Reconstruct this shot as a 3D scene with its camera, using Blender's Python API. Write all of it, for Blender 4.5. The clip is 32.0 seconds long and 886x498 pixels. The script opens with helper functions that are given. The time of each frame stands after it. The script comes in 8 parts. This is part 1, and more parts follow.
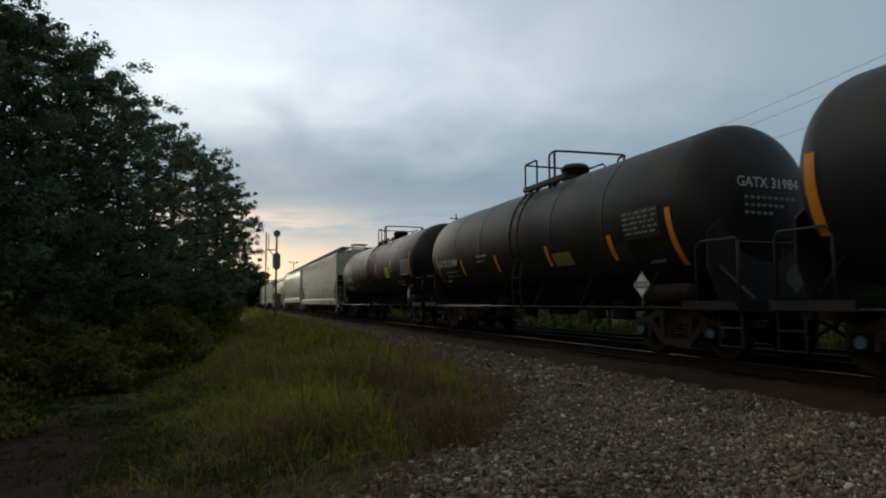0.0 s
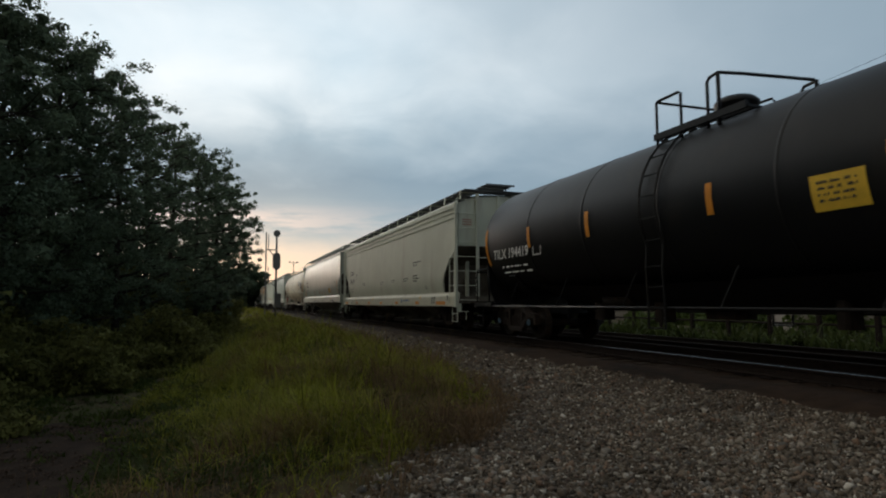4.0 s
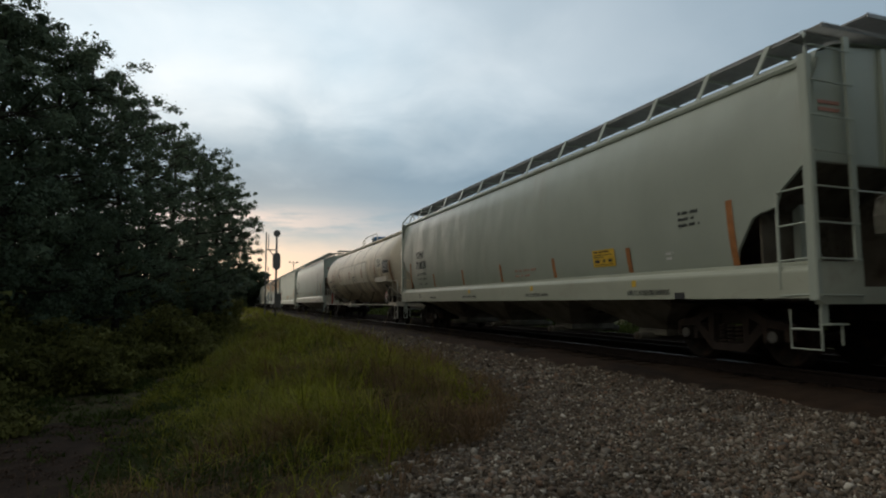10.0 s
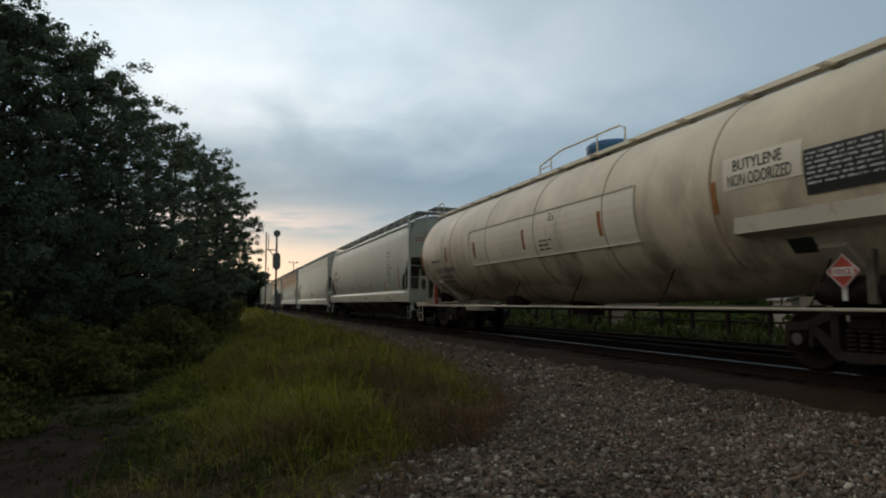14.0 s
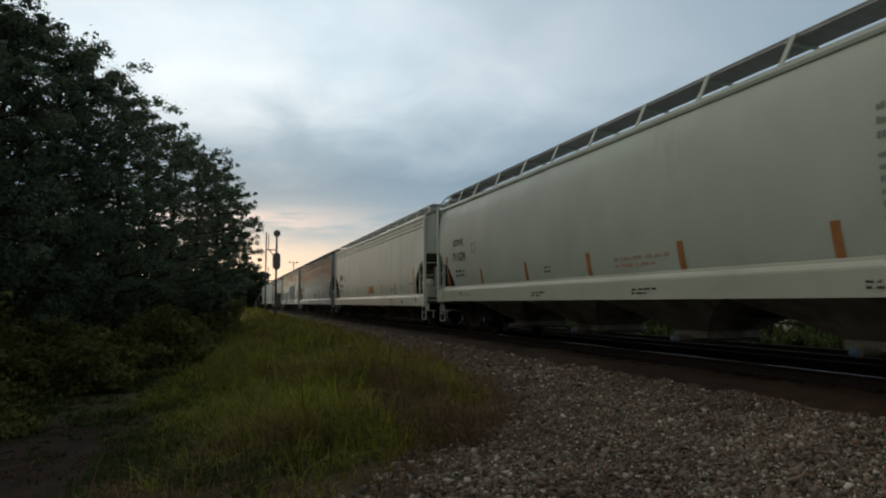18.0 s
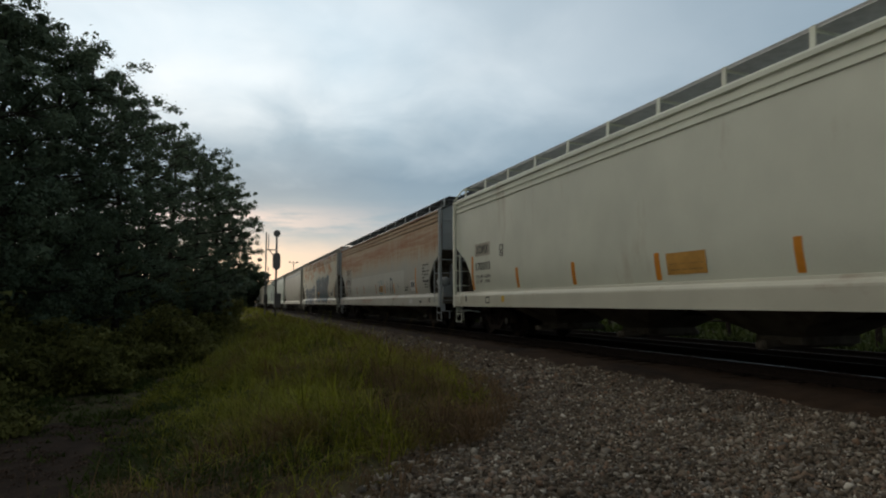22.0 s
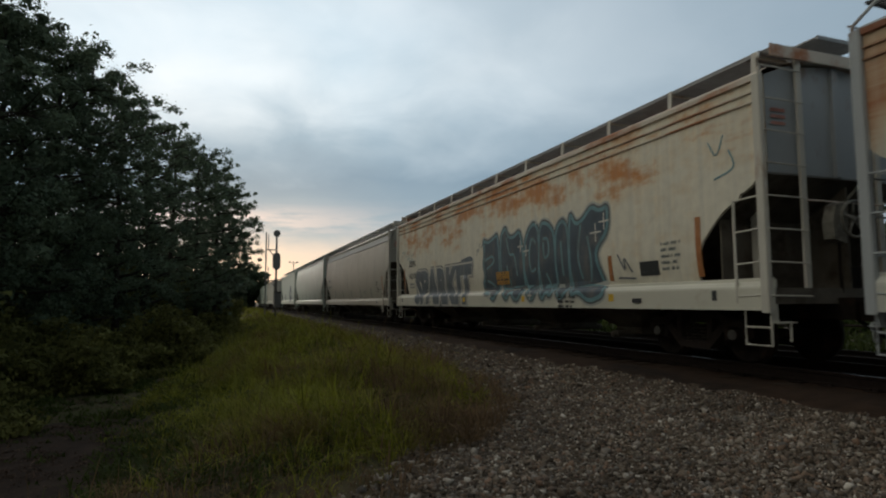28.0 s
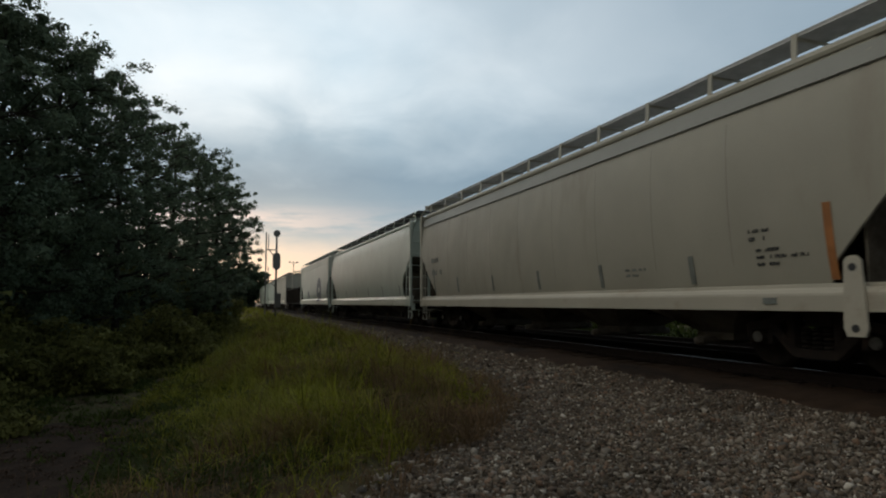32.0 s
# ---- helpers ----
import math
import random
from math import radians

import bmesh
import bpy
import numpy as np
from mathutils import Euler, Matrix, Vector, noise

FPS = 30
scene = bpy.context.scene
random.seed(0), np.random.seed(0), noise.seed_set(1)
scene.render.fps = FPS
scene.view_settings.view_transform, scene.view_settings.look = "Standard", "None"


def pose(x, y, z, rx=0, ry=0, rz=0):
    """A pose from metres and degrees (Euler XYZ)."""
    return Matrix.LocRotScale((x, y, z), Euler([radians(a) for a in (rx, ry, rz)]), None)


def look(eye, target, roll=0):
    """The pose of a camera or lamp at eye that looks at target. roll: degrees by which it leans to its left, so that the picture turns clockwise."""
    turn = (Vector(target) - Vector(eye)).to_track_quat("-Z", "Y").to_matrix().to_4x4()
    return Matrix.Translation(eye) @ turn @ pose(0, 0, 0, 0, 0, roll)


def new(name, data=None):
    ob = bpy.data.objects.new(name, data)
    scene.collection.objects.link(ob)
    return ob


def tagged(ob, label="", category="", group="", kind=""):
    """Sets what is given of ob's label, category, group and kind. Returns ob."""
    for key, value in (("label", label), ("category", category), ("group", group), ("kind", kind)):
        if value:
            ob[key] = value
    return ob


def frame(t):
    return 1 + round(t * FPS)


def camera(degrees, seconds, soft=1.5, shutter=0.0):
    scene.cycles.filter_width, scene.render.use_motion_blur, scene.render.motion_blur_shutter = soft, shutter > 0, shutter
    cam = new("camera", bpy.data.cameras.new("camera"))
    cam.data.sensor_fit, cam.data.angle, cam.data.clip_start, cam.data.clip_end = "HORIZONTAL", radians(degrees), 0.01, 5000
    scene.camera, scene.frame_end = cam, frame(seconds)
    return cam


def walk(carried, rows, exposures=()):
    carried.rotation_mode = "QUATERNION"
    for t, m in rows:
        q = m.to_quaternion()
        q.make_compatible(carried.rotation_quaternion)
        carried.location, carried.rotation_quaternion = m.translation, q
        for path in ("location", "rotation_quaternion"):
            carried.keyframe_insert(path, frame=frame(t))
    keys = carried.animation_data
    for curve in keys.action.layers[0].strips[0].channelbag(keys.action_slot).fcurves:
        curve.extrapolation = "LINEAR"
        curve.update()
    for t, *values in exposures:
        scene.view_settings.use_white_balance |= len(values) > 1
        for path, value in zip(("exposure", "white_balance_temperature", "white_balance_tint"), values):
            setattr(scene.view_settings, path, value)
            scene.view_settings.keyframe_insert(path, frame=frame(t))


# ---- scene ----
# z = 0 is the top of the near rails; the track runs along +y, the camera stands west of it
EYE = (0.0, 0.0, 0.99)
YAW, PITCH, ROLL = radians(20.25), radians(5.019), -0.191
cam = camera(72.21, 32.0, soft=2.0, shutter=0.2)
AHEAD = Vector((math.sin(YAW) * math.cos(PITCH), math.cos(YAW) * math.cos(PITCH), math.sin(PITCH)))
STAND = look(EYE, Vector(EYE) + AHEAD, ROLL)

# track: centre line TRACK_X + BEND * y * y / 2
TRACK_X, BEND = 8.83, 0.1882e-3


def centre(y):
    return TRACK_X + BEND * y * y / 2


def on_track(s, lateral=0.0, z=0.0):
    return pose(centre(s) + lateral, s - lateral * BEND * s, z, 0, 0, -math.degrees(BEND * s))


def rolled(t):
    """How far the train has come, in metres, against its place at 16 s."""
    u = (t - 16) / 16
    return 89.987 * u + 0.6203 * u * u


# ---- light ----
SUN_AZ, SUN_EL = radians(3.0), radians(7.0)   # from the track's axis towards +x


def build_light():
    world = bpy.data.worlds.new("sky")
    scene.world = world
    world.use_nodes = True
    nt = world.node_tree
    nt.nodes.clear()
    N, Lk = nt.nodes.new, nt.links.new
    out, bg = N("ShaderNodeOutputWorld"), N("ShaderNodeBackground")
    Lk(bg.outputs[0], out.inputs[0])
    sky = N("ShaderNodeTexSky")
    sky.sky_type, sky.sun_disc = "NISHITA", False
    sky.sun_elevation, sky.sun_rotation = SUN_EL, SUN_AZ
    co = N("ShaderNodeTexCoord")
    sep = N("ShaderNodeSeparateXYZ")
    Lk(co.outputs["Generated"], sep.inputs[0])

    def math_node(op, a, b=0.0, c=None, clamp=False):
        m = N("ShaderNodeMath")
        m.operation, m.use_clamp = op, clamp
        for i, v in enumerate((a, b, c)):
            if v is None:
                continue
            if isinstance(v, (int, float)):
                m.inputs[i].default_value = v
            else:
                Lk(v, m.inputs[i])
        return m.outputs[0]

    def mixed(f, a, b):
        m = N("ShaderNodeMix")
        m.data_type = "RGBA"
        for i, v in ((0, f), (6, a), (7, b)):
            if isinstance(v, (int, float)):
                m.inputs[i].default_value = v
            elif isinstance(v, tuple):
                m.inputs[i].default_value = (*v, 1)
            else:
                Lk(v, m.inputs[i])
        return m.outputs[2]

    # cloud sheet seen in perspective: direction over (height + a little)
    up = math_node("MAXIMUM", sep.outputs["Z"], 0.0)
    den = math_node("ADD", up, 0.30)
    plane = N("ShaderNodeCombineXYZ")
    Lk(math_node("DIVIDE", sep.outputs["X"], den), plane.inputs[0])
    Lk(math_node("DIVIDE", sep.outputs["Y"], den), plane.inputs[1])

    def cloud(scale, detail, rough, shift, distortion=0.6):
        mp = N("ShaderNodeMapping")
        mp.inputs["Location"].default_value = shift
        Lk(plane.outputs[0], mp.inputs[0])
        n = N("ShaderNodeTexNoise")
        n.inputs["Scale"].default_value = scale
        n.inputs["Detail"].default_value = detail
        n.inputs["Roughness"].default_value = rough
        n.inputs["Distortion"].default_value = distortion
        Lk(mp.outputs[0], n.inputs["Vector"])
        return n.outputs["Fac"]

    big, fine = cloud(1.5, 4, 0.5, (1.3, 0.4, 0), 0.3), cloud(3.6, 6, 0.52, (4.1, 2.2, 0), 0.3)
    warped = math_node("ADD", up, math_node("MULTIPLY", math_node("SUBTRACT", fine, 0.5), 0.075))
    ramp = N("ShaderNodeValToRGB")
    e = ramp.color_ramp.elements
    stops = ((0.0, (0.46, 0.45, 0.44)), (0.075, (0.50, 0.50, 0.50)), (0.12, (0.26, 0.37, 0.45)), (0.19, (0.18, 0.29, 0.39)),
             (0.26, (0.35, 0.475, 0.57)), (0.34, (0.64, 0.78, 0.87)), (0.50, (0.71, 0.84, 0.93)), (0.68, (0.48, 0.50, 0.51)), (1.0, (0.32, 0.33, 0.34)))
    while len(e) < len(stops):
        e.new(0.5)
    for el, (at, c) in zip(e, stops):
        el.position, el.color = at, (*c, 1)
    Lk(warped, ramp.inputs[0])
    # towards the sun the cloud is thinner and brighter, away from it bluer and darker
    sun = Vector((math.sin(SUN_AZ - 0.1), math.cos(SUN_AZ - 0.1), 0))
    dot = N("ShaderNodeVectorMath")
    dot.operation = "DOT_PRODUCT"
    dot.inputs[1].default_value = sun
    Lk(co.outputs["Generated"], dot.inputs[0])
    near = math_node("MULTIPLY_ADD", dot.outputs["Value"], 0.5, 0.5, clamp=True)
    near = math_node("POWER", near, 6.0)
    # western sky, out of view, brightened and warmed to light the car sides
    west = N("ShaderNodeMapRange")
    west.inputs[1].default_value, west.inputs[2].default_value = 0.25, -0.75
    Lk(sep.outputs["X"], west.inputs[0])
    away = mixed(west.outputs[0], (0.22, 0.27, 0.32), (0.84, 0.76, 0.62))
    south = N("ShaderNodeMapRange")     # unseen southern sky darkened to dim the cars' end walls
    south.inputs[1].default_value, south.inputs[2].default_value = -0.1, -0.85
    Lk(sep.outputs["Y"], south.inputs[0])
    away = mixed(south.outputs[0], away, (0.19, 0.20, 0.20))
    c1 = mixed(math_node("MULTIPLY", near, 1.25, clamp=True), away, ramp.outputs[0])
    east = N("ShaderNodeMapRange")     # thicker blue cloud to the east
    east.inputs[1].default_value, east.inputs[2].default_value = 0.22, 0.75
    Lk(sep.outputs["X"], east.inputs[0])
    c1 = mixed(math_node("MULTIPLY", east.outputs[0], 0.55), c1, (0.27, 0.37, 0.46))
    # bright torn cloud
    lump = N("ShaderNodeMapRange")
    lump.inputs[1].default_value, lump.inputs[2].default_value = 0.40, 0.66
    Lk(math_node("ADD", math_node("MULTIPLY", big, 0.65), math_node("MULTIPLY", fine, 0.38)), lump.inputs[0])
    high = N("ShaderNodeMapRange")
    high.inputs[1].default_value, high.inputs[2].default_value = 0.17, 0.34
    Lk(up, high.inputs[0])
    c2 = mixed(math_node("MULTIPLY", math_node("MULTIPLY", lump.outputs[0], high.outputs[0]), math_node("POWER", near, 2.2), clamp=True), c1, (0.98, 1.0, 1.0))
    # darker blue rags of cloud
    rag = N("ShaderNodeMapRange")
    rag.inputs[1].default_value, rag.inputs[2].default_value = 0.53, 0.41
    Lk(math_node("ADD", math_node("MULTIPLY", cloud(1.9, 5, 0.5, (7.7, 3.1, 0), 0.3), 0.7), math_node("MULTIPLY", fine, 0.3)), rag.inputs[0])
    c2 = mixed(math_node("MULTIPLY", rag.outputs[0], 0.13), c2, (0.21, 0.30, 0.37))
    # evening glow low over the line
    low = N("ShaderNodeMapRange")
    low.inputs[1].default_value, low.inputs[2].default_value = 0.125, 0.06
    Lk(warped, low.inputs[0])
    tight = math_node("POWER", near, 8.0)
    c3 = mixed(math_node("MULTIPLY", low.outputs[0], tight, clamp=True), c2, (0.78, 0.615, 0.505))
    bars_co, bar = N("ShaderNodeMapping"), N("ShaderNodeTexNoise")
    bars_co.inputs["Scale"].default_value, bars_co.inputs["Location"].default_value = (3.2, 3.2, 26.0), (0.4, 0.0, 0.35)
    Lk(co.outputs["Generated"], bars_co.inputs[0])
    bar.inputs["Scale"].default_value, bar.inputs["Detail"].default_value, bar.inputs["Roughness"].default_value = 1.0, 5, 0.55
    Lk(bars_co.outputs[0], bar.inputs["Vector"])
    thick, at, off = N("ShaderNodeMapRange"), N("ShaderNodeMapRange"), N("ShaderNodeMapRange")
    for node, a, c in ((thick, 0.46, 0.58), (at, 0.075, 0.105), (off, 0.17, 0.13)):
        node.inputs[1].default_value, node.inputs[2].default_value = a, c
    Lk(bar.outputs["Fac"], thick.inputs[0])
    Lk(up, at.inputs[0])
    Lk(up, off.inputs[0])
    c3 = mixed(math_node("MULTIPLY", math_node("MULTIPLY", thick.outputs[0], math_node("MULTIPLY", at.outputs[0], off.outputs[0])), 0.75), c3, (0.36, 0.41, 0.47))
    # torn pink wisps over the glow
    wisp_co, wisp = N("ShaderNodeMapping"), N("ShaderNodeTexNoise")
    wisp_co.inputs["Scale"].default_value, wisp_co.inputs["Location"].default_value = (5.0, 5.0, 34.0), (2.1, 0.3, 1.25)
    Lk(co.outputs["Generated"], wisp_co.inputs[0])
    wisp.inputs["Scale"].default_value, wisp.inputs["Detail"].default_value, wisp.inputs["Roughness"].default_value = 1.0, 6, 0.6
    Lk(wisp_co.outputs[0], wisp.inputs["Vector"])
    torn, rise, fall = N("ShaderNodeMapRange"), N("ShaderNodeMapRange"), N("ShaderNodeMapRange")
    for node, a, c in ((torn, 0.42, 0.55), (rise, 0.098, 0.118), (fall, 0.158, 0.135)):
        node.inputs[1].default_value, node.inputs[2].default_value = a, c
    Lk(wisp.outputs["Fac"], torn.inputs[0])
    Lk(up, rise.inputs[0])
    Lk(up, fall.inputs[0])
    shape = math_node("MULTIPLY", torn.outputs[0], math_node("MULTIPLY", rise.outputs[0], fall.outputs[0]))
    c3 = mixed(math_node("MULTIPLY", math_node("MULTIPLY", shape, math_node("POWER", near, 10.0)), 1.0, clamp=True), c3, (0.80, 0.65, 0.60))
    thin = N("ShaderNodeVectorMath")
    thin.operation = "SCALE"
    thin.inputs["Scale"].default_value = 0.006
    Lk(sky.outputs[0], thin.inputs[0])
    both = N("ShaderNodeVectorMath")
    Lk(c3, both.inputs[0])
    Lk(thin.outputs[0], both.inputs[1])
    Lk(both.outputs[0], bg.inputs[0])
    bg.inputs[1].default_value = 1.0
    lamp = bpy.data.lights.new("sun", "SUN")
    lamp.energy, lamp.angle, lamp.color = 0.5, radians(25), (1.0, 0.86, 0.72)
    ob = new("sun", lamp)
    ob.matrix_world = look((0, 0, 60), Vector((0, 0, 60)) - Vector((math.sin(SUN_AZ) * math.cos(SUN_EL), math.cos(SUN_AZ) * math.cos(SUN_EL), math.sin(SUN_EL))))


build_light()
scene.view_settings.exposure = 0.06


# ---- materials ----
def material(name, colour, rough=0.7, metal=0.0, vary=0.25, scale=6.0, bump=0.15, fine=60.0, second=None, amount=0.0, stretch=(1, 1, 1), band=None, per_island=0.0, per_object=0.0, leafy=False, tones=None, dents=0.0):
    """Paint, stone, wood: a base colour with variation at two scales; second: a stain colour laid on in patches
    (stretch shapes them, band = (z from, z to) limits them along the height)."""
    m = bpy.data.materials.new(name)
    m.use_nodes = True
    nt = m.node_tree
    N, Lk = nt.nodes.new, nt.links.new
    b = nt.nodes["Principled BSDF"]
    b.inputs["Roughness"].default_value, b.inputs["Metallic"].default_value = rough, metal
    co = N("ShaderNodeTexCoord")
    n1, n2 = N("ShaderNodeTexNoise"), N("ShaderNodeTexNoise")
    for n, s, d in ((n1, scale, 5), (n2, fine, 3)):
        n.inputs["Scale"].default_value, n.inputs["Detail"].default_value = s, d
        Lk(co.outputs["Object"], n.inputs["Vector"])
    add = N("ShaderNodeMath")
    add.operation = "ADD"
    Lk(n1.outputs["Fac"], add.inputs[0])
    half = N("ShaderNodeMath")
    half.operation = "MULTIPLY"
    half.inputs[1].default_value = 0.5
    Lk(n2.outputs["Fac"], half.inputs[0])
    Lk(half.outputs[0], add.inputs[1])
    rng = N("ShaderNodeMapRange")
    rng.inputs[1].default_value, rng.inputs[2].default_value = 0.45, 1.05
    rng.inputs[3].default_value, rng.inputs[4].default_value = 1 - vary, 1 + vary
    Lk(add.outputs[0], rng.inputs[0])
    value = rng.outputs[0]
    for amount_of, socket in ((per_island, "Random Per Island"), (per_object, "Random")):
        if amount_of:
            g = N("ShaderNodeNewGeometry") if socket == "Random Per Island" else N("ShaderNodeObjectInfo")
            r2 = N("ShaderNodeMapRange")
            r2.inputs[3].default_value, r2.inputs[4].default_value = 1 - amount_of, 1 + amount_of
            Lk(g.outputs[socket], r2.inputs[0])
            mu = N("ShaderNodeMath")
            mu.operation = "MULTIPLY"
            Lk(value, mu.inputs[0])
            Lk(r2.outputs[0], mu.inputs[1])
            value = mu.outputs[0]
    tint = N("ShaderNodeVectorMath")
    tint.operation = "SCALE"
    tint.inputs[0].default_value = colour
    if tones:     # each piece takes one of several natural tones
        geo, tr = N("ShaderNodeNewGeometry"), N("ShaderNodeValToRGB")
        while len(tr.color_ramp.elements) < len(tones):
            tr.color_ramp.elements.new(0.5)
        for el, (at, c) in zip(tr.color_ramp.elements, tones):
            el.position, el.color = at, (*c, 1)
        Lk(geo.outputs["Random Per Island"], tr.inputs[0])
        Lk(tr.outputs[0], tint.inputs[0])
    Lk(value, tint.inputs["Scale"])
    col = tint.outputs[0]
    if second:
        mp = N("ShaderNodeMapping")
        mp.inputs["Scale"].default_value = stretch
        Lk(co.outputs["Object"], mp.inputs[0])
        n3 = N("ShaderNodeTexNoise")
        n3.inputs["Scale"].default_value, n3.inputs["Detail"].default_value, n3.inputs["Roughness"].default_value = 1.0, 8, 0.65
        Lk(mp.outputs[0], n3.inputs["Vector"])
        fac = N("ShaderNodeMapRange")
        fac.inputs[1].default_value, fac.inputs[2].default_value = 0.66 - 0.35 * amount, 0.80 - 0.30 * amount
        Lk(n3.outputs["Fac"], fac.inputs[0])
        f = fac.outputs[0]
        if band:
            sp = N("ShaderNodeSeparateXYZ")
            Lk(co.outputs["Object"], sp.inputs[0])
            bz = N("ShaderNodeMapRange")
            bz.inputs[1].default_value, bz.inputs[2].default_value = band
            Lk(sp.outputs["Z"], bz.inputs[0])
            mu = N("ShaderNodeMath")
            mu.operation = "MULTIPLY"
            Lk(f, mu.inputs[0])
            Lk(bz.outputs[0], mu.inputs[1])
            f = mu.outputs[0]
        mx = N("ShaderNodeMix")
        mx.data_type = "RGBA"
        Lk(f, mx.inputs[0])
        Lk(col, mx.inputs[6])
        mx.inputs[7].default_value = (*second, 1)
        col = mx.outputs[2]
    Lk(col, b.inputs["Base Color"])
    if leafy:     # thin leaves: little gloss, light shines through
        b.inputs["Specular IOR Level"].default_value = 0.12
        tl, ms = N("ShaderNodeBsdfTranslucent"), N("ShaderNodeMixShader")
        Lk(col, tl.inputs[0])
        ms.inputs[0].default_value = 0.4
        Lk(b.outputs[0], ms.inputs[1])
        Lk(tl.outputs[0], ms.inputs[2])
        Lk(ms.outputs[0], nt.nodes["Material Output"].inputs[0])
    if bump:
        bp = N("ShaderNodeBump")
        bp.inputs["Strength"].default_value, bp.inputs["Distance"].default_value = bump, 0.02
        Lk(add.outputs[0], bp.inputs["Height"])
        Lk(bp.outputs[0], b.inputs["Normal"])
        if dents:     # thin sheet, slightly buckled in upright waves
            dm, dn, db = N("ShaderNodeMapping"), N("ShaderNodeTexNoise"), N("ShaderNodeBump")
            dm.inputs["Scale"].default_value = (0.3, 0.70, 0.40)
            dn.inputs["Scale"].default_value, dn.inputs["Detail"].default_value = 1.0, 2
            db.inputs["Strength"].default_value, db.inputs["Distance"].default_value = 1.0, dents
            Lk(co.outputs["Object"], dm.inputs[0])
            Lk(dm.outputs[0], dn.inputs["Vector"])
            Lk(dn.outputs["Fac"], db.inputs["Height"])
            Lk(db.outputs[0], bp.inputs["Normal"])
    return m


BLACK = material("black_paint", (0.0160, 0.0168, 0.0190), 0.50, vary=0.4, scale=1.2, bump=0.05, second=(0.032, 0.026, 0.021), amount=0.42, stretch=(1.5, 0.8, 0.35))
BLACK_GLOSS = material("glossy_black_paint", (0.0060, 0.0068, 0.0085), 0.46, vary=0.4, scale=1.2, bump=0.04, second=(0.016, 0.014, 0.012), amount=0.35, stretch=(1.5, 0.8, 0.35))
STEEL = material("dark_truck_steel", (0.013, 0.010, 0.008), 0.8, vary=0.5, scale=9, bump=0.3, second=(0.036, 0.020, 0.012), amount=0.4, stretch=(3, 3, 3))
RAIL_TOP = material("polished_rail_steel", (0.10, 0.098, 0.098), 0.36, 1.0, vary=0.15)
GLEAMLESS_HEAD = material("gleamless_rail_head", (0.030, 0.024, 0.020), 0.9, vary=0.3)
RUST = material("rusty_rail_steel", (0.016, 0.011, 0.009), 0.85, vary=0.5, scale=14, bump=0.3)
# brownish grime, darkened further to stand for shade under the car body
GRIME_SHADE = material("grimy_shaded_hopper_paint", (0.125, 0.112, 0.092), 0.75, vary=0.4, scale=2.5, bump=0.1, second=(0.055, 0.042, 0.032), amount=0.45, stretch=(2, 2, 2))
MID_GRATE = material("weathered_galvanised_grating", (0.30, 0.305, 0.30), 0.55, 0.4, vary=0.2)
PALE_GRATE = material("bright_galvanised_grating", (0.44, 0.45, 0.45), 0.5, 0.4, vary=0.2)
GRATE = material("galvanised_grating", (0.10, 0.105, 0.11), 0.55, 0.5, vary=0.2)
ORANGE = material("orange_reflective_tape", (0.62, 0.24, 0.02), 0.5, vary=0.15, bump=0.02)
TAN_TAPE = material("faded_orange_tape", (0.36, 0.15, 0.05), 0.6, vary=0.3, bump=0.02)
YELLOW = material("yellow_placard_paint", (0.70, 0.46, 0.05), 0.5, vary=0.15, bump=0.02)
WHITE = material("white_lettering_paint", (0.62, 0.63, 0.62), 0.6, vary=0.12, bump=0.02)
INK = material("black_lettering_paint", (0.03, 0.033, 0.035), 0.6, vary=0.2, bump=0.02)
GREYINK = material("worn_grey_lettering", (0.17, 0.19, 0.18), 0.6, vary=0.3, bump=0.02)
RED = material("faded_red_paint", (0.40, 0.06, 0.04), 0.6, vary=0.2, bump=0.02)
WARN_RED = material("washed_out_red_print", (0.42, 0.20, 0.16), 0.6, vary=0.3, bump=0.02)
BLUE = material("blue_plastic", (0.05, 0.16, 0.34), 0.5, vary=0.2, bump=0.02)
WOOD = material("creosoted_tie_wood", (0.036, 0.026, 0.019), 0.9, vary=0.45, scale=5, bump=0.5, per_object=0.35)
DARK_BALLAST = material("dark_brown_ballast", (0.030, 0.018, 0.011), 0.9, vary=0.5, scale=4, fine=40, bump=0.6, second=(0.008, 0.006, 0.005), amount=0.40, stretch=(1.6, 0.45, 1))
# bed kept darker than its stones, standing for shadow in the gaps
GRAVEL = material("darkened_ballast", (0.070, 0.055, 0.042), 0.92, vary=0.55, scale=2.5, fine=24, bump=0.9)
STONE = material("ballast_stone", (0.150, 0.126, 0.100), 0.9, vary=0.45, scale=1.6, fine=80, bump=0.35, tones=((0.0, (0.042, 0.034, 0.026)), (0.28, (0.120, 0.096, 0.072)), (0.48, (0.175, 0.146, 0.115)), (0.60, (0.200, 0.132, 0.092)), (0.70, (0.135, 0.126, 0.116)), (0.90, (0.270, 0.235, 0.190)), (1.0, (0.46, 0.43, 0.37))))
PALE_STONE = material("pale_limestone", (0.30, 0.275, 0.235), 0.9, vary=0.3, scale=9, fine=80, bump=0.3, per_island=0.4)
SOIL = material("weedy_soil", (0.062, 0.050, 0.026), 0.95, vary=0.5, scale=1.1, fine=20, bump=0.8, second=(0.056, 0.066, 0.020), amount=0.5, stretch=(0.5, 0.5, 0.5))
LITTER = material("dead_leaf_litter", (0.095, 0.066, 0.050), 0.9, vary=0.4, scale=3, bump=0, per_island=0.6, leafy=True)
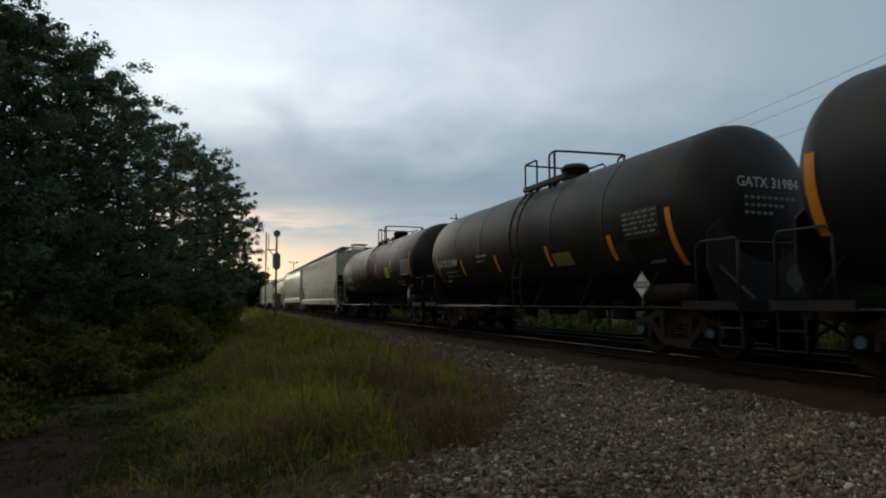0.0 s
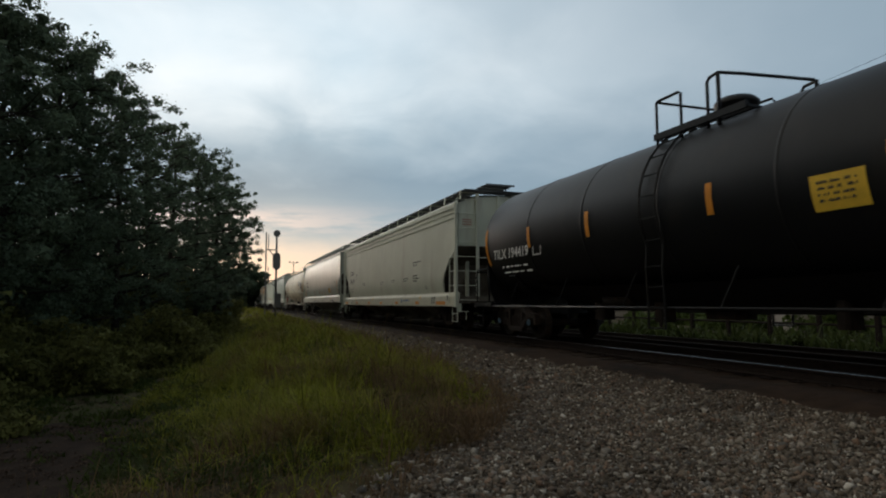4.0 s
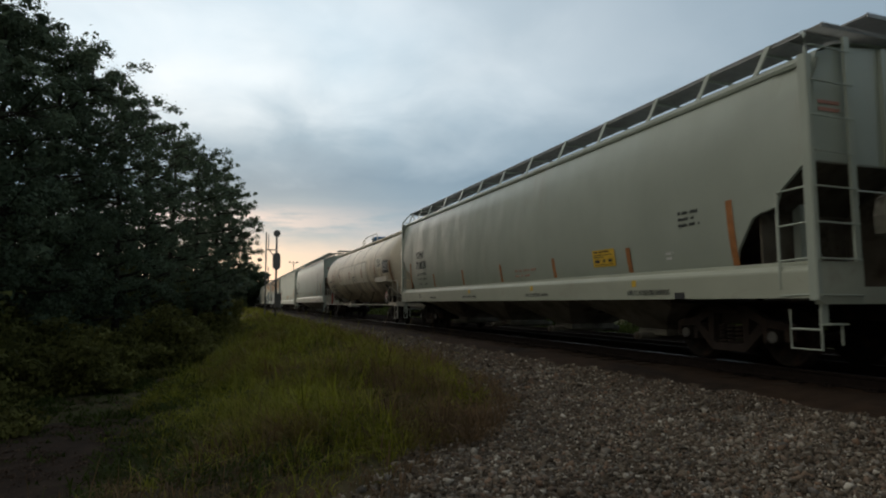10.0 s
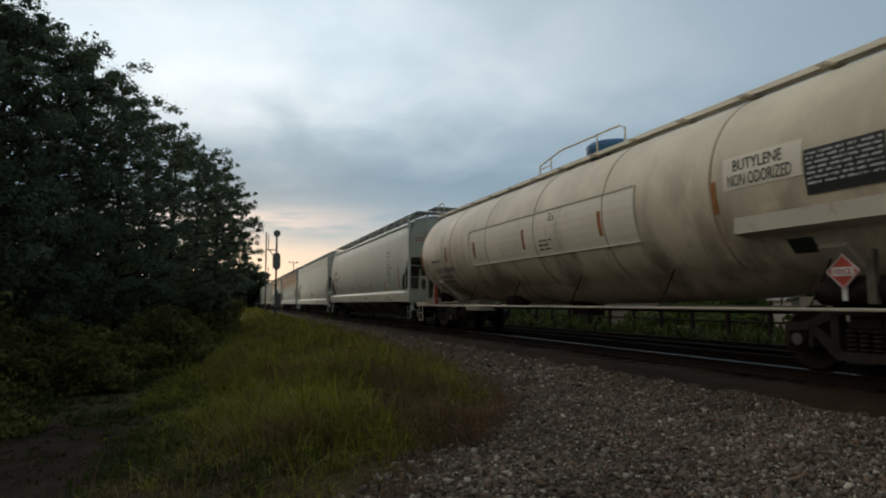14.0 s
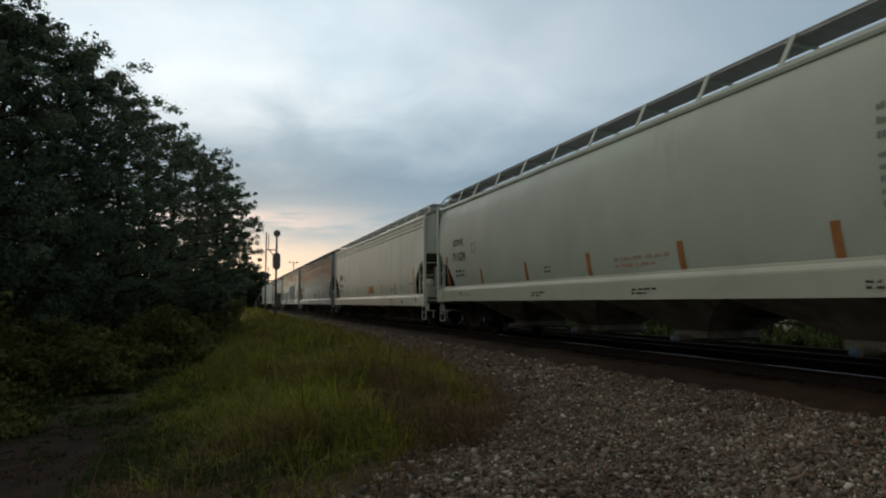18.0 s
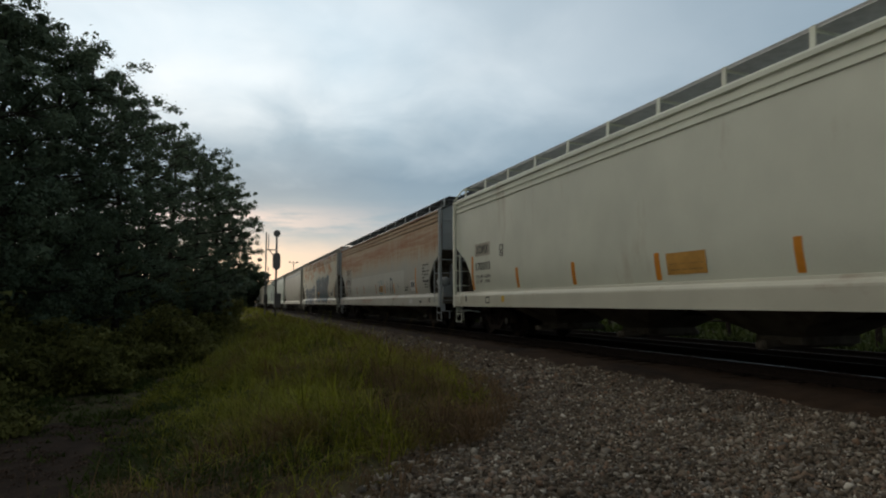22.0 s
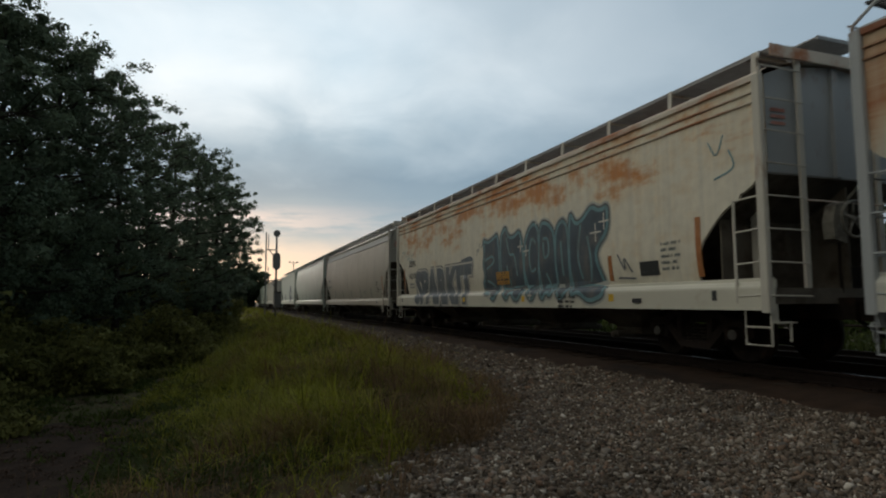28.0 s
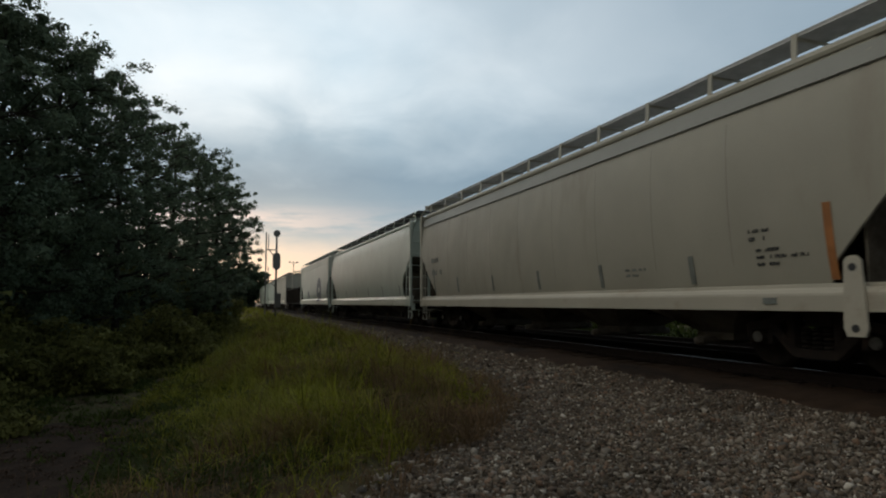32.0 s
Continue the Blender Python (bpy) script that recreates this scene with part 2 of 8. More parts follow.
BARE = material("bare_brown_soil", (0.032, 0.021, 0.015), 0.95, vary=0.5, scale=3, fine=30, bump=0.8)
WEED = material("weed_leaves", (0.048, 0.066, 0.016), 0.8, vary=0.45, scale=0.8, bump=0, per_island=0.35, leafy=True)
VERGE = material("dull_verge_grass", (0.042, 0.055, 0.015), 0.8, vary=0.35, scale=0.5, bump=0, per_island=0.4, leafy=True)
GRASS = material("grass_blades", (0.192, 0.202, 0.026), 0.8, vary=0.5, scale=0.6, bump=0, per_island=0.55, second=(0.150, 0.092, 0.040), amount=0.50, stretch=(0.6, 0.42, 0.5), leafy=True)
DRY = material("dry_grass_blades", (0.150, 0.100, 0.055), 0.8, vary=0.3, scale=0.8, bump=0, per_island=0.5, leafy=True)
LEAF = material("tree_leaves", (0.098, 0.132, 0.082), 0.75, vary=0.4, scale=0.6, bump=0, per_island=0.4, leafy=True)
# paler copy of the leaves: haze over the far trees painted in
LEAF_HAZE = material("hazed_tree_leaves", (0.150, 0.190, 0.130), 0.7, vary=0.35, scale=0.6, bump=0, per_island=0.4, leafy=True)
BUSH = material("bush_leaves", (0.122, 0.124, 0.038), 0.8, vary=0.55, scale=0.7, bump=0, per_island=0.45, leafy=True)
BUSH_SUN = material("light_bush_leaves", (0.062, 0.088, 0.022), 0.8, vary=0.4, scale=0.5, bump=0, per_island=0.35, leafy=True)
BARK = material("bark", (0.036, 0.030, 0.024), 0.95, vary=0.4, scale=6, bump=0.6)
GALV = material("grey_signal_paint", (0.16, 0.16, 0.155), 0.55, 0.3, vary=0.2)


BLACK.node_tree.nodes["Principled BSDF"].inputs["Specular IOR Level"].default_value = 0.24
BLACK_GLOSS.node_tree.nodes["Principled BSDF"].inputs["Specular IOR Level"].default_value = 0.26
for dull in (GLEAMLESS_HEAD, GRAVEL, STONE, SOIL, BARE, DARK_BALLAST, WOOD, BARK, STEEL, RUST, GRIME_SHADE):
    dull.node_tree.nodes["Principled BSDF"].inputs["Specular IOR Level"].default_value = 0.15


# ---- mesh helpers ----
class Mesh:
    """Collects boxes, tubes and sheets of one part."""

    def __init__(self):
        self.v, self.f, self.m, self.s = [], [], [], []
        self.slot, self.smooth = 0, False

    def add(self, verts, faces):
        k = len(self.v)
        self.v += [tuple(p) for p in verts]
        for f in faces:
            self.f.append(tuple(i + k for i in f))
            self.m.append(self.slot)
            self.s.append(self.smooth)
        return self

    def box(self, x0, x1, y0, y1, z0, z1):
        v = [(x, y, z) for x in (x0, x1) for y in (y0, y1) for z in (z0, z1)]
        return self.add(v, [(0, 1, 3, 2), (4, 6, 7, 5), (0, 4, 5, 1), (2, 3, 7, 6), (0, 2, 6, 4), (1, 5, 7, 3)])

    def block(self, x0, x1, y0, y1, z0, z1, c=0.01):
        """A box with chamfered long edges."""
        sx, sy = x1 - x0, y1 - y0
        ring = [(x0 + c, y0), (x1 - c, y0), (x1, y0 + c), (x1, y1 - c), (x1 - c, y1), (x0 + c, y1), (x0, y1 - c), (x0, y0 + c)]
        return self.prism([(x, y, 0) for x, y in ring], (0, 0, z0), (0, 0, z1))

    def prism(self, ring, a, b):
        """A closed ring of points, moved by a and by b, with caps."""
        n = len(ring)
        v = [Vector(p) + Vector(a) for p in ring] + [Vector(p) + Vector(b) for p in ring]
        return self.add(v, [(i, (i + 1) % n, (i + 1) % n + n, i + n) for i in range(n)] + [tuple(range(n - 1, -1, -1)), tuple(range(n, 2 * n))])

    def tube(self, pts, r, n=6, closed=False, r2=None):
        pts = [Vector(p) for p in pts]
        rings = []
        for i, p in enumerate(pts):
            a, b = pts[max(i - 1, 0)], pts[min(i + 1, len(pts) - 1)]
            d = (b - a).normalized()
            side = d.cross(Vector((0, 0, 1)) if abs(d.z) < 0.9 else Vector((0, 1, 0))).normalized()
            up = side.cross(d)
            rr = r if r2 is None else r + (r2 - r) * i / max(1, len(pts) - 1)
            rings.append([p + (side * math.cos(2 * math.pi * k / n) + up * math.sin(2 * math.pi * k / n)) * rr for k in range(n)])
        v = [q for ring in rings for q in ring]
        f = [(i * n + k, i * n + (k + 1) % n, (i + 1) * n + (k + 1) % n, (i + 1) * n + k) for i in range(len(pts) - 1) for k in range(n)]
        f += [tuple(range(n - 1, -1, -1)), tuple(range((len(pts) - 1) * n, len(pts) * n))]
        return self.add(v, f)

    def lathe(self, rings, axis="y", n=24, at=(0, 0, 0)):
        """Rings of (distance along the axis, radius)."""
        v = []
        for d, r in rings:
            for k in range(n):
                a = 2 * math.pi * k / n
                c, s = r * math.cos(a), r * math.sin(a)
                p = {"y": (c, d, s), "x": (d, c, s), "z": (c, s, d)}[axis]
                v.append((p[0] + at[0], p[1] + at[1], p[2] + at[2]))
        m = len(rings)
        f = [(i * n + k, i * n + (k + 1) % n, (i + 1) * n + (k + 1) % n, (i + 1) * n + k) for i in range(m - 1) for k in range(n)]
        return self.add(v, f + [tuple(range(n)), tuple(range((m - 1) * n, m * n))])

    def sheet(self, grid):
        """A surface through rows of points."""
        w = len(grid[0])
        v = [p for row in grid for p in row]
        return self.add(v, [(i * w + j, i * w + j + 1, (i + 1) * w + j + 1, (i + 1) * w + j) for i in range(len(grid) - 1) for j in range(w - 1)])

    def data(self, name, *mats):
        me = bpy.data.meshes.new(name)
        me.from_pydata(self.v, [], self.f)
        for m in mats:
            me.materials.append(m)
        me.polygons.foreach_set("material_index", self.m)
        me.polygons.foreach_set("use_smooth", self.s)
        me.update()
        bm = bmesh.new()
        bm.from_mesh(me)
        bmesh.ops.recalc_face_normals(bm, faces=bm.faces)
        bm.to_mesh(me)
        bm.free()
        return me


def part(name, mesh, mats, parent, label=""):
    """Links a Mesh (or ready mesh data) as one object under its thing or part."""
    if isinstance(mesh, Mesh):
        mesh = mesh.data(name, *(mats if isinstance(mats, tuple) else (mats,)))
    ob = new(name, mesh)
    ob.parent = parent
    return tagged(ob, label)


def thing(name, label, category, group="", kind=""):
    return tagged(new(name), label, category, group, kind)


def raw(name, verts, faces, mat, sizes=None):
    """A large mesh from arrays: verts (n, 3) and faces (m, 3 or 4)."""
    me = bpy.data.meshes.new(name)
    k = faces.shape[1]
    me.vertices.add(len(verts))
    me.vertices.foreach_set("co", np.asarray(verts, np.float32).ravel())
    me.loops.add(faces.size)
    me.loops.foreach_set("vertex_index", faces.astype(np.int32).ravel())
    me.polygons.add(len(faces))
    me.polygons.foreach_set("loop_start", np.arange(0, faces.size, k, dtype=np.int32))
    me.materials.append(mat)
    me.update(calc_edges=True)
    return me


def lettering(words, size, mat, m, parent, name="lettering", bold=0.0, squeeze=1.0, label="", lift=0.0):
    """Words in the built-in font as a thin mesh; m places its plane (x to the reader's right, y up)."""
    cu = bpy.data.curves.new("words", "FONT")
    cu.body, cu.size, cu.offset, cu.resolution_u, cu.space_line = words, size, bold, 2, 1.0
    tmp = bpy.data.objects.new("words", cu)
    me = bpy.data.meshes.new_from_object(tmp)
    bpy.data.objects.remove(tmp)
    me.transform(m @ Matrix.Diagonal((squeeze, 1, 1, 1)) @ Matrix.Translation((0, 0, lift)))
    me.materials.clear()
    me.materials.append(mat)
    return part(name, me, None, parent, label)


# ---- rolling stock: shared pieces ----
def side_plane(y, z, x=-1.6):
    """Lettering plane on the side that faces the camera: reads towards -y."""
    return Matrix(((0, 0, -1, x), (-1, 0, 0, y), (0, 1, 0, z), (0, 0, 0, 1)))


def end_plane(x, z, y):
    """Lettering plane on the front end (-y)."""
    return Matrix(((1, 0, 0, x), (0, 0, -1, y), (0, 1, 0, z), (0, 0, 0, 1)))


WHEEL_R, AXLE = 0.457, 0.89


def wheelset_mesh():
    b = Mesh()
    b.smooth = True
    for s in (-1, 1):
        b.slot = 0
        b.lathe([(s * 0.62, 0.10), (s * 0.66, 0.36), (s * 0.68, 0.40), (s * 0.68, 0.485), (s * 0.715, 0.478), (s * 0.72, WHEEL_R), (s * 0.80, WHEEL_R - 0.008),
                 (s * 0.815, WHEEL_R - 0.03), (s * 0.81, 0.40), (s * 0.76, 0.36), (s * 0.75, 0.16), (s * 0.83, 0.13)], "x", 28)
        b.slot = 1
        b.lathe([(s * 0.83, 0.11), (s * 1.10, 0.115), (s * 1.12, 0.09)], "x", 16)
        b.slot = 2
        b.smooth = False
        b.lathe([(s * 1.12, 0.085), (s * 1.135, 0.08)], "x", 12)
        for k in range(3):
            a = 2 * math.pi * k / 3
            b.lathe([(s * 1.135, 0.018), (s * 1.15, 0.018)], "x", 6, (0, 0.05 * math.cos(a), 0.05 * math.sin(a)))
        b.smooth = True
    b.slot = 0
    b.lathe([(-0.64, 0.085), (0.64, 0.085)], "x", 12)
    return b


def truck_mesh():
    b = Mesh()
    for s in (-1, 1):
        x0, x1 = s * 0.92, s * 1.07
        x0, x1 = min(x0, x1), max(x0, x1)

        def bar(ring):
            b.prism([(0, y, z) for y, z in ring], (x0, 0, 0), (x1, 0, 0))
        bar([(-1.10, 0.56), (-0.70, 0.60), (-0.30, 0.80), (0.30, 0.80), (0.70, 0.60), (1.10, 0.56), (1.06, 0.68), (0.74, 0.72), (0.36, 0.93), (-0.36, 0.93), (-0.74, 0.72), (-1.06, 0.68)])
        bar([(-0.72, 0.56), (-0.34, 0.20), (0.34, 0.20), (0.72, 0.56), (0.72, 0.66), (0.58, 0.62), (0.26, 0.32), (-0.26, 0.32), (-0.58, 0.62), (-0.72, 0.66)])
        for c in (-1, 1):
            bar([(c * 0.30, 0.30), (c * 0.40, 0.30), (c * 0.42, 0.84), (c * 0.30, 0.84)])
            bar([(c * 1.05, 0.40), (c * 1.13, 0.40), (c * 1.13, 0.66), (c * 1.05, 0.66)])
            bar([(c * 0.68, 0.36), (c * 0.76, 0.36), (c * 0.74, 0.62), (c * 0.66, 0.62)])
        b.smooth = True
        for y in (-0.17, 0.0, 0.17):
            for k in range(5):
                b.lathe([(0.335 + k * 0.06, 0.055), (0.35 + k * 0.06, 0.075), (0.375 + k * 0.06, 0.055)], "z", 10, ((x0 + x1) / 2, y, 0))
        b.smooth = False
        for c in (-1, 1):   # brake shoes
            b.box(s * 0.74 - 0.05, s * 0.74 + 0.05, c * 0.40 - 0.03, c * 0.40 + 0.03, 0.25, 0.62)
    b.box(-0.98, 0.98, -0.21, 0.21, 0.63, 0.80)
    b.box(-0.74, 0.74, -0.46, -0.40, 0.34, 0.42)
    b.box(-0.74, 0.74, 0.40, 0.46, 0.34, 0.42)
    return b


def coupler_mesh():
    b = Mesh()
    b.box(-0.07, 0.07, -0.05, 0.55, 0.78, 0.92)
    b.prism([(-0.14, -0.05, 0), (-0.19, -0.28, 0), (-0.10, -0.36, 0), (-0.02, -0.24, 0), (0.06, -0.22, 0), (0.14, -0.32, 0), (0.17, -0.20, 0), (0.12, -0.02, 0)], (0, 0, 0.70), (0, 0, 1.0))
    b.box(-0.17, 0.17, 0.42, 0.56, 0.70, 1.0)
    b.smooth = True
    b.tube([(0.22, 0.5, 0.86), (0.26, 0.15, 0.62), (0.24, -0.2, 0.42), (0.15, -0.45, 0.40)], 0.03, 6)
    return b


SHARED = {}
BLUE_CAP = material("blue_bearing_cap", (0.055, 0.11, 0.165), 0.5, vary=0.3, bump=0.05)
TRUCK_RUST = material("rusty_cast_steel", (0.017, 0.010, 0.007), 0.85, vary=0.5, scale=7, bump=0.3, second=(0.036, 0.020, 0.011), amount=0.40, stretch=(3, 3, 3), per_object=0.3)
BRAKE_GREY = material("grimy_pale_casting", (0.23, 0.225, 0.195), 0.7, vary=0.4, scale=5, bump=0.2, second=(0.08, 0.065, 0.05), amount=0.4, stretch=(4, 4, 4))
PALE_CAP = material("grey_bearing_cap", (0.10, 0.098, 0.09), 0.6, vary=0.3, bump=0.05)


def running_gear(car, half, truck_at, caps="pale"):
    """Two trucks with their wheelsets, and the couplers; returns the wheelsets."""
    if "truck" not in SHARED:
        SHARED["pale"] = wheelset_mesh().data("wheelset", STEEL, STEEL, PALE_CAP)
        SHARED["blue"] = wheelset_mesh().data("wheelset", STEEL, STEEL, BLUE_CAP)
        SHARED["truck"] = truck_mesh().data("truck", TRUCK_RUST)
        SHARED["coupler"] = coupler_mesh().data("coupler", STEEL)
    sets = []
    for s in (-1, 1):
        tr = part("truck", SHARED["truck"], None, car, "rusty cast steel truck with coil springs")
        tr.location = (0, s * truck_at, 0)
        for a in (-1, 1):
            w = part("wheelset", SHARED[caps], None, tr, "dark steel wheels on an axle")
            w.location = (0, a * AXLE, WHEEL_R)
            sets.append(w)
        cp = part("coupler", SHARED["coupler"], None, car, "rusty knuckle coupler with air hose")
        cp.matrix_basis = pose(0, s * half, 0, 0, 0, 0 if s < 0 else 180)
    return sets


CARS = []      # (thing, place in the train, wheelsets)


def stripe(car, y, z0, z1, w, mat, x=-1.6, follow=None):
    b = Mesh()
    follow = follow or (flat_follow if x > -1.575 else None)
    n = 8 if follow else 1
    for k in range(n):
        za, zb = z0 + (z1 - z0) * k / n, z0 + (z1 - z0) * (k + 1) / n
        xa, xb = (follow(za), follow(zb)) if follow else (x, x)
        b.add([(xa - 0.006, y - w / 2, za), (xa - 0.006, y + w / 2, za), (xb - 0.006, y + w / 2, zb), (xb - 0.006, y - w / 2, zb),
               (xa, y - w / 2, za), (xa, y + w / 2, za), (xb, y + w / 2, zb), (xb, y - w / 2, zb)],
              [(0, 1, 2, 3), (4, 7, 6, 5), (0, 4, 5, 1), (1, 5, 6, 2), (2, 6, 7, 3), (3, 7, 4, 0)])
    return part("reflective_stripe", b, mat, car, "upright reflective tape")


def bars(car, y, z, rows, size, mat, x=-1.6, follow=None, seed=1):
    """Small writing that cannot be read: rows of short bars. rows: widths in metres, top down; y is the left end."""
    rnd = random.Random(seed)
    follow = follow or (flat_follow if -1.575 < x else None)
    b = Mesh()
    for k, w in enumerate(rows):
        zz, yy, left = z - k * size * 1.45, y, w
        while left > size * 0.5:
            word = min(left, size * rnd.uniform(1.5, 4.5))
            xx = (follow(zz) if follow else x)
            n = max(1, int(word / (size * 0.48)))
            for c in range(n):
                if rnd.random() < 0.92:
                    b.box(xx - 0.004, xx + 0.002, yy - (c + 0.64) * size * 0.48, yy - c * size * 0.48, zz - size * 0.36, zz + size * (0.36 if rnd.random() < 0.7 else 0.18))
            yy -= word + size * 0.6
            left -= word + size * 0.6
    if b.v:
        return tagged(part("fine_print", b, mat, car, "small unreadable stencilled print"), kind="stuff")


def plate(car, y0, y1, z0, z1, mat, name="placard", x=-1.6, thick=0.01, label="", follow=None):
    b = Mesh()
    if not follow and x > -1.575 and z0 < 1.9:
        follow = lambda z: x - flat_follow(1.95) + flat_follow(z)
    if follow:
        n = 6
        for k in range(n):
            za, zb = z0 + (z1 - z0) * k / n, z0 + (z1 - z0) * (k + 1) / n
            xa, xb = follow(za) - thick, follow(zb) - thick
            b.add([(xa, y0, za), (xa, y1, za), (xb, y1, zb), (xb, y0, zb)], [(0, 1, 2, 3)])
    else:
        b.box(x - thick, x, y0, y1, z0, z1)
    return part(name, b, mat, car, label)


# ---- covered hopper ----
EAVE, CROWN = 4.26, 4.60


def flat_side(z):
    """Half width of the flat-sided cars: the sheet draws in towards the sill."""
    return 1.55 - 0.075 * max(0.0, (1.95 - z) / 0.64) ** 2


def flat_follow(z):
    return -flat_side(z) - 0.002


def cutout(d, sill1, kind):
    """Lower edge of the side sheet at distance d from the car's end."""
    if kind == "curve":
        pts = [(0.0, 2.86), (0.10, 2.83), (0.25, 2.68), (0.40, 2.60), (0.48, 2.58), (0.50, 2.52), (0.72, 2.42), (0.85, 2.34), (1.0, 2.21), (1.15, 2.06), (1.25, 1.95), (1.34, 1.82), (1.38, 1.70), (1.40, 1.55), (1.42, sill1)]
    elif kind == "wedge":
        pts = [(0.0, 2.80), (0.10, 2.75), (1.30, 1.52), (1.40, 1.40), (1.42, sill1)]
    else:
        pts = [(0.0, 2.88), (0.10, 2.82), (0.50, 2.50), (0.60, 2.30), (0.72, 2.27), (0.85, 2.25), (1.0, 2.19), (1.15, 2.00), (1.34, 1.74), (1.38, 1.64), (1.40, sill1 + 0.06), (1.42, sill1)]
    for (a, za), (b, zb) in zip(pts, pts[1:]):
        if d <= b:
            return max(sill1, za + (zb - za) * (d - a) / max(1e-6, b - a))
    return sill1


BAY_BODY = material("dirty_bay_paint", (0.21, 0.20, 0.165), 0.7, vary=0.4, scale=1.8, bump=0.08, second=(0.085, 0.068, 0.052), amount=0.5, stretch=(1.5, 1.5, 0.8))


def hopper(label, rear, front, paint, sill_paint, style="flat", trim=None, posts=10, bays=4, reservoir=True, roof=GRATE, caps="pale", group="hopper cars of the train",
           slanted=False, sill=(0.86, 1.31), cut="round", ribs=((4.20, 4.30, 0.045), (4.03, 4.075, 0.03), (3.88, 3.925, 0.03)), panel=False, band=None, bay_paint=GRIME_SHADE, cap_paint=GRIME_SHADE, fascia=False, seam=None):
    """A covered hopper car between two places in the train (front is the end that leads)."""
    half, mid = (rear - front) / 2, (rear + front) / 2
    car = thing("covered_hopper_car", label, "hopper car", group)
    trim = trim or paint
    if style == "flat":
        cut = "curve"
    SILL0, SILL1 = sill
    bulge = 0.145

    def skin(z):
        if style == "flat":
            return flat_side(z)
        u = min(1.0, max(0.0, (z - SILL1) / (EAVE - SILL1)))
        return 1.46 + bulge * (4 * u * (1 - u)) ** 0.8 - (0.05 if u > 0.93 else 0)

    # side sheets, roof
    ds = [0.0, 0.05, 0.10, 0.25, 0.40, 0.48, 0.50, 0.60, 0.72, 0.85, 1.0, 1.15, 1.25, 1.34, 1.38, 1.40, 1.42]
    ys = [-half + d for d in ds] + [-half + 1.42 + (2 * half - 2.84) * k / 12 for k in range(1, 12)] + [half - d for d in reversed(ds)]
    for s in (-1, 1):
        b = Mesh()
        b.smooth = True
        grid = []
        for y in ys:
            lo = cutout(min(y + half, half - y), SILL1, cut)
            zs = [lo + (EAVE - lo) * (k / 13) ** 1.35 for k in range(14)]
            grid.append([(s * skin(z), y, z) for z in zs])
        b.sheet(grid)
        b.sheet([[(x - s * 0.05, y, z) for x, y, z in row] for row in grid])
        b.smooth = False
        b.sheet([[(row[0][0], row[0][1], row[0][2]), (row[0][0] - s * 0.05, row[0][1], row[0][2])] for row in grid])
        part("side_sheet", b, paint, car)
    b = Mesh()
    b.smooth = True
    b.sheet([[(skin(EAVE) * math.sin(a), y, EAVE + (CROWN - EAVE) * math.cos(a)) for a in [radians(-90 + 15 * k) for k in range(13)]] for y in (-half + 0.02, half - 0.02)])
    part("roof", b, trim, car)
    if band:
        for s in (-1, 1):
            b = Mesh()
            z0, z1 = band[0], band[1]
            b.prism([(s * (skin(z0) + 0.02), 0, z0), (s * (skin(z0) + 0.035), 0, z0 + 0.015), (s * (skin(z1) + 0.03), 0, z1), (s * skin(z1), 0, z1)], (0, -half + 0.1, 0), (0, half - 0.1, 0))
            part("letter_band", b, band[2], car, "grey band below the roof edge")
    # ribs along the eave
    b = Mesh()
    for s in (-1, 1):
        x = s * skin(EAVE)
        if style == "flat":
            for z0, z1, o in ribs:
                b.prism([(x, 0, z0), (x + s * o, 0, z0 + 0.012), (x + s * o, 0, z1 - 0.012), (x, 0, z1)], (0, -half + 0.06, 0), (0, half - 0.06, 0))
        else:
            b.prism([(x, 0, 4.19), (x + s * 0.06, 0, 4.20), (x + s * 0.075, 0, 4.25), (x + s * 0.06, 0, 4.30), (x, 0, 4.32)], (0, -half + 0.06, 0), (0, half - 0.06, 0))
    part("eave_rib", b, trim, car, "pressed steel ribs along the roof edge")
    # seams of the side sheets
    b = Mesh()
    n = 9 if style == "round" else 7
    for k in range(1, n):
        y = -half + 1.2 + (2 * half - 2.4) * k / n
        for i in range(6):
            z0, z1 = SILL1 + 2.5 * i / 6, SILL1 + 2.5 * (i + 1) / 6
            b.add([(-skin(z0) - 0.004, y - 0.008, z0), (-skin(z0) - 0.004, y + 0.008, z0), (-skin(z1) - 0.004, y + 0.008, z1), (-skin(z1) - 0.004, y - 0.008, z1)], [(0, 1, 2, 3)])
    tagged(part("weld_seam", b, seam or paint, car, "faint vertical weld seams"), kind="stuff")
    # side sills: a pressed channel with a sloped top
    for s in (-1, 1):
        b = Mesh()
        b.prism([(s * 1.50, 0, SILL0 + 0.02), (s * 1.595, 0, SILL0), (s * 1.606, 0, SILL1 - 0.14), (s * 1.600, 0, SILL1 - 0.105), (s * 1.565, 0, SILL1 - 0.06), (s * 1.515, 0, SILL1 - 0.035), (s * 1.508, 0, SILL1 + 0.012), (s * 1.495, 0, SILL1 + 0.016), (s * 1.44, 0, SILL1 - 0.02)], (0, -half, 0), (0, half, 0))
        part("side_sill", b, sill_paint, car, "deep pressed steel side sill")
    # ends: upper sheet, slope sheet, posts, platform
    for s in (-1, 1):
        y = s * (half - 0.10)
        w = skin(3.5)
        b = Mesh()
        ring = [(-w, 0, 2.84), (w, 0, 2.84), (w, 0, EAVE), (w * 0.6, 0, EAVE + 0.24), (0, 0, CROWN), (-w * 0.6, 0, EAVE + 0.24), (-w, 0, EAVE)]
        b.prism(ring, (0, y, 0), (0, y - s * 0.03, 0))
        part("end_wall", b, paint, car)
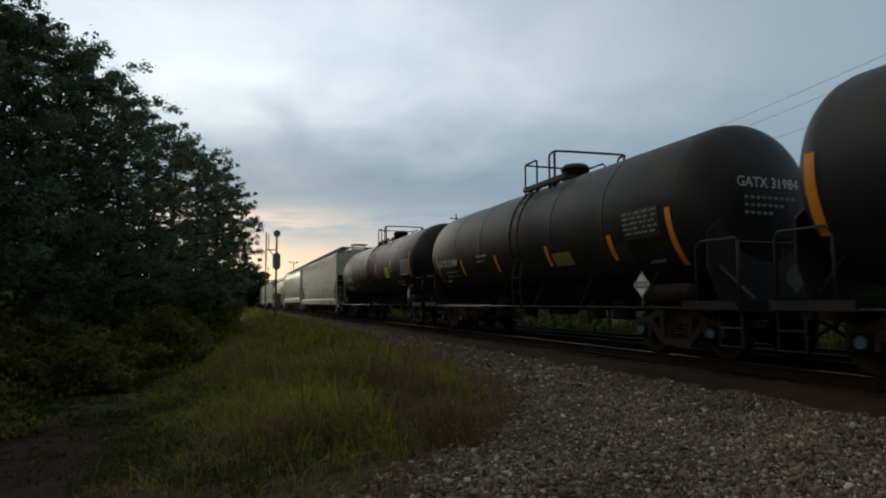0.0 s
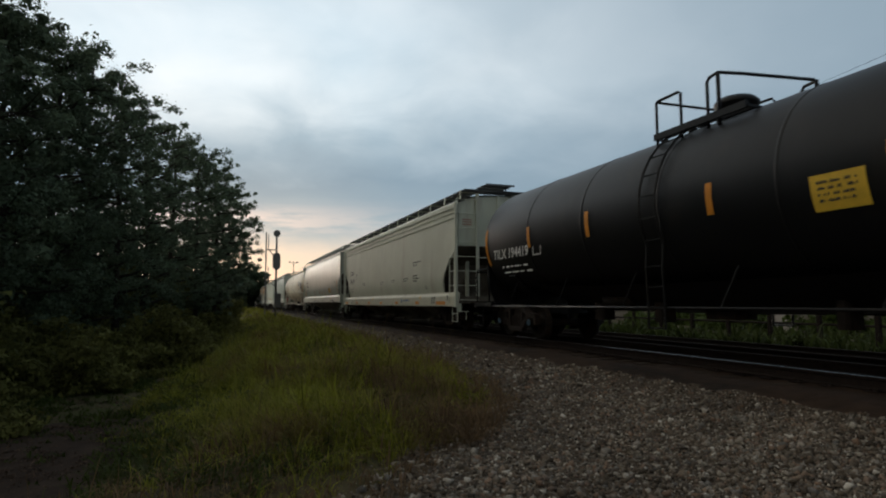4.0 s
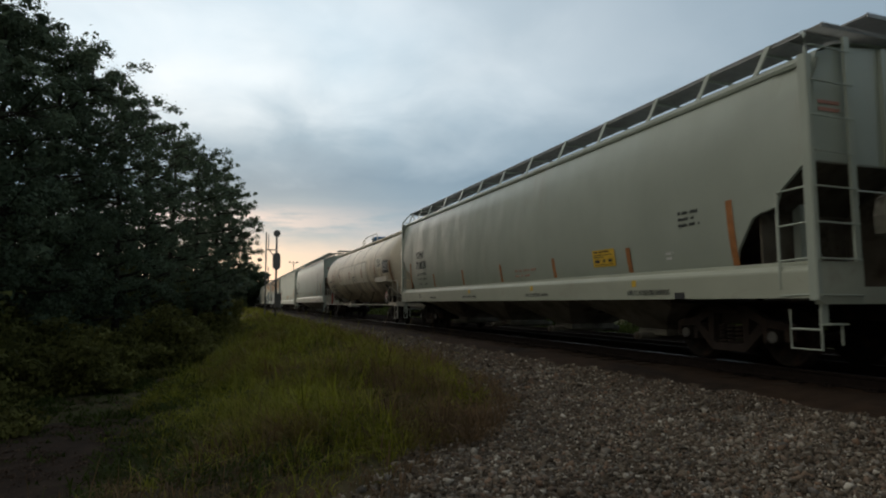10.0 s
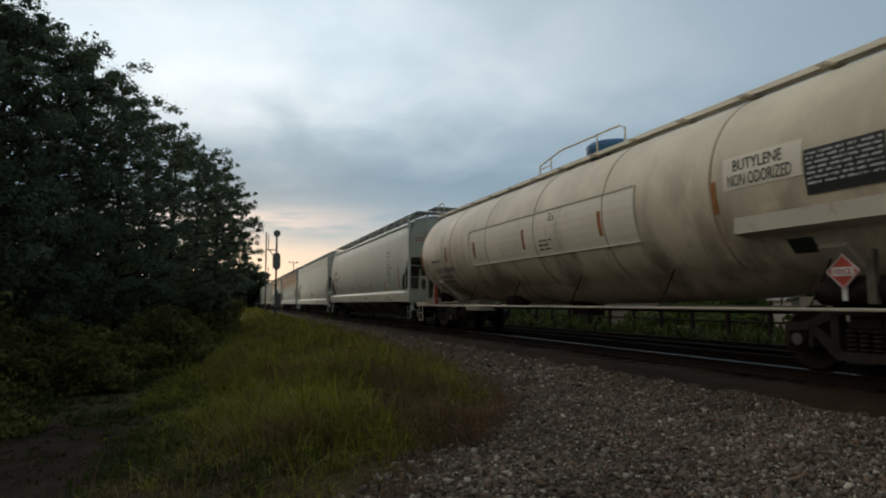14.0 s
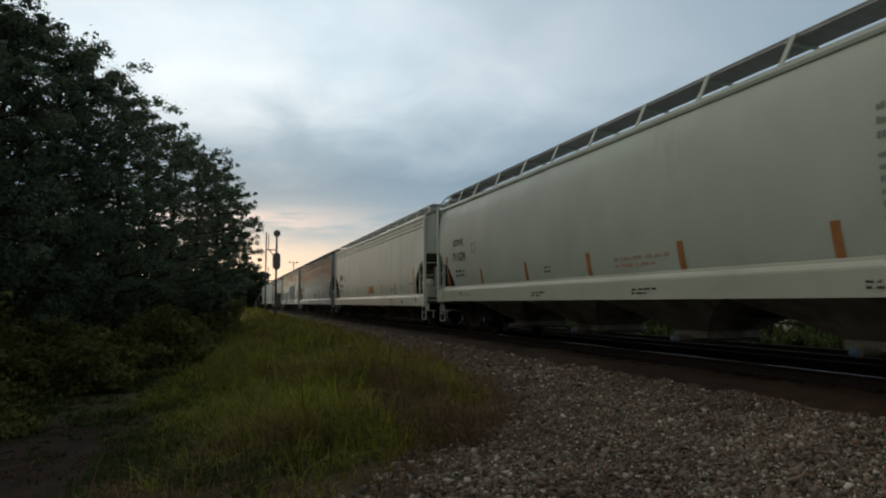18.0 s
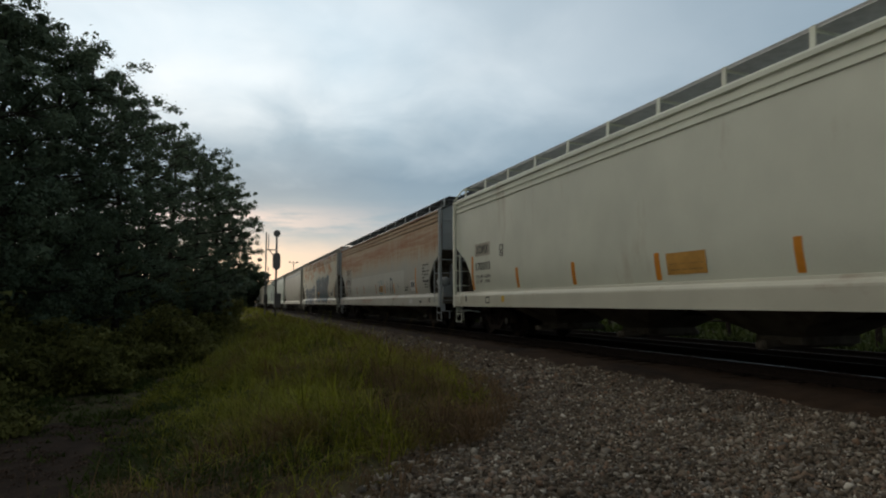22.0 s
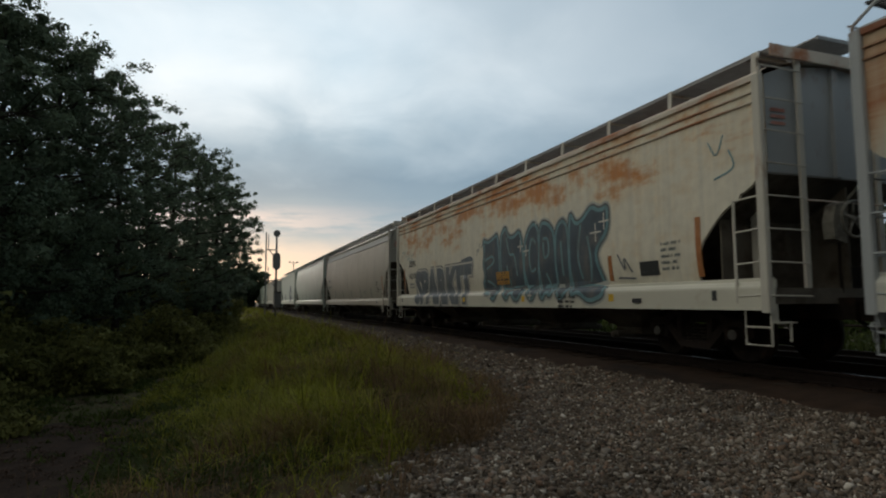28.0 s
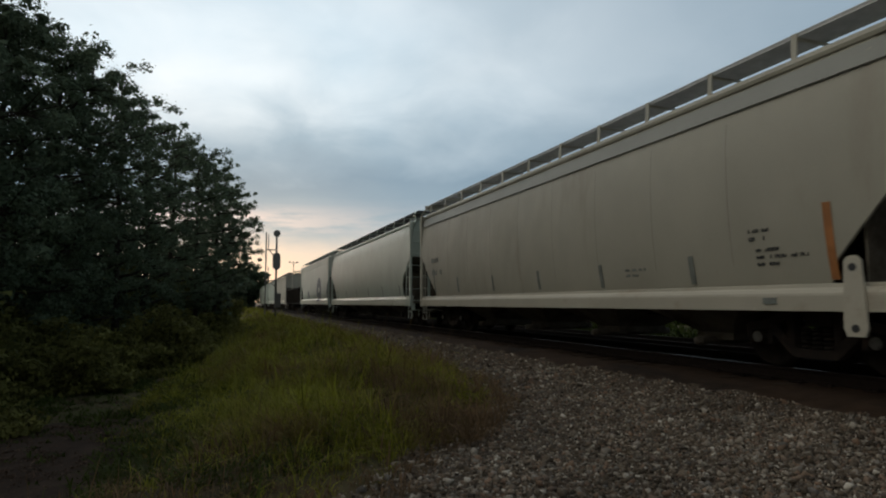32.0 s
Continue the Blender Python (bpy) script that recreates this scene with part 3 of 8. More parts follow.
        b = Mesh()
        b.box(-0.06, 0.06, min(y, y + s * 0.06), max(y, y + s * 0.06), 2.86, CROWN - 0.03)
        part("end_stiffener", b, paint, car)
        y2 = s * (half - 3.0)
        b = Mesh()
        b.prism([(-1.46, y, 2.84), (1.46, y, 2.84), (1.46, y2, 0.95), (-1.46, y2, 0.95)], (0, 0, 0), (0, 0, 0.03))
        part("slope_sheet", b, GRIME_SHADE, car, "sloping end sheet of the hopper")
        # upright plates added to close bright views through the end
        b = Mesh()
        b.prism([(0.25, s * (half - 0.16), 1.06), (0.25, s * (half - 0.16), 2.76), (0.25, s * (half - 2.75), 1.06)], (0, 0, 0), (0.03, 0, 0))
        part("shear_web", b, GRIME_SHADE, car, "upright plate below the slope sheet")
        b = Mesh()
        b.prism([(1.22, s * (half - 0.30), 1.06), (1.22, s * (half - 0.30), 2.66), (1.22, s * (half - 2.75), 1.06)], (0, 0, 0), (0.03, 0, 0))
        part("shear_web", b, GRIME_SHADE, car, "upright plate below the slope sheet")
        b = Mesh()
        b.prism([(0.55, s * (half - 0.12), 2.86), (0.62, s * (half - 0.12), 2.86), (0.42, s * (half - 0.55), 2.30), (0.35, s * (half - 0.55), 2.30)], (0, 0, 0), (0, s * 0.03, 0.02))
        part("diagonal_brace", b, paint, car, "slanting brace under the end sheet")
        # dark plate added across the end, in place of a shaded hollow
        b = Mesh()
        b.box(-1.46, 1.46, min(s * (half - 0.95), s * (half - 0.98)), max(s * (half - 0.95), s * (half - 0.98)), 1.0, 2.27)
        part("cross_web", b, GRIME_SHADE, car, "added dark cross plate below the slope sheet")
        # plate added over the truck so the space below stays dark
        b = Mesh()
        b.box(-1.46, 1.46, min(s * (half - 0.14), s * (half - 2.9)), max(s * (half - 0.14), s * (half - 2.9)), 0.97, 1.0)
        part("end_deck", b, STEEL, car, "added plate that keeps the truck space dark")
        b = Mesh()
        b.prism([(-1.45, s * (half - 2.05), 0.98), (1.45, s * (half - 2.05), 0.98), (0.7, s * (half - 2.05), 0.72), (-0.7, s * (half - 2.05), 0.72)], (0, -0.2, 0), (0, 0.2, 0))
        part("body_bolster", b, STEEL, car)
        if panel:
            b = Mesh()
            b.box(-1.56, -0.75, min(s * half, s * (half - 0.02)), max(s * half, s * (half - 0.02)), SILL0 - 0.06, SILL1)
            part("end_panel", b, sill_paint, car)
    for s in (-1, 1):
        b = Mesh()
        b.box(-1.5, 1.5, min(s * half, s * (half - 0.14)), max(s * half, s * (half - 0.14)), 0.95, 1.18)
        part("end_sill", b, sill_paint if panel else GRIME_SHADE, car)
        b = Mesh()
        b.box(-0.25, 0.25, min(s * (half + 0.25), s * (half - 2.2)), max(s * (half + 0.25), s * (half - 2.2)), 0.72, 1.04)
        part("draft_sill", b, STEEL, car)
        for k in (-1, 1):
            b = Mesh()
            b.block(k * 1.57 - 0.05, k * 1.57 + 0.05, s * (half - 0.06) - 0.07, s * (half - 0.06) + 0.07, SILL0 - 0.03, EAVE + 0.02, 0.015)
            part("corner_post", b, trim, car)
            b = Mesh()    # inner stays of the slope sheet
            b.box(k * 0.85 - 0.05, k * 0.85 + 0.05, min(s * (half - 0.9), s * (half - 0.78)), max(s * (half - 0.9), s * (half - 0.78)), 1.05, 2.4)
            part("stay", b, trim, car)
            b = Mesh()
            b.smooth = True
            b.tube([(k * 1.57, s * (half - 0.02), 3.9), (k * 1.57, s * (half - 0.02), 4.36), (k * 1.36, s * (half - 0.20), 4.66), (k * 1.27, s * (half - 0.30), 4.745)], 0.024, 6)
            part("grab_bar", b, trim, car)
    # hopper bays: grime, with the shade below the sill painted in
    lo, hi = -half + 2.75, half - 2.75
    if bays == 3:
        lo, hi = -half + 3.0, half - 3.0
    span = (hi - lo) / bays
    for k in range(bays):
        c = lo + span * (k + 0.5)
        b = Mesh()
        grid = []
        for u in (0, 0.25, 0.5, 0.75, 1.0):
            hl, hw = 0.38 + (span / 2 - 0.39) * (1 - u) ** 1.25, 0.55 + 0.92 * (1 - u)
            z = 1.05 - 0.62 * u
            grid.append([(-hw, c - hl, z), (hw, c - hl, z), (hw, c + hl, z), (-hw, c + hl, z), (-hw, c - hl, z)])
        b.sheet(grid)
        b.add(grid[-1][:4], [(0, 1, 2, 3)])
        part("hopper_bay", b, bay_paint, car, "grimy, darkened sloping discharge hopper")
        b = Mesh()
        b.box(-0.62, 0.62, c - 0.42, c + 0.42, 0.33, 0.45)
        b.smooth = True
        b.lathe([(-0.98, 0.065), (-0.94, 0.085), (-0.90, 0.07), (0.90, 0.07), (0.94, 0.085), (0.98, 0.065)], "x", 14, (0, c, 0.32))
        part("outlet_gate", b, bay_paint, car, "pneumatic outlet pipe")
        for q in (-1, 1):
            b = Mesh()
            b.smooth = True
            b.lathe([(q * 0.975, 0.06), (q * 1.0, 0.075), (q * 1.03, 0.06)], "x", 14, (0, c, 0.32))
            part("outlet_cap", b, cap_paint, car, "round outlet cap")
    b = Mesh()
    b.box(-0.2, 0.2, lo - 0.5, hi + 0.5, 0.72, 1.0)
    part("centre_sill", b, STEEL, car)
    # running boards on the roof
    for s in (-1, 1):
        b = Mesh()
        n = 12
        x0, x1 = sorted((s * 0.62, s * 1.26))
        for k in range(int(2 * half / 0.055)):
            y = -half + 0.3 + k * 0.055
            if y < half - 0.3:
                b.add([(x0, y, 4.752), (x1, y, 4.752), (x1, y + 0.02, 4.752), (x0, y + 0.02, 4.752)], [(0, 1, 2, 3)])
        for k in range(22):
            x = x0 + (x1 - x0) * k / 21
            b.box(x - 0.008, x + 0.008, -half + 0.25, half - 0.25, 4.715 if roof is GRATE else 4.74, 4.76)
        b.box(x0 if s < 0 else x1 - 0.012, x0 + 0.012 if s < 0 else x1, -half + 0.25, half - 0.25, 4.70, 4.76)
        part("running_board", b, roof, car, "open grating roof walkway")
        for y in [0.27 + q for q in (-8.83, -7.67, -6.4, -4.8, -3.2, -1.6, 0, 1.6, 3.2, 4.8, 6.4, 7.67, 8.83)] if slanted else [-half + 0.35 + (2 * half - 0.7) * k / (posts - 1) for k in range(posts)]:
            b = Mesh()
            top = s * 1.27
            foot = s * (1.43 if slanted else 1.30)
            b.prism([(foot - 0.012, y - 0.045, 4.36 - (0.08 if slanted else 0)), (foot + 0.012, y - 0.045, 4.36 - (0.08 if slanted else 0)), (foot + 0.012, y + 0.045, 4.36 - (0.08 if slanted else 0)), (foot - 0.012, y + 0.045, 4.36 - (0.08 if slanted else 0))],
                    (0, 0, 0), (top - foot, -0.14 if slanted else 0, 0.40 + (0.08 if slanted else 0)))
            b.box(min(s * 0.62, top), max(s * 0.62, top), y - 0.02, y + 0.02, 4.68, 4.715)
            part("walkway_bracket", b, trim, car)
    # trough hatches along the centre line
    for k in range(bays):
        c = -half + 0.8 + (2 * half - 1.6) * (k + 0.5) / bays
        b = Mesh()
        b.block(-0.34, 0.34, c - (half - 0.9) / bays, c + (half - 0.9) / bays, CROWN - 0.06, CROWN + 0.10, 0.05)
        part("roof_hatch", b, trim, car)
    # cross-over platforms at both roof ends
    for s in (-1, 1):
        b = Mesh()
        if fascia:
            f2 = Mesh()
            f2.box(-1.40, 1.40, min(s * (half + 0.03), s * (half + 0.05)), max(s * (half + 0.03), s * (half + 0.05)), 4.56, 4.74)
            part("roof_fascia", f2, trim, car, "pale bar across the roof end")
        for k in range(38):
            x = -1.25 + k * 0.067
            b.box(x, x + 0.03, min(s * (half - 0.55), s * (half + 0.02)), max(s * (half - 0.55), s * (half + 0.02)), 4.735, 4.755)
        for d in (0.0, 0.27, 0.55):
            b.box(-1.26, 1.26, min(s * (half - d), s * (half - d - 0.02)), max(s * (half - d), s * (half - d - 0.02)), 4.71, 4.76)
        part("end_platform", b, roof, car, "grating platform across the roof end")
        b = Mesh()
        for k in range(17):
            x = -0.48 + k * 0.06
            b.box(x - 0.02, x + 0.02, min(s * (half - 0.75), s * (half + 0.12)), max(s * (half - 0.75), s * (half + 0.12)), 4.93, 4.955)
        for d in (-0.12, 0.3, 0.72):
            b.box(-0.52, 0.52, min(s * (half - d), s * (half - d - 0.03)), max(s * (half - d), s * (half - d - 0.03)), 4.90, 4.96)
        for x in (-0.4, 0.4):
            b.box(x - 0.02, x + 0.02, min(s * (half - 0.3), s * (half - 0.34)), max(s * (half - 0.3), s * (half - 0.34)), 4.55, 4.90)
        tagged(part("raised_step", b, roof, car, "raised grating step over the roof end"), kind="stuff")
    # ladders
    for s in (-1, 1):
        for k in (-1, 1):
            b = Mesh()
            yi = s * (half - 0.56)
            x = k * 1.60
            b.tube([(x, yi, SILL1 - 0.35), (x, yi, 2.50)], 0.022, 6)
            for i in range(4):
                z = 1.06 + 0.475 * i
                b.tube([(x, yi, z), (x, s * (half - 0.03), z + 0.02)], 0.014, 5)
            part("side_ladder", b, trim, car, "short side ladder")
            b = Mesh()
            xi = k * 0.80
            b.block(xi - 0.055, xi + 0.055, s * (half - 0.03) - 0.025, s * (half - 0.03) + 0.025, 1.0, 4.62, 0.008)
            for i in range(8):
                z = 1.06 + 0.475 * i
                b.tube([(xi, s * (half + 0.03), z), (k * 1.57, s * (half + 0.03), z + 0.01)], 0.014, 5)
            part("end_ladder", b, trim, car, "tall end ladder with steel rungs")
            b = Mesh()
            ya, yb = s * (half - 0.50), s * (half - 0.05)
            b.tube([(k * 1.52, ya, 0.88), (k * 1.52, ya, 0.36), (k * 1.52, yb, 0.36), (k * 1.52, yb, 0.88)], 0.018, 5)
            b.tube([(k * 1.52, ya, 0.62), (k * 1.52, yb, 0.62)], 0.016, 5)
            part("sill_step", b, trim, car, "hanging stirrup step")
    b = Mesh()
    b.tube([(-0.80, -half - 0.03, 2.46), (0.80, -half - 0.03, 2.46)], 0.014, 5)
    part("end_rail", b, trim, car)
    for s in (-1, 1):
        b = Mesh()
        b.smooth = True
        b.tube([(s * -1.42, s * (half + 0.05), 0.50), (s * -1.42, s * (half + 0.08), 0.72), (s * -1.0, s * (half + 0.12), 0.72), (s * -0.3, s * (half + 0.35), 0.62), (s * -0.05, s * (half + 0.4), 0.70)], 0.014, 5)
        part("uncoupling_lever", b, trim, car)
        b = Mesh()
        b.box(-1.50, -1.38, min(s * (half - 0.08), s * (half - 0.05)), max(s * (half - 0.08), s * (half - 0.05)), 0.70, 0.96)
        b.box(-1.50, -1.16, min(s * (half - 0.10), s * (half + 0.06)), max(s * (half - 0.10), s * (half + 0.06)), 0.68, 0.70)
        b.tube([(-1.24, s * (half + 0.02), 0.70), (-1.24, s * (half + 0.02), 0.42)], 0.016, 5)
        part("lever_bracket", b, trim, car)
    # hand brake on the leading end
    b = Mesh()
    b.smooth = True
    wx, wz = -0.02, 2.2
    ring = [(wx + 0.27 * math.cos(a), -half - 0.16, wz + 0.27 * math.sin(a)) for a in [2 * math.pi * k / 20 for k in range(21)]]
    b.tube(ring, 0.022, 6)
    for k in range(5):
        a = 2 * math.pi * k / 5 + 0.4
        b.tube([(wx, -half - 0.13, wz), (wx + 0.26 * math.cos(a), -half - 0.16, wz + 0.26 * math.sin(a))], 0.016, 5)
    b.lathe([(-half - 0.15, 0.05), (-half - 0.05, 0.09), (-half + 0.02, 0.09)], "y", 12, (wx, 0, wz))
    part("brake_wheel", b, BRAKE_GREY, car, "spoked hand brake wheel")
    b = Mesh()
    b.prism([(-0.40, 0, 1.90), (-0.16, 0, 1.84), (-0.10, 0, 2.20), (-0.20, 0, 2.46), (-0.34, 0, 2.40), (-0.42, 0, 2.15)], (0, -half - 0.12, 0), (0, -half + 0.06, 0))
    part("brake_housing", b, BRAKE_GREY, car, "cast hand brake gear housing")
    b = Mesh()
    b.smooth = True
    b.tube([(-0.22, -half - 0.04, 1.86), (-0.20, -half - 0.02, 1.45), (-0.12, -half + 0.02, 1.10)], 0.022, 5)
    part("brake_chain", b, STEEL, car, "hanging brake chain")
    b = Mesh()
    b.block(0.30, 0.72, -half + 0.30, -half + 0.62, 1.10, 1.52, 0.05)
    part("brake_valve", b, STEEL, car, "dark brake valve on the end deck")
    if reservoir:
        b = Mesh()
        b.smooth = True
        b.lathe([(-0.52, 0.05), (-0.49, 0.12), (-0.43, 0.165), (0.43, 0.165), (0.49, 0.12), (0.52, 0.05)], "y", 18, (-1.22, -half + 0.86, 1.74))
        part("air_reservoir", b, trim, car, "cylindrical air reservoir")
        b = Mesh()
        b.box(-1.28, -1.0, -half + 0.48, -half + 1.06, 1.2, 1.62)
        part("reservoir_bracket", b, trim, car)
    sets = running_gear(car, half + 0.20, half - 2.05, caps)
    CARS.append((car, mid, sets))
    return car, half, mid, (lambda z: -skin(z) - 0.002)


# ---- tank car ----
def tank_car(label, rear, front, paint, trim, radius=1.54, zc=2.70, caps="pale", head=0.75, platform=True, dome=None, insets=(0.75, 0.75), plat_half=1.1, pipe=None, plat_at=0.0, ladder_mat=None, belly=0.40, seam=None, shield=True):
    half, mid = (rear - front) / 2, (rear + front) / 2
    car = thing("tank_car", label, "tank car", "tank cars of the train")
    h, sh = half - (insets[0] + insets[1]) / 2, (insets[0] - insets[1]) / 2     # shell half length and shift
    b = Mesh()
    b.smooth = True
    rings = []
    for k in range(9):
        a = radians(90 * k / 8)
        rings.append((-h + head - head * math.cos(a), max(0.02, radius * math.sin(a))))
    rings[0] = (-h, 0.05)
    mids = [(-h + head + (2 * h - 2 * head) * k / 6, radius) for k in range(1, 6)]
    rings = rings + mids + [(-d, r) for d, r in reversed(rings)]
    b.lathe(rings, "y", 56, (0, sh, zc))
    part("tank_shell", b, paint, car)
    for k in range(1, 6):       # weld bands
        b = Mesh()
        b.smooth = True
        y = -h + head + (2 * h - 2 * head) * k / 6
        b.lathe([(y - 0.03, radius), (y - 0.02, radius + 0.008), (y + 0.02, radius + 0.008), (y + 0.03, radius)], "y", 56, (0, sh, zc))
        part("weld_band", b, seam or paint, car)

    def skin(z):
        return -math.sqrt(max(0.0, radius * radius - (z - zc) ** 2)) - 0.004

    for s in (-1, 1):
        b = Mesh()
        b.box(-1.45, 1.45, min(s * half, s * (half - 1.25)), max(s * half, s * (half - 1.25)), 0.90, 0.96)
        b.box(-1.50, -1.42, min(s * half, s * (half - 1.25)), max(s * half, s * (half - 1.25)), 0.86, 1.0)
        b.box(1.42, 1.50, min(s * half, s * (half - 1.25)), max(s * half, s * (half - 1.25)), 0.86, 1.0)
        b.box(-1.5, 1.5, min(s * half, s * (half - 0.08)), max(s * half, s * (half - 0.08)), 0.84, 1.02)
        part("end_deck", b, trim, car, "end deck with raised edge")
        b = Mesh()
        b.box(-0.30, 0.30, min(s * (half + 0.2), s * (half - 3.4)), max(s * (half + 0.2), s * (half - 3.4)), 0.70, 1.06)
        b.prism([(-1.1, 0, 1.9), (-1.25, 0, 1.7), (-0.5, 0, 1.0), (0.5, 0, 1.0), (1.25, 0, 1.7), (1.1, 0, 1.9), (0.6, 0, 1.5), (-0.6, 0, 1.5)], (0, s * (half - 2.1) - 0.2, 0), (0, s * (half - 2.1) + 0.2, 0))
        part("stub_sill", b, trim, car, "stub sill and tank saddle")
        # black plate added so the space below the tank head stays dark
        if shield:
            b = Mesh()
            y = sh + s * (h - 0.22)
            b.prism([(-1.05, 0, 0.97), (1.05, 0, 0.97), (1.30, 0, 1.55), (1.28, 0, 2.15), (0.9, 0, 2.45), (-0.9, 0, 2.45), (-1.28, 0, 2.15), (-1.30, 0, 1.55)], (0, y - 0.02, 0), (0, y + 0.02, 0))
            part("head_shield", b, paint, car, "added black plate that blanks the view below the tank head")
        for k in (-1, 1):
            b = Mesh()
            b.smooth = True
            x = k * 1.42
            yo, yi = s * (half - 0.08), s * (half - 0.95)
            b.tube([(x, yi, 0.95), (x, yi, 1.85), (x, yi + s * 0.10, 1.97), (x, yo - s * 0.06, 1.97), (x, yo, 1.9), (x, yo, 0.95)], 0.024, 6)
            part("hand_rail", b, trim, car)
            b = Mesh()
            b.tube([(x, s * (half - 0.5), 0.86), (x, s * (half - 0.5), 0.30), (x, s * (half - 0.06), 0.30), (x, s * (half - 0.06), 0.86)], 0.02, 5)
            b.tube([(x, s * (half - 0.5), 0.58), (x, s * (half - 0.06), 0.58)], 0.018, 5)
            part("sill_step", b, trim, car, "hanging stirrup step")
            b = Mesh()
            b.tube([(k * 0.9, s * (half - 0.2), 0.95), (k * 1.1, s * (half - 1.0), 1.75)], 0.03, 6)
            part("deck_brace", b, trim, car)
        b = Mesh()
        b.tube([(-1.42, s * (half - 0.08), 1.90), (1.42, s * (half - 0.08), 1.90)], 0.02, 6)
        b.tube([(-0.5, s * (half - 0.08), 0.95), (-0.5, s * (half - 0.08), 1.90)], 0.02, 6)
        b.tube([(0.5, s * (half - 0.08), 0.95), (0.5, s * (half - 0.08), 1.90)], 0.02, 6)
        part("end_rail", b, trim, car)
    # rail along both sides, with slanting stays to the shell
    for k in (-1, 1):
        b = Mesh()
        b.smooth = True
        b.tube([(k * 1.46, -half + 0.4, 0.88), (k * 1.46, half - 0.4, 0.88)], 0.026, 6)
        for i in range(6):
            y = -half + 2.3 + (2 * half - 4.6) * i / 5
            stay = Mesh()
            stay.tube([(k * 1.46, y, 0.89), (k * 1.28, y - 0.22, 1.55)], 0.015, 5)
            part("stay", stay, STEEL if seam else trim, car, "slanting rusty stay to the shell")
        part("side_rail", b, pipe or trim, car, "long pipe rail along the underframe")
    # brake gear under the belly
    b = Mesh()
    b.smooth = True
    b.tube([(0.2, -half + 2.5, 0.80), (0.2, half - 2.5, 0.80)], 0.03, 6)
    b.lathe([(-0.5, 0.05), (-0.45, 0.2), (0.45, 0.2), (0.5, 0.05)], "y", 14, (-0.5, half * 0.30, 1.05))
    b.smooth = False
    b.box(-0.25, 0.25, -0.35, 0.35, 0.66, 1.4)
    part("belly_gear", b, STEEL, car, "bottom outlet and brake cylinder")
    b = Mesh()
    n = 16
    b.smooth = True
    lo_z = zc - radius
    rows = []
    for i in range(n + 1):
        u = i / n
        sag = belly * math.sin(math.pi * u) ** 0.35
        y = -half + 3.0 + (2 * half - 6.0) * u
        rows.append([(x, y, lo_z + 0.35 * (x / 1.0) ** 2 * (1 if abs(x) > 0.6 else 0.4) - sag * (1 - 0.55 * abs(x))) for x in (-1.0, -0.75, -0.5, 0.0, 0.5, 0.75, 1.0)])
    b.sheet(rows)
    part("belly_jacket", b, paint, car, "sagging insulation jacket under the shell")
    for y, w, x in () if belly < 0.3 else ((-half * 0.42, 0.22, -0.35), (-half * 0.30, 0.10, -0.4), (half * 0.15, 0.14, -0.4), (half * 0.40, 0.18, -0.35)):
        b = Mesh()
        b.block(x - 0.18, x + 0.18, y - w, y + w, lo_z - belly - 0.18, lo_z + 0.12, 0.04)
        part("brake_gear_box", b, STEEL, car, "dark brake gear hung below the tank")
    b = Mesh()
    b.smooth = True
    b.lathe([(-0.62, 0.05), (-0.57, 0.15), (-0.50, 0.19), (0.50, 0.19), (0.57, 0.15), (0.62, 0.05)], "y", 16, (-1.22, -half + 1.75, 1.12))
    part("air_reservoir", b, STEEL, car, "cylindrical air reservoir")
    if platform:
        zt = zc + radius
        p, q = plat_at, plat_half
        slats = [("deck_slat", (-0.95 + k * 0.225, -0.92 + k * 0.225, p - q, p + q, zt - 0.13, zt - 0.10)) for k in range(9)]
        slats += [("deck_edge", (x - 0.04, x + 0.04, p - q, p + q, zt - 0.18, zt - 0.06)) for x in (-0.94, 0.94)]
        slats += [("deck_bearer", (-0.95, 0.95, y - 0.03, y + 0.03, zt - 0.17, zt - 0.133)) for y in (p - q, p, p + q)]
        for name, size in slats:
            b = Mesh()
            b.box(*size)
            part(name, b, trim, car)
        # two cages of bent pipe, open at the manway's near corner and at the far side
        k, g = q / 1.1, zt + 0.58
        rails = ((((-0.94, p + 0.38 * k, zt - 0.3), (-0.94, p + 0.38 * k, g - 0.03), (-0.94, p + 0.43 * k, g), (-0.94, p + 0.98 * k, g), (-0.94, p + 1.04 * k, g - 0.02), (-0.94, p + 1.04 * k, zt - 0.38)), 0.028),
                 (((-0.94, p + 1.04 * k, g - 0.01), (0.88, p + 1.00 * k, g - 0.01), (0.94, p + 0.95 * k, g - 0.01), (0.94, p + 0.06 * k, g - 0.03), (0.94, p, g - 0.09), (0.94, p, zt - 0.3)), 0.026),
                 (((0.94, p + 0.95 * k, zt - 0.3), (0.94, p + 0.95 * k, g - 0.02)), 0.036),
                 (((-0.94, p - 0.27 * k, zt - 0.3), (-0.94, p - 0.27 * k, g - 0.06), (-0.94, p - 0.33 * k, g), (-0.92, p - 0.50 * k, g + 0.04), (-0.5, p - 0.62 * k, g + 0.03), (0.88, p - 0.88 * k, g), (0.94, p - 0.85 * k, g - 0.01), (0.94, p - 0.62 * k, g - 0.03), (0.94, p - 0.58 * k, g - 0.09), (0.94, p - 0.58 * k, zt - 0.3)), 0.030),
                 (((-0.92, p - 0.50 * k, zt - 0.3), (-0.92, p - 0.50 * k, g + 0.04)), 0.036),
                 (((0.92, p - 0.88 * k, zt - 0.3), (0.92, p - 0.88 * k, g)), 0.036))
        for path, r in rails:
            b = Mesh()
            b.smooth = True
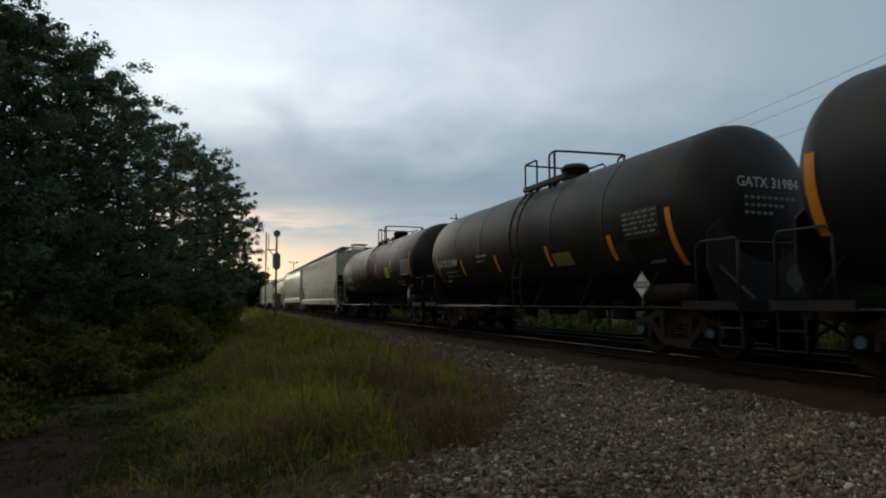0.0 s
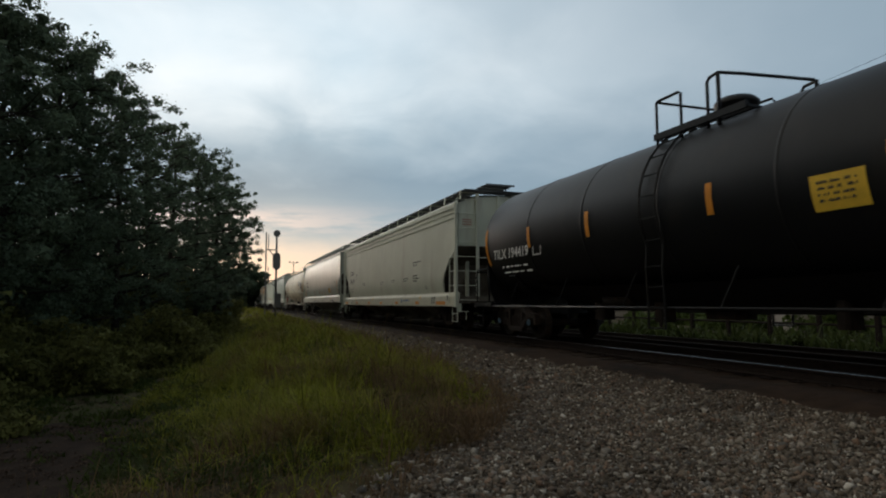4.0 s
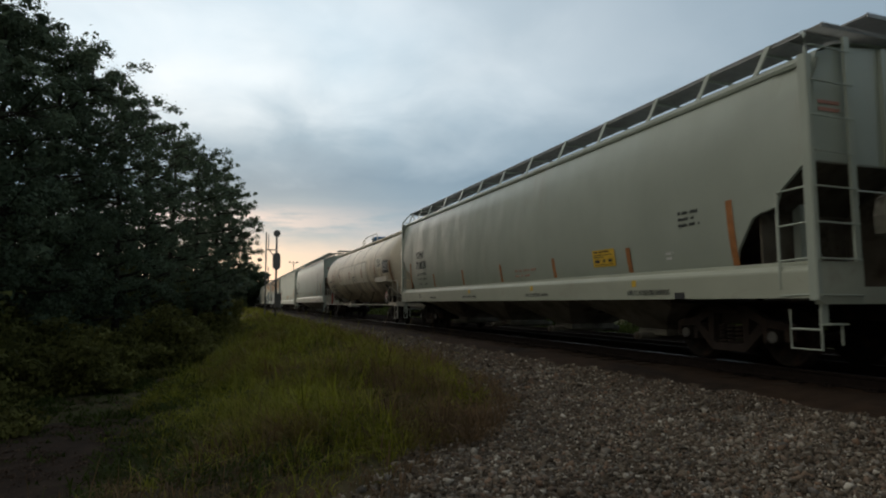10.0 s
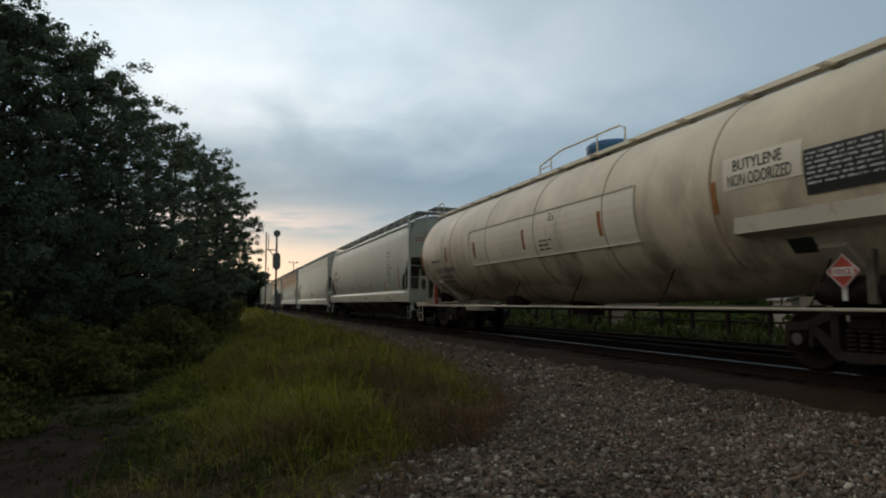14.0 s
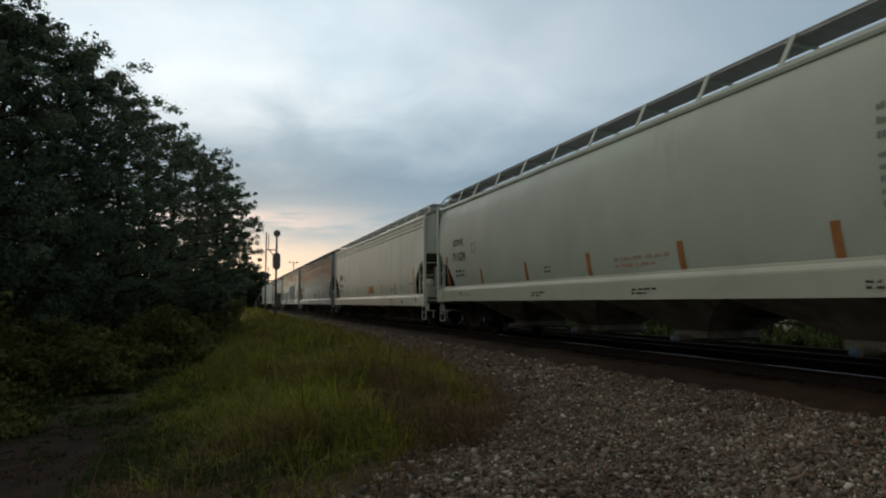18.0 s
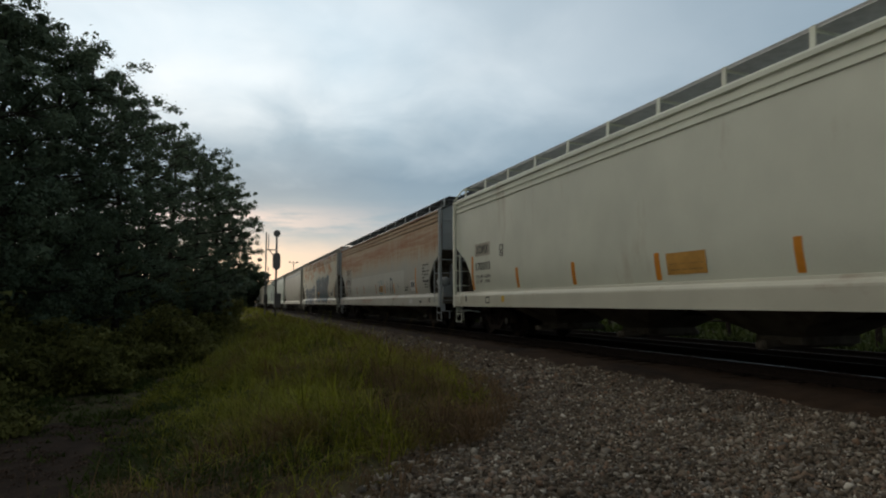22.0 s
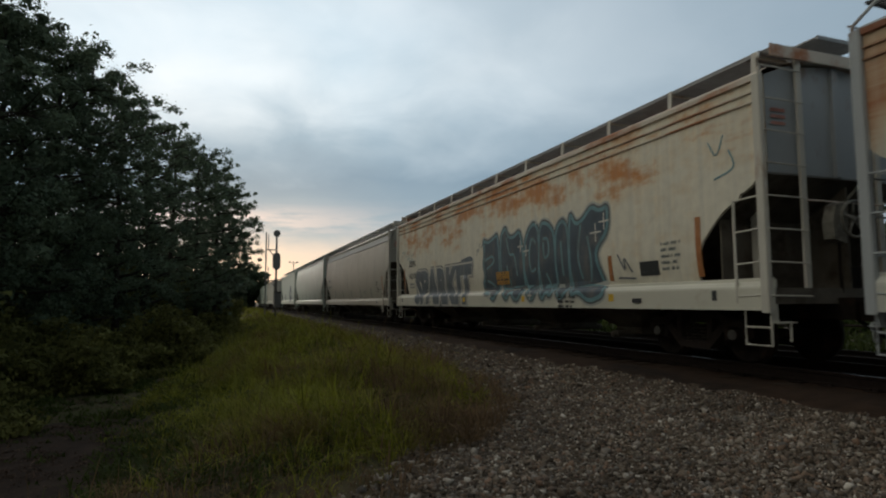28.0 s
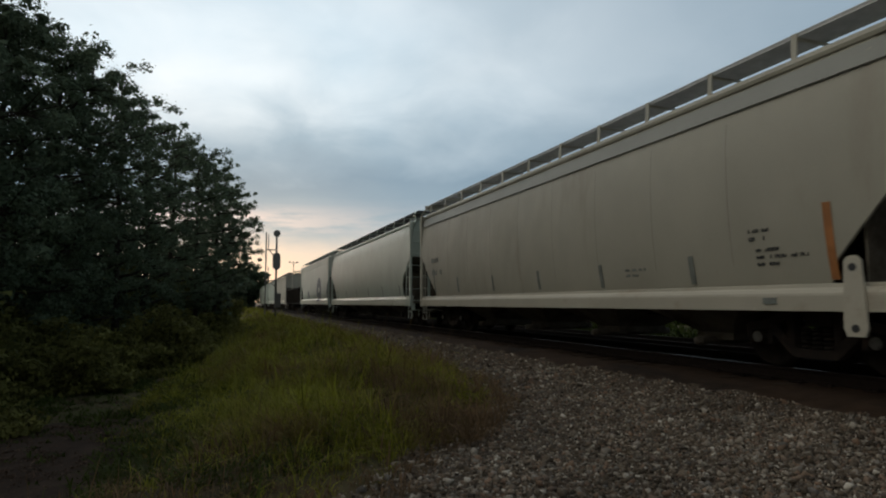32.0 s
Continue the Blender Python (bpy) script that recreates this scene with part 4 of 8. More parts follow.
            b.tube(path, r, 6)
            part("guard_rail", b, trim, car, "bent tubular guard rail")
        b = Mesh()
        b.smooth = True
        b.lathe([(zt - 0.1, 0.36), (zt + 0.26, 0.36), (zt + 0.28, 0.39), (zt + 0.34, 0.39), (zt + 0.42, 0.30), (zt + 0.45, 0.05)], "z", 22, (0, p, 0))
        for y in (0.62, 0.9):
            b.lathe([(zt - 0.1, 0.09), (zt + 0.18, 0.09), (zt + 0.20, 0.05)], "z", 12, (-0.2, p + y, 0))
        part("manway", b, dome or trim, car, "round manway lid and valves")
        for k in (-1, 1):
            b = Mesh()
            yl = p + 0.5 * q
            for d in (-0.22, 0.22):
                pts = [(k * 1.50, yl + d, 0.50), (k * 1.50, yl + d, 1.0), (k * 1.53, yl + d, 1.6)]
                pts += [(k * (radius + 0.09) * math.cos(radians(a)), yl + d, zc + (radius + 0.09) * math.sin(radians(a))) for a in range(-25, 64, 12)]
                b.tube(pts, 0.024, 5)
            rungs = [(k * 1.50, 0.52), (k * 1.50, 0.88), (k * 1.51, 1.25), (k * 1.53, 1.62)]
            rungs += [(k * (radius + 0.09) * math.cos(radians(a)), zc + (radius + 0.09) * math.sin(radians(a))) for a in range(-22, 66, 14)]
            for x, z in rungs:
                b.tube([(x, yl - 0.22, z), (x, yl + 0.22, z)], 0.016, 5)
            part("side_ladder", b, ladder_mat or trim, car, "curved ladder up the shell")
    sets = running_gear(car, half + 0.15, half - 1.9, caps)
    CARS.append((car, mid, sets))
    return car, half, mid, skin


def diamond(car, y, z, size, plate_mat, edge_mat, x, words=""):
    """A square hazard placard standing on its corner."""
    b = Mesh()
    b.slot = 0
    b.prism([(0, size, 0), (0, 0, size), (0, -size, 0), (0, 0, -size)], (x, y, z), (x + 0.008, y, z))
    b.slot = 1
    k = size * 0.93
    for a, c in (((0, k, 0), (0, 0, k)), ((0, 0, k), (0, -k, 0)), ((0, -k, 0), (0, 0, -k)), ((0, 0, -k), (0, k, 0))):
        b.tube([(x - 0.003, y + a[1], z + a[2]), (x - 0.003, y + c[1], z + c[2])], size * 0.035, 4)
    b.box(x - 0.004, x + 0.002, y - size * 0.62, y + size * 0.62, z - size * 0.24, z + size * 0.24)
    pl = part("hazard_placard", b, (plate_mat, edge_mat), car, "diamond hazard placard")
    b = Mesh()
    b.slot = 0
    if words:
        fit_words(words, y + size * 0.5, z - size * 0.16, z + size * 0.16, size, plate_mat, pl, x - 0.007, "placard_code", 0.03)
    for i in range(0 if words else 4):
        b.box(x - 0.008, x - 0.003, y - size * 0.50 + i * size * 0.26, y - size * 0.34 + i * size * 0.26, z - size * 0.15, z + size * 0.15)
    if not words:
        part("placard_code", b, plate_mat, pl)
    b = Mesh()
    b.box(x + 0.008, x + 0.03, y - 0.03, y + 0.03, z - size * 1.6, z + size * 0.7)
    part("placard_holder", b, edge_mat, pl)


def fit_words(words, y, z0, z1, width, mat, parent, x=-1.558, name="lettering", bold=0.018, label="", drape=None):
    """Words stretched to a width and a height, from y towards -y; drape bends them over the sill."""
    cu = bpy.data.curves.new("words", "FONT")
    cu.body, cu.size, cu.offset, cu.resolution_u = words, 1.0, bold if bold > 0.04 else 0.0, 2
    tmp = bpy.data.objects.new("words", cu)
    me = bpy.data.meshes.new_from_object(tmp)
    bpy.data.objects.remove(tmp)
    if bold <= 0.04:     # thicker strokes from copies set a little aside
        bm = bmesh.new()
        for k, (a, c) in enumerate(((-1, -0.6), (1, -0.6), (1, 0.6), (-1, 0.6))):
            two = me.copy()
            two.transform(Matrix.Translation((a * bold, c * bold, 0.0006 * k)))
            bm.from_mesh(two)
        bm.to_mesh(me)
        bm.free()
    c = np.array([v.co for v in me.vertices])
    lo, hi = c.min(0), c.max(0)
    sx, sy = width / (hi[0] - lo[0]), (z1 - z0) / (hi[1] - lo[1])
    me.transform(side_plane(y, z0, x) @ Matrix.Diagonal((sx, sy, 1, 1)) @ Matrix.Translation((-lo[0], -lo[1], 0)))
    if drape:
        over_sill(me, *drape)
    me.materials.clear()
    me.materials.append(mat)
    return part(name, me, None, parent, label)


def over_sill(me, sill_top, lift):
    """Lays a flat drawing on the side sheet above and on the sill below."""
    bm = bmesh.new()
    bm.from_mesh(me)
    steps = ((sill_top, 1.50), (sill_top - 0.035, 1.517), (sill_top - 0.06, 1.567), (sill_top - 0.105, 1.602), (sill_top - 0.14, 1.608), (sill_top - 0.45, 1.598))
    for z in [z for z, w in steps] + [sill_top + 0.12, sill_top + 0.25, sill_top + 0.4, sill_top + 0.6]:
        bmesh.ops.bisect_plane(bm, geom=bm.verts[:] + bm.edges[:] + bm.faces[:], plane_co=(0, 0, z), plane_no=(0, 0, 1))
    for v in bm.verts:
        wide = flat_side(v.co.z) if v.co.z > sill_top else 1.598
        for (za, wa), (zb, wb) in zip(steps, steps[1:]):
            if zb < v.co.z <= za:
                wide = wa + (wb - wa) * (za - v.co.z) / (za - zb)
        v.co.x = -wide - 0.002 - lift
    bm.to_mesh(me)
    bm.free()


def ribbon(paths, width, mat, parent, x, name="graffiti", label="", drape=None):
    """Flat painted strokes along paths of (y, z)."""
    b = Mesh()
    for path in paths:
        pts = [Vector((0, a, c)) for a, c in path]
        fine = []
        for p, q in zip(pts, pts[1:]):
            fine += [p.lerp(q, k / 4) for k in range(4)]
        fine.append(pts[-1])
        for _ in range(3):
            fine = [fine[0]] + [(fine[i - 1] + fine[i] * 2 + fine[i + 1]) / 4 for i in range(1, len(fine) - 1)] + [fine[-1]]
        rows = []
        for i, p in enumerate(fine):
            d = (fine[min(i + 1, len(fine) - 1)] - fine[max(i - 1, 0)]).normalized()
            n = Vector((0, -d.z, d.y)) * width / 2
            rows.append([(x, p.y + n.y, p.z + n.z), (x, p.y - n.y, p.z - n.z)])
        b.sheet(rows)
        for end in (fine[0], fine[-1]):
            k = len(b.v)
            b.v += [(x, end.y + width / 2 * math.cos(a), end.z + width / 2 * math.sin(a)) for a in [2 * math.pi * j / 10 for j in range(10)]]
            b.f.append(tuple(range(k, k + 10)))
            b.m.append(0)
            b.s.append(False)
    me = b.data(name, mat)
    if drape:
        over_sill(me, *drape)
    return part(name, me, None, parent, label)


def frame_box(car, y0, y1, z0, z1, w, mat, x=-1.56, name="stencil_frame"):
    b = Mesh()
    for a, c, d, e in ((y0, y1, z0, z0 + w), (y0, y1, z1 - w, z1), (y0, y0 + w, z0 + w, z1 - w), (y1 - w, y1, z0 + w, z1 - w)):
        b.box(x - 0.004, x, a, c, d, e)
    return part(name, b, mat, car)


# ---- ground ----
def smooth(a, b, x):
    u = min(1.0, max(0.0, (x - a) / (b - a)))
    return u * u * (3 - 2 * u)


EDGE = ((-20, 1.0), (0, 0.4), (3, 0.5), (4.6, 1.05), (5.4, 1.6), (6.2, 2.5), (7.8, 3.6), (10, 4.25), (16, 4.6), (29, 5.4), (47, 6.2), (80, 6.6), (400, 17))


def gravel_edge(y):
    """Where the grass ends and the gravel begins, x for each y."""
    for (a, xa), (b, xb) in zip(EDGE, EDGE[1:]):
        if y <= b:
            return xa + (xb - xa) * (y - a) / (b - a)
    return EDGE[-1][1]


def ground_z(x, y):
    d = centre(y) - x
    if d < 0:     # far side: siding at about -4.1, then a low verge
        z = -0.20 - 0.12 * smooth(-1.5, -3.0, d) if d > -6.0 else -0.32 - 0.35 * smooth(-6.0, -9.0, d)
        return z
    z = -0.20 - 0.22 * smooth(1.35, 2.6, d) - 0.05 * smooth(2.6, 6.0, d)
    g = gravel_edge(y)
    e = g - x
    z += 0.18 * smooth(0.2, 2.2, e) * smooth(4, 14, y)
    z -= 1.05 * smooth(1.6, 6.5, e) * (1 if y < 70 else max(0.3, 1 - (y - 70) / 100))
    z += 0.5 * smooth(9, 20, e)
    return z + 0.03 * noise.noise((x * 0.7, y * 0.7, 0))


def build_ground():
    def axis(stops):
        out = []
        for a, b, n in stops:
            out += [a + (b - a) * k / n for k in range(n)]
        return out + [stops[-1][1]]
    xs = axis(((-2500, -200, 6), (-200, -30, 8), (-30, -8, 16), (-8, 5, 52), (5, 11.5, 52), (11.5, 24, 25), (24, 200, 12), (200, 2500, 6)))
    ys = axis(((-2500, -100, 6), (-100, -8, 8), (-8, 1, 14), (1, 14, 60), (14, 40, 60), (40, 120, 50), (120, 500, 30), (500, 3500, 8)))
    b = Mesh()
    grid = [[(x, y, ground_z(x, y)) for x in xs] for y in ys]
    w = len(xs)
    b.smooth = True
    for i in range(len(ys) - 1):
        for j in range(w - 1):
            x, y = (xs[j] + xs[j + 1]) / 2, (ys[i] + ys[i + 1]) / 2
            wob = 0.35 * noise.noise((x * 1.3, y * 1.3, 3))
            d = centre(y) - x
            stone = x > gravel_edge(y) + wob and d > -6.2 + wob and y < 600
            dirt = not stone and x < -1.2 + wob * 2 and x > -9 and 3 < y < 14 + wob * 6
            # darker brown bed within about two metres of the centre line
            dark_bed = stone and -1.9 < d < 1.95 + 0.25 * noise.noise((x * 2.0, y * 2.0, 5))
            b.m.append(3 if dark_bed else 1 if stone else 2 if dirt else 0)
            b.f.append((i * w + j, i * w + j + 1, (i + 1) * w + j + 1, (i + 1) * w + j))
            b.s.append(True)
    b.v = [p for row in grid for p in row]
    ob = new("ground", b.data("ground", SOIL, GRAVEL, BARE, DARK_BALLAST))
    tagged(ob, "grey gravel shoulder beside weedy brown soil", "ground", kind="structure")


build_ground()


# ---- track ----
def build_track(name, lateral, z, near_detail, y0, y1, label, heads):
    tr = thing(name, label, "railway track", kind="structure")
    rail = [(-0.07, -0.18), (0.07, -0.18), (0.07, -0.165), (0.012, -0.145), (0.012, -0.045), (0.036, -0.035), (0.036, -0.004), (0.028, 0.0), (-0.028, 0.0), (-0.036, -0.004), (-0.036, -0.035), (-0.012, -0.045), (-0.012, -0.145), (-0.07, -0.165)]
    for s in (-1, 1):
        b = Mesh()
        n = 40
        rows = [y0 + (y1 - y0) * k / n for k in range(n + 1)]
        m = len(rail)
        for k, y in enumerate(rows):
            p = on_track(y, lateral + s * 0.7525, z)
            b.v += [tuple(p @ Vector((a, 0, c))) for a, c in rail]
        for k in range(n):
            for i in range(m):
                b.slot = 1 if i == 7 else 0
                b.f.append((k * m + i, k * m + (i + 1) % m, (k + 1) * m + (i + 1) % m, (k + 1) * m + i))
                b.m.append(b.slot)
                b.s.append(False)
        part("rail", b, (RUST, heads[0 if s < 0 else 1]), tr, "dark steel rail with a worn head")
    rnd = random.Random(4)
    data = []
    for k in range(6):
        b = Mesh()
        w = 0.115
        b.block(-1.30 - rnd.uniform(0, 0.06), 1.30 + rnd.uniform(0, 0.06), -w, w, -0.36, -0.18 - rnd.uniform(0, 0.015), 0.02)
        data.append(b.data("tie", WOOD))
    rest = Mesh()
    k = 0
    y = y0
    while y < y1:
        if near_detail[0] < y < near_detail[1]:
            t = part("tie", data[k % 6], None, tr)
            t.matrix_basis = on_track(y + rnd.uniform(-0.04, 0.04), lateral + rnd.uniform(-0.06, 0.06), z - rnd.uniform(0, 0.02)) @ pose(0, 0, 0, 0, 0, rnd.uniform(-1.2, 1.2))
            for s in (-1, 1):
                b = SHARED.get("plate")
                if b is None:
                    pm = Mesh()
                    pm.box(-0.18, 0.18, -0.09, 0.09, -0.182, -0.166)
                    for sx in (-0.09, 0.09):
                        for sy in (-0.05, 0.05):
                            pm.box(sx - 0.012, sx + 0.012, sy - 0.012, sy + 0.012, -0.166, -0.140)
                    b = SHARED["plate"] = pm.data("tie_plate", RUST)
                q = part("tie_plate", b, None, t)
                q.location = (s * 0.7525, 0, 0)
        else:
            p = on_track(y, lateral, z)
            q = [p @ Vector(c) for c in ((-1.3, -0.11, -0.185), (1.3, -0.11, -0.185), (1.3, 0.11, -0.185), (-1.3, 0.11, -0.185), (-1.3, -0.11, -0.36), (1.3, -0.11, -0.36), (1.3, 0.11, -0.36), (-1.3, 0.11, -0.36))]
            rest.add(q, [(0, 1, 2, 3), (4, 7, 6, 5), (0, 4, 5, 1), (1, 5, 6, 2), (2, 6, 7, 3), (3, 7, 4, 0)])
        y += 0.53
        k += 1
    tagged(part("far_ties", rest, WOOD, tr), kind="stuff")
    return tr


# far main rail is the same steel; its darker head leaves out the gleam
build_track("main_track", 0.0, 0.0, (1.0, 62.0), -40, 330, "main line track on dark wooden ties", (RAIL_TOP, GLEAMLESS_HEAD))
build_track("siding_track", 4.15, -0.14, (2.0, 34.0), -40, 330, "siding track behind the main line", (GLEAMLESS_HEAD, GLEAMLESS_HEAD))


# ---- loose stones and grass ----
def build_stones(name, mat, seed, d0, d1, ranks, label):
    rng = np.random.default_rng(seed)
    # unit stone: a squashed, knocked-about block
    ico = np.array([(x, y, z) for x in (-1, 1) for y in (-1, 1) for z in (-1, 1)]) / 1.6
    tri = np.array([(0, 1, 3), (0, 3, 2), (4, 6, 7), (4, 7, 5), (0, 4, 5), (0, 5, 1), (2, 3, 7), (2, 7, 6), (0, 2, 6), (0, 6, 4), (1, 5, 7), (1, 7, 3)])
    spots = []
    for y0, y1, per in ranks:
        x0, x1 = max(0.2, centre(y0) - d1 - 0.1), centre(y1) - d0 + 0.1
        n = int((y1 - y0) * (x1 - x0) * per)
        y = rng.uniform(y0, y1, n)
        x = rng.uniform(x0, x1, n)
        for a, c in zip(x, y):
            d = centre(c) - a
            g = gravel_edge(c) + 0.45 * noise.noise((a * 1.3, c * 1.3, 3))
            wob = 0.25 * noise.noise((a * 2.0, c * 2.0, 5))
            if d0 + (wob if d0 > 0 else 0) < d < d1 + (wob if d1 < 3 else 0) and a > g - 0.5 * rng.random() ** 2:
                spots.append((a, c, d))
    n = len(spots)
    sp = np.array(spots)
    z = np.array([ground_z(a, c) for a, c, d in spots])
    size = np.clip(rng.lognormal(-4.50, 0.52, n), 0.005, 0.044) * np.where(sp[:, 1] > 9, 1.3, 1.0) * np.where(sp[:, 1] > 20, 1.3, 1.0)
    shape = rng.uniform(0.6, 1.25, (n, 1, 3)) * np.array([1, 1, 0.75])
    v = ico[None] * (1 + rng.uniform(-0.6, 0.6, (n, 8, 3))) * shape
    ang = rng.uniform(0, 6.28, n)
    c, s = np.cos(ang)[:, None], np.sin(ang)[:, None]
    tip = rng.uniform(-1.2, 1.2, n)
    ct, st = np.cos(tip)[:, None], np.sin(tip)[:, None]
    x1, y1, z1 = v[..., 0] * c - v[..., 1] * s, v[..., 0] * s + v[..., 1] * c, v[..., 2]
    y1, z1 = y1 * ct - z1 * st, y1 * st + z1 * ct
    P = np.stack([x1, y1, z1], -1) * size[:, None, None]
    P += np.stack([sp[:, 0], sp[:, 1], z + size * rng.uniform(0.05, 0.5, n)], -1)[:, None]
    F = (tri[None] + 8 * np.arange(n)[:, None, None]).reshape(-1, 3)
    ob = new(name, raw(name, P.reshape(-1, 3), F, mat))
    tagged(ob, label, "gravel", kind="stuff")


def build_grass(name, mat, count, inside, height, seed, label, width=0.007, lean=0.45, droop=0.5):
    """Tufts of bent blades; each blade leans out, then hangs over at its tip."""
    rng = np.random.default_rng(seed)
    pts = []
    while len(pts) < count // 9:
        x, y, k = inside(rng)
        if k > rng.random():
            pts.append((x, y, ground_z(x, y), k))
    tuft = 9
    p = np.repeat(np.array(pts), tuft, axis=0)
    n = len(p)
    r = np.abs(rng.normal(0, 0.05, n)) * (1 + p[:, 1] / 25)
    a = rng.uniform(0, 6.28, n)
    p[:, 0] += r * np.cos(a)
    p[:, 1] += r * np.sin(a)
    h = height * np.clip(0.45 + p[:, 1] / 13, 0.5, 1.0) * rng.lognormal(-0.1, 0.38, n) * (0.40 + 0.60 * p[:, 3]) * np.repeat(rng.lognormal(0, 0.32, n // tuft), tuft)
    a = a + rng.normal(0, 0.9, n)
    l = rng.uniform(0.1, 1.0, n) ** 1.2 * lean * 1.6
    hang = droop * rng.random(n) ** 1.5
    w = width * rng.uniform(0.6, 1.7, n) * (0.7 + p[:, 1] / 11)
    dx, dy = np.cos(a), np.sin(a)
    twist = rng.normal(0, 0.5, n)
    wx, wy = -np.sin(a + twist) * w, np.cos(a + twist) * w
    base = p[:, :3]
    rows = []
    for u, wide in ((0, 0.8), (0.4, 1.0), (0.75, 0.7), (1.0, 0.06)):
        out = l * h * u ** 2 * (1 + hang)
        c = base + np.stack([dx * out, dy * out, h * (u - 0.28 * l * u ** 2.5 - hang * u ** 4)], -1)
        o = np.stack([wx, wy, 0 * wx], -1) * wide
        rows += [c - o, c + o]
    V = np.stack(rows, 1).reshape(-1, 3)
    quad = np.array([(0, 1, 3, 2), (2, 3, 5, 4), (4, 5, 7, 6)])
    F = (quad[None] + 8 * np.arange(n)[:, None, None]).reshape(-1, 4)
    ob = new(name, raw(name, V, F, mat))
    tagged(ob, label, "grass", kind="stuff")


def in_grass(rng):
    """Tall grass on the low bank between ditch and gravel."""
    y = 3.2 + 62 * rng.random() ** 1.9
    g = gravel_edge(y)
    x = g - 6.5 * rng.random() ** 0.8 + 0.25
    e = g - x
    k = smooth(-0.25, 0.7, e) * (1 - 0.75 * smooth(2.6 + 0.05 * y, 5.5 + 0.06 * y, e))
    k *= smooth(1.5, 6.5, y) * 0.6 + 0.4
    k *= 0.22 + 0.78 * smooth(-0.25, 0.25, noise.noise((x * 0.55, y * 0.42, 9)) + 0.35 * noise.noise((x * 1.7, y * 1.3, 19)))
    k *= 0.16 + 0.84 * smooth(5.0, 8.0, y + 0.35 * x + 0.6 * noise.noise((x * 0.9, y * 0.9, 27)))
    if y > 34:
        k *= 0.4
    if y < 14:
        k *= (1 - 0.97 * smooth(0.3, -1.6, x)) * (1 - 0.35 * smooth(1.5, 3.5, e))
    return x, y, k


def in_weeds(rng):
    y = 2.6 + 34 * rng.random() ** 1.5
    x = -7 + 11 * rng.random()
    e = gravel_edge(y) - x
    bare = smooth(-1.2, -2.4, x) * (1 - smooth(12, 15, y))
    k = 0.9 * smooth(0.3, 1.4, e) * (0.3 + 0.7 * smooth(-0.2, 0.25, noise.noise((x * 0.6, y * 0.6, 21)))) * (1 - 0.9 * bare)
    return x, y, k


def in_dry(rng):
    y = 3.2 + 34 * rng.random() ** 1.7
    g = gravel_edge(y)
    x = g - 3.6 * rng.random() ** 1.2 + 0.35
    return x, y, 0.25 + 0.75 * smooth(0.0, 0.3, noise.noise((x * 0.6, y * 0.5, 31)))


def in_far(rng):
    """Grass along the line in the distance."""
    y = 52 + 130 * rng.random() ** 1.4
    g = gravel_edge(y)
    return g - 9 * rng.random() + 0.3, y, 0.5 + 0.5 * rng.random()


def in_verge(rng):
    """Green verge on the far side of the siding."""
    y = 4 + 80 * rng.random() ** 1.3
    x = centre(y) + 6.4 + 12 * rng.random() ** 1.4
    return x, y, 0.5 + 0.5 * rng.random()


build_stones("ballast_stones", STONE, 7, 1.95, 8.6, ((-5, 2.2, 130), (2.2, 5, 2000), (5, 8, 1400), (8, 12, 680), (12, 20, 260), (20, 34, 80), (34, 60, 25)), "crushed grey ballast stones lying on the shoulder")
build_stones("pale_stones", PALE_STONE, 9, 2.3, 8.2, ((2.4, 5, 22), (5, 8, 14), (8, 14, 8)), "scattered pale limestone pieces on the ballast")
build_stones("oily_stones", DARK_BALLAST, 8, -1.8, 0.75, ((2.0, 10, 150), (10, 24, 70), (24, 50, 25)), "dark brown ballast between the ties")
build_grass("grass", GRASS, 135000, in_grass, 0.31, 11, "tall green grass on the bank beside the gravel", 0.0031, 1.0)
build_grass("dry_grass", DRY, 28000, in_dry, 0.29, 12, "dry brown grass stalks in the green grass", 0.0026, 1.1)
build_grass("weeds", WEED, 48000, in_weeds, 0.15, 13, "short green weeds on the dark soil", 0.006, 1.1)
def in_bare(rng):
    y = 5.0 + 12 * rng.random()
    x = -8 + 7.5 * rng.random()
    return x, y, smooth(-0.6, -1.8, x) * (0.3 + 0.7 * smooth(-0.2, 0.3, noise.noise((x * 1.1, y * 1.1, 41))))


build_grass("leaf_litter", LITTER, 20000, in_bare, 0.03, 15, "dead brown leaves and twigs on the bare soil", 0.006, 2.0)
def in_near(rng):
    """Short grass where one stands."""
    x, y = -7 + 7.2 * rng.random(), -6 + 9.5 * rng.random()
    return x, y, 0.2 + 0.6 * smooth(-0.2, 0.3, noise.noise((x * 0.6, y * 0.6, 51)))


build_grass("near_grass", WEED, 12000, in_near, 0.16, 17, "short grass on the bank beside the gravel", 0.006, 0.9)
build_grass("far_grass", GRASS, 9000, in_far, 0.30, 16, "grass along the line in the distance", 0.004, 0.8)
build_grass("verge_grass", VERGE, 15000, in_verge, 0.42, 14, "green grass behind the siding", 0.02, 0.5)


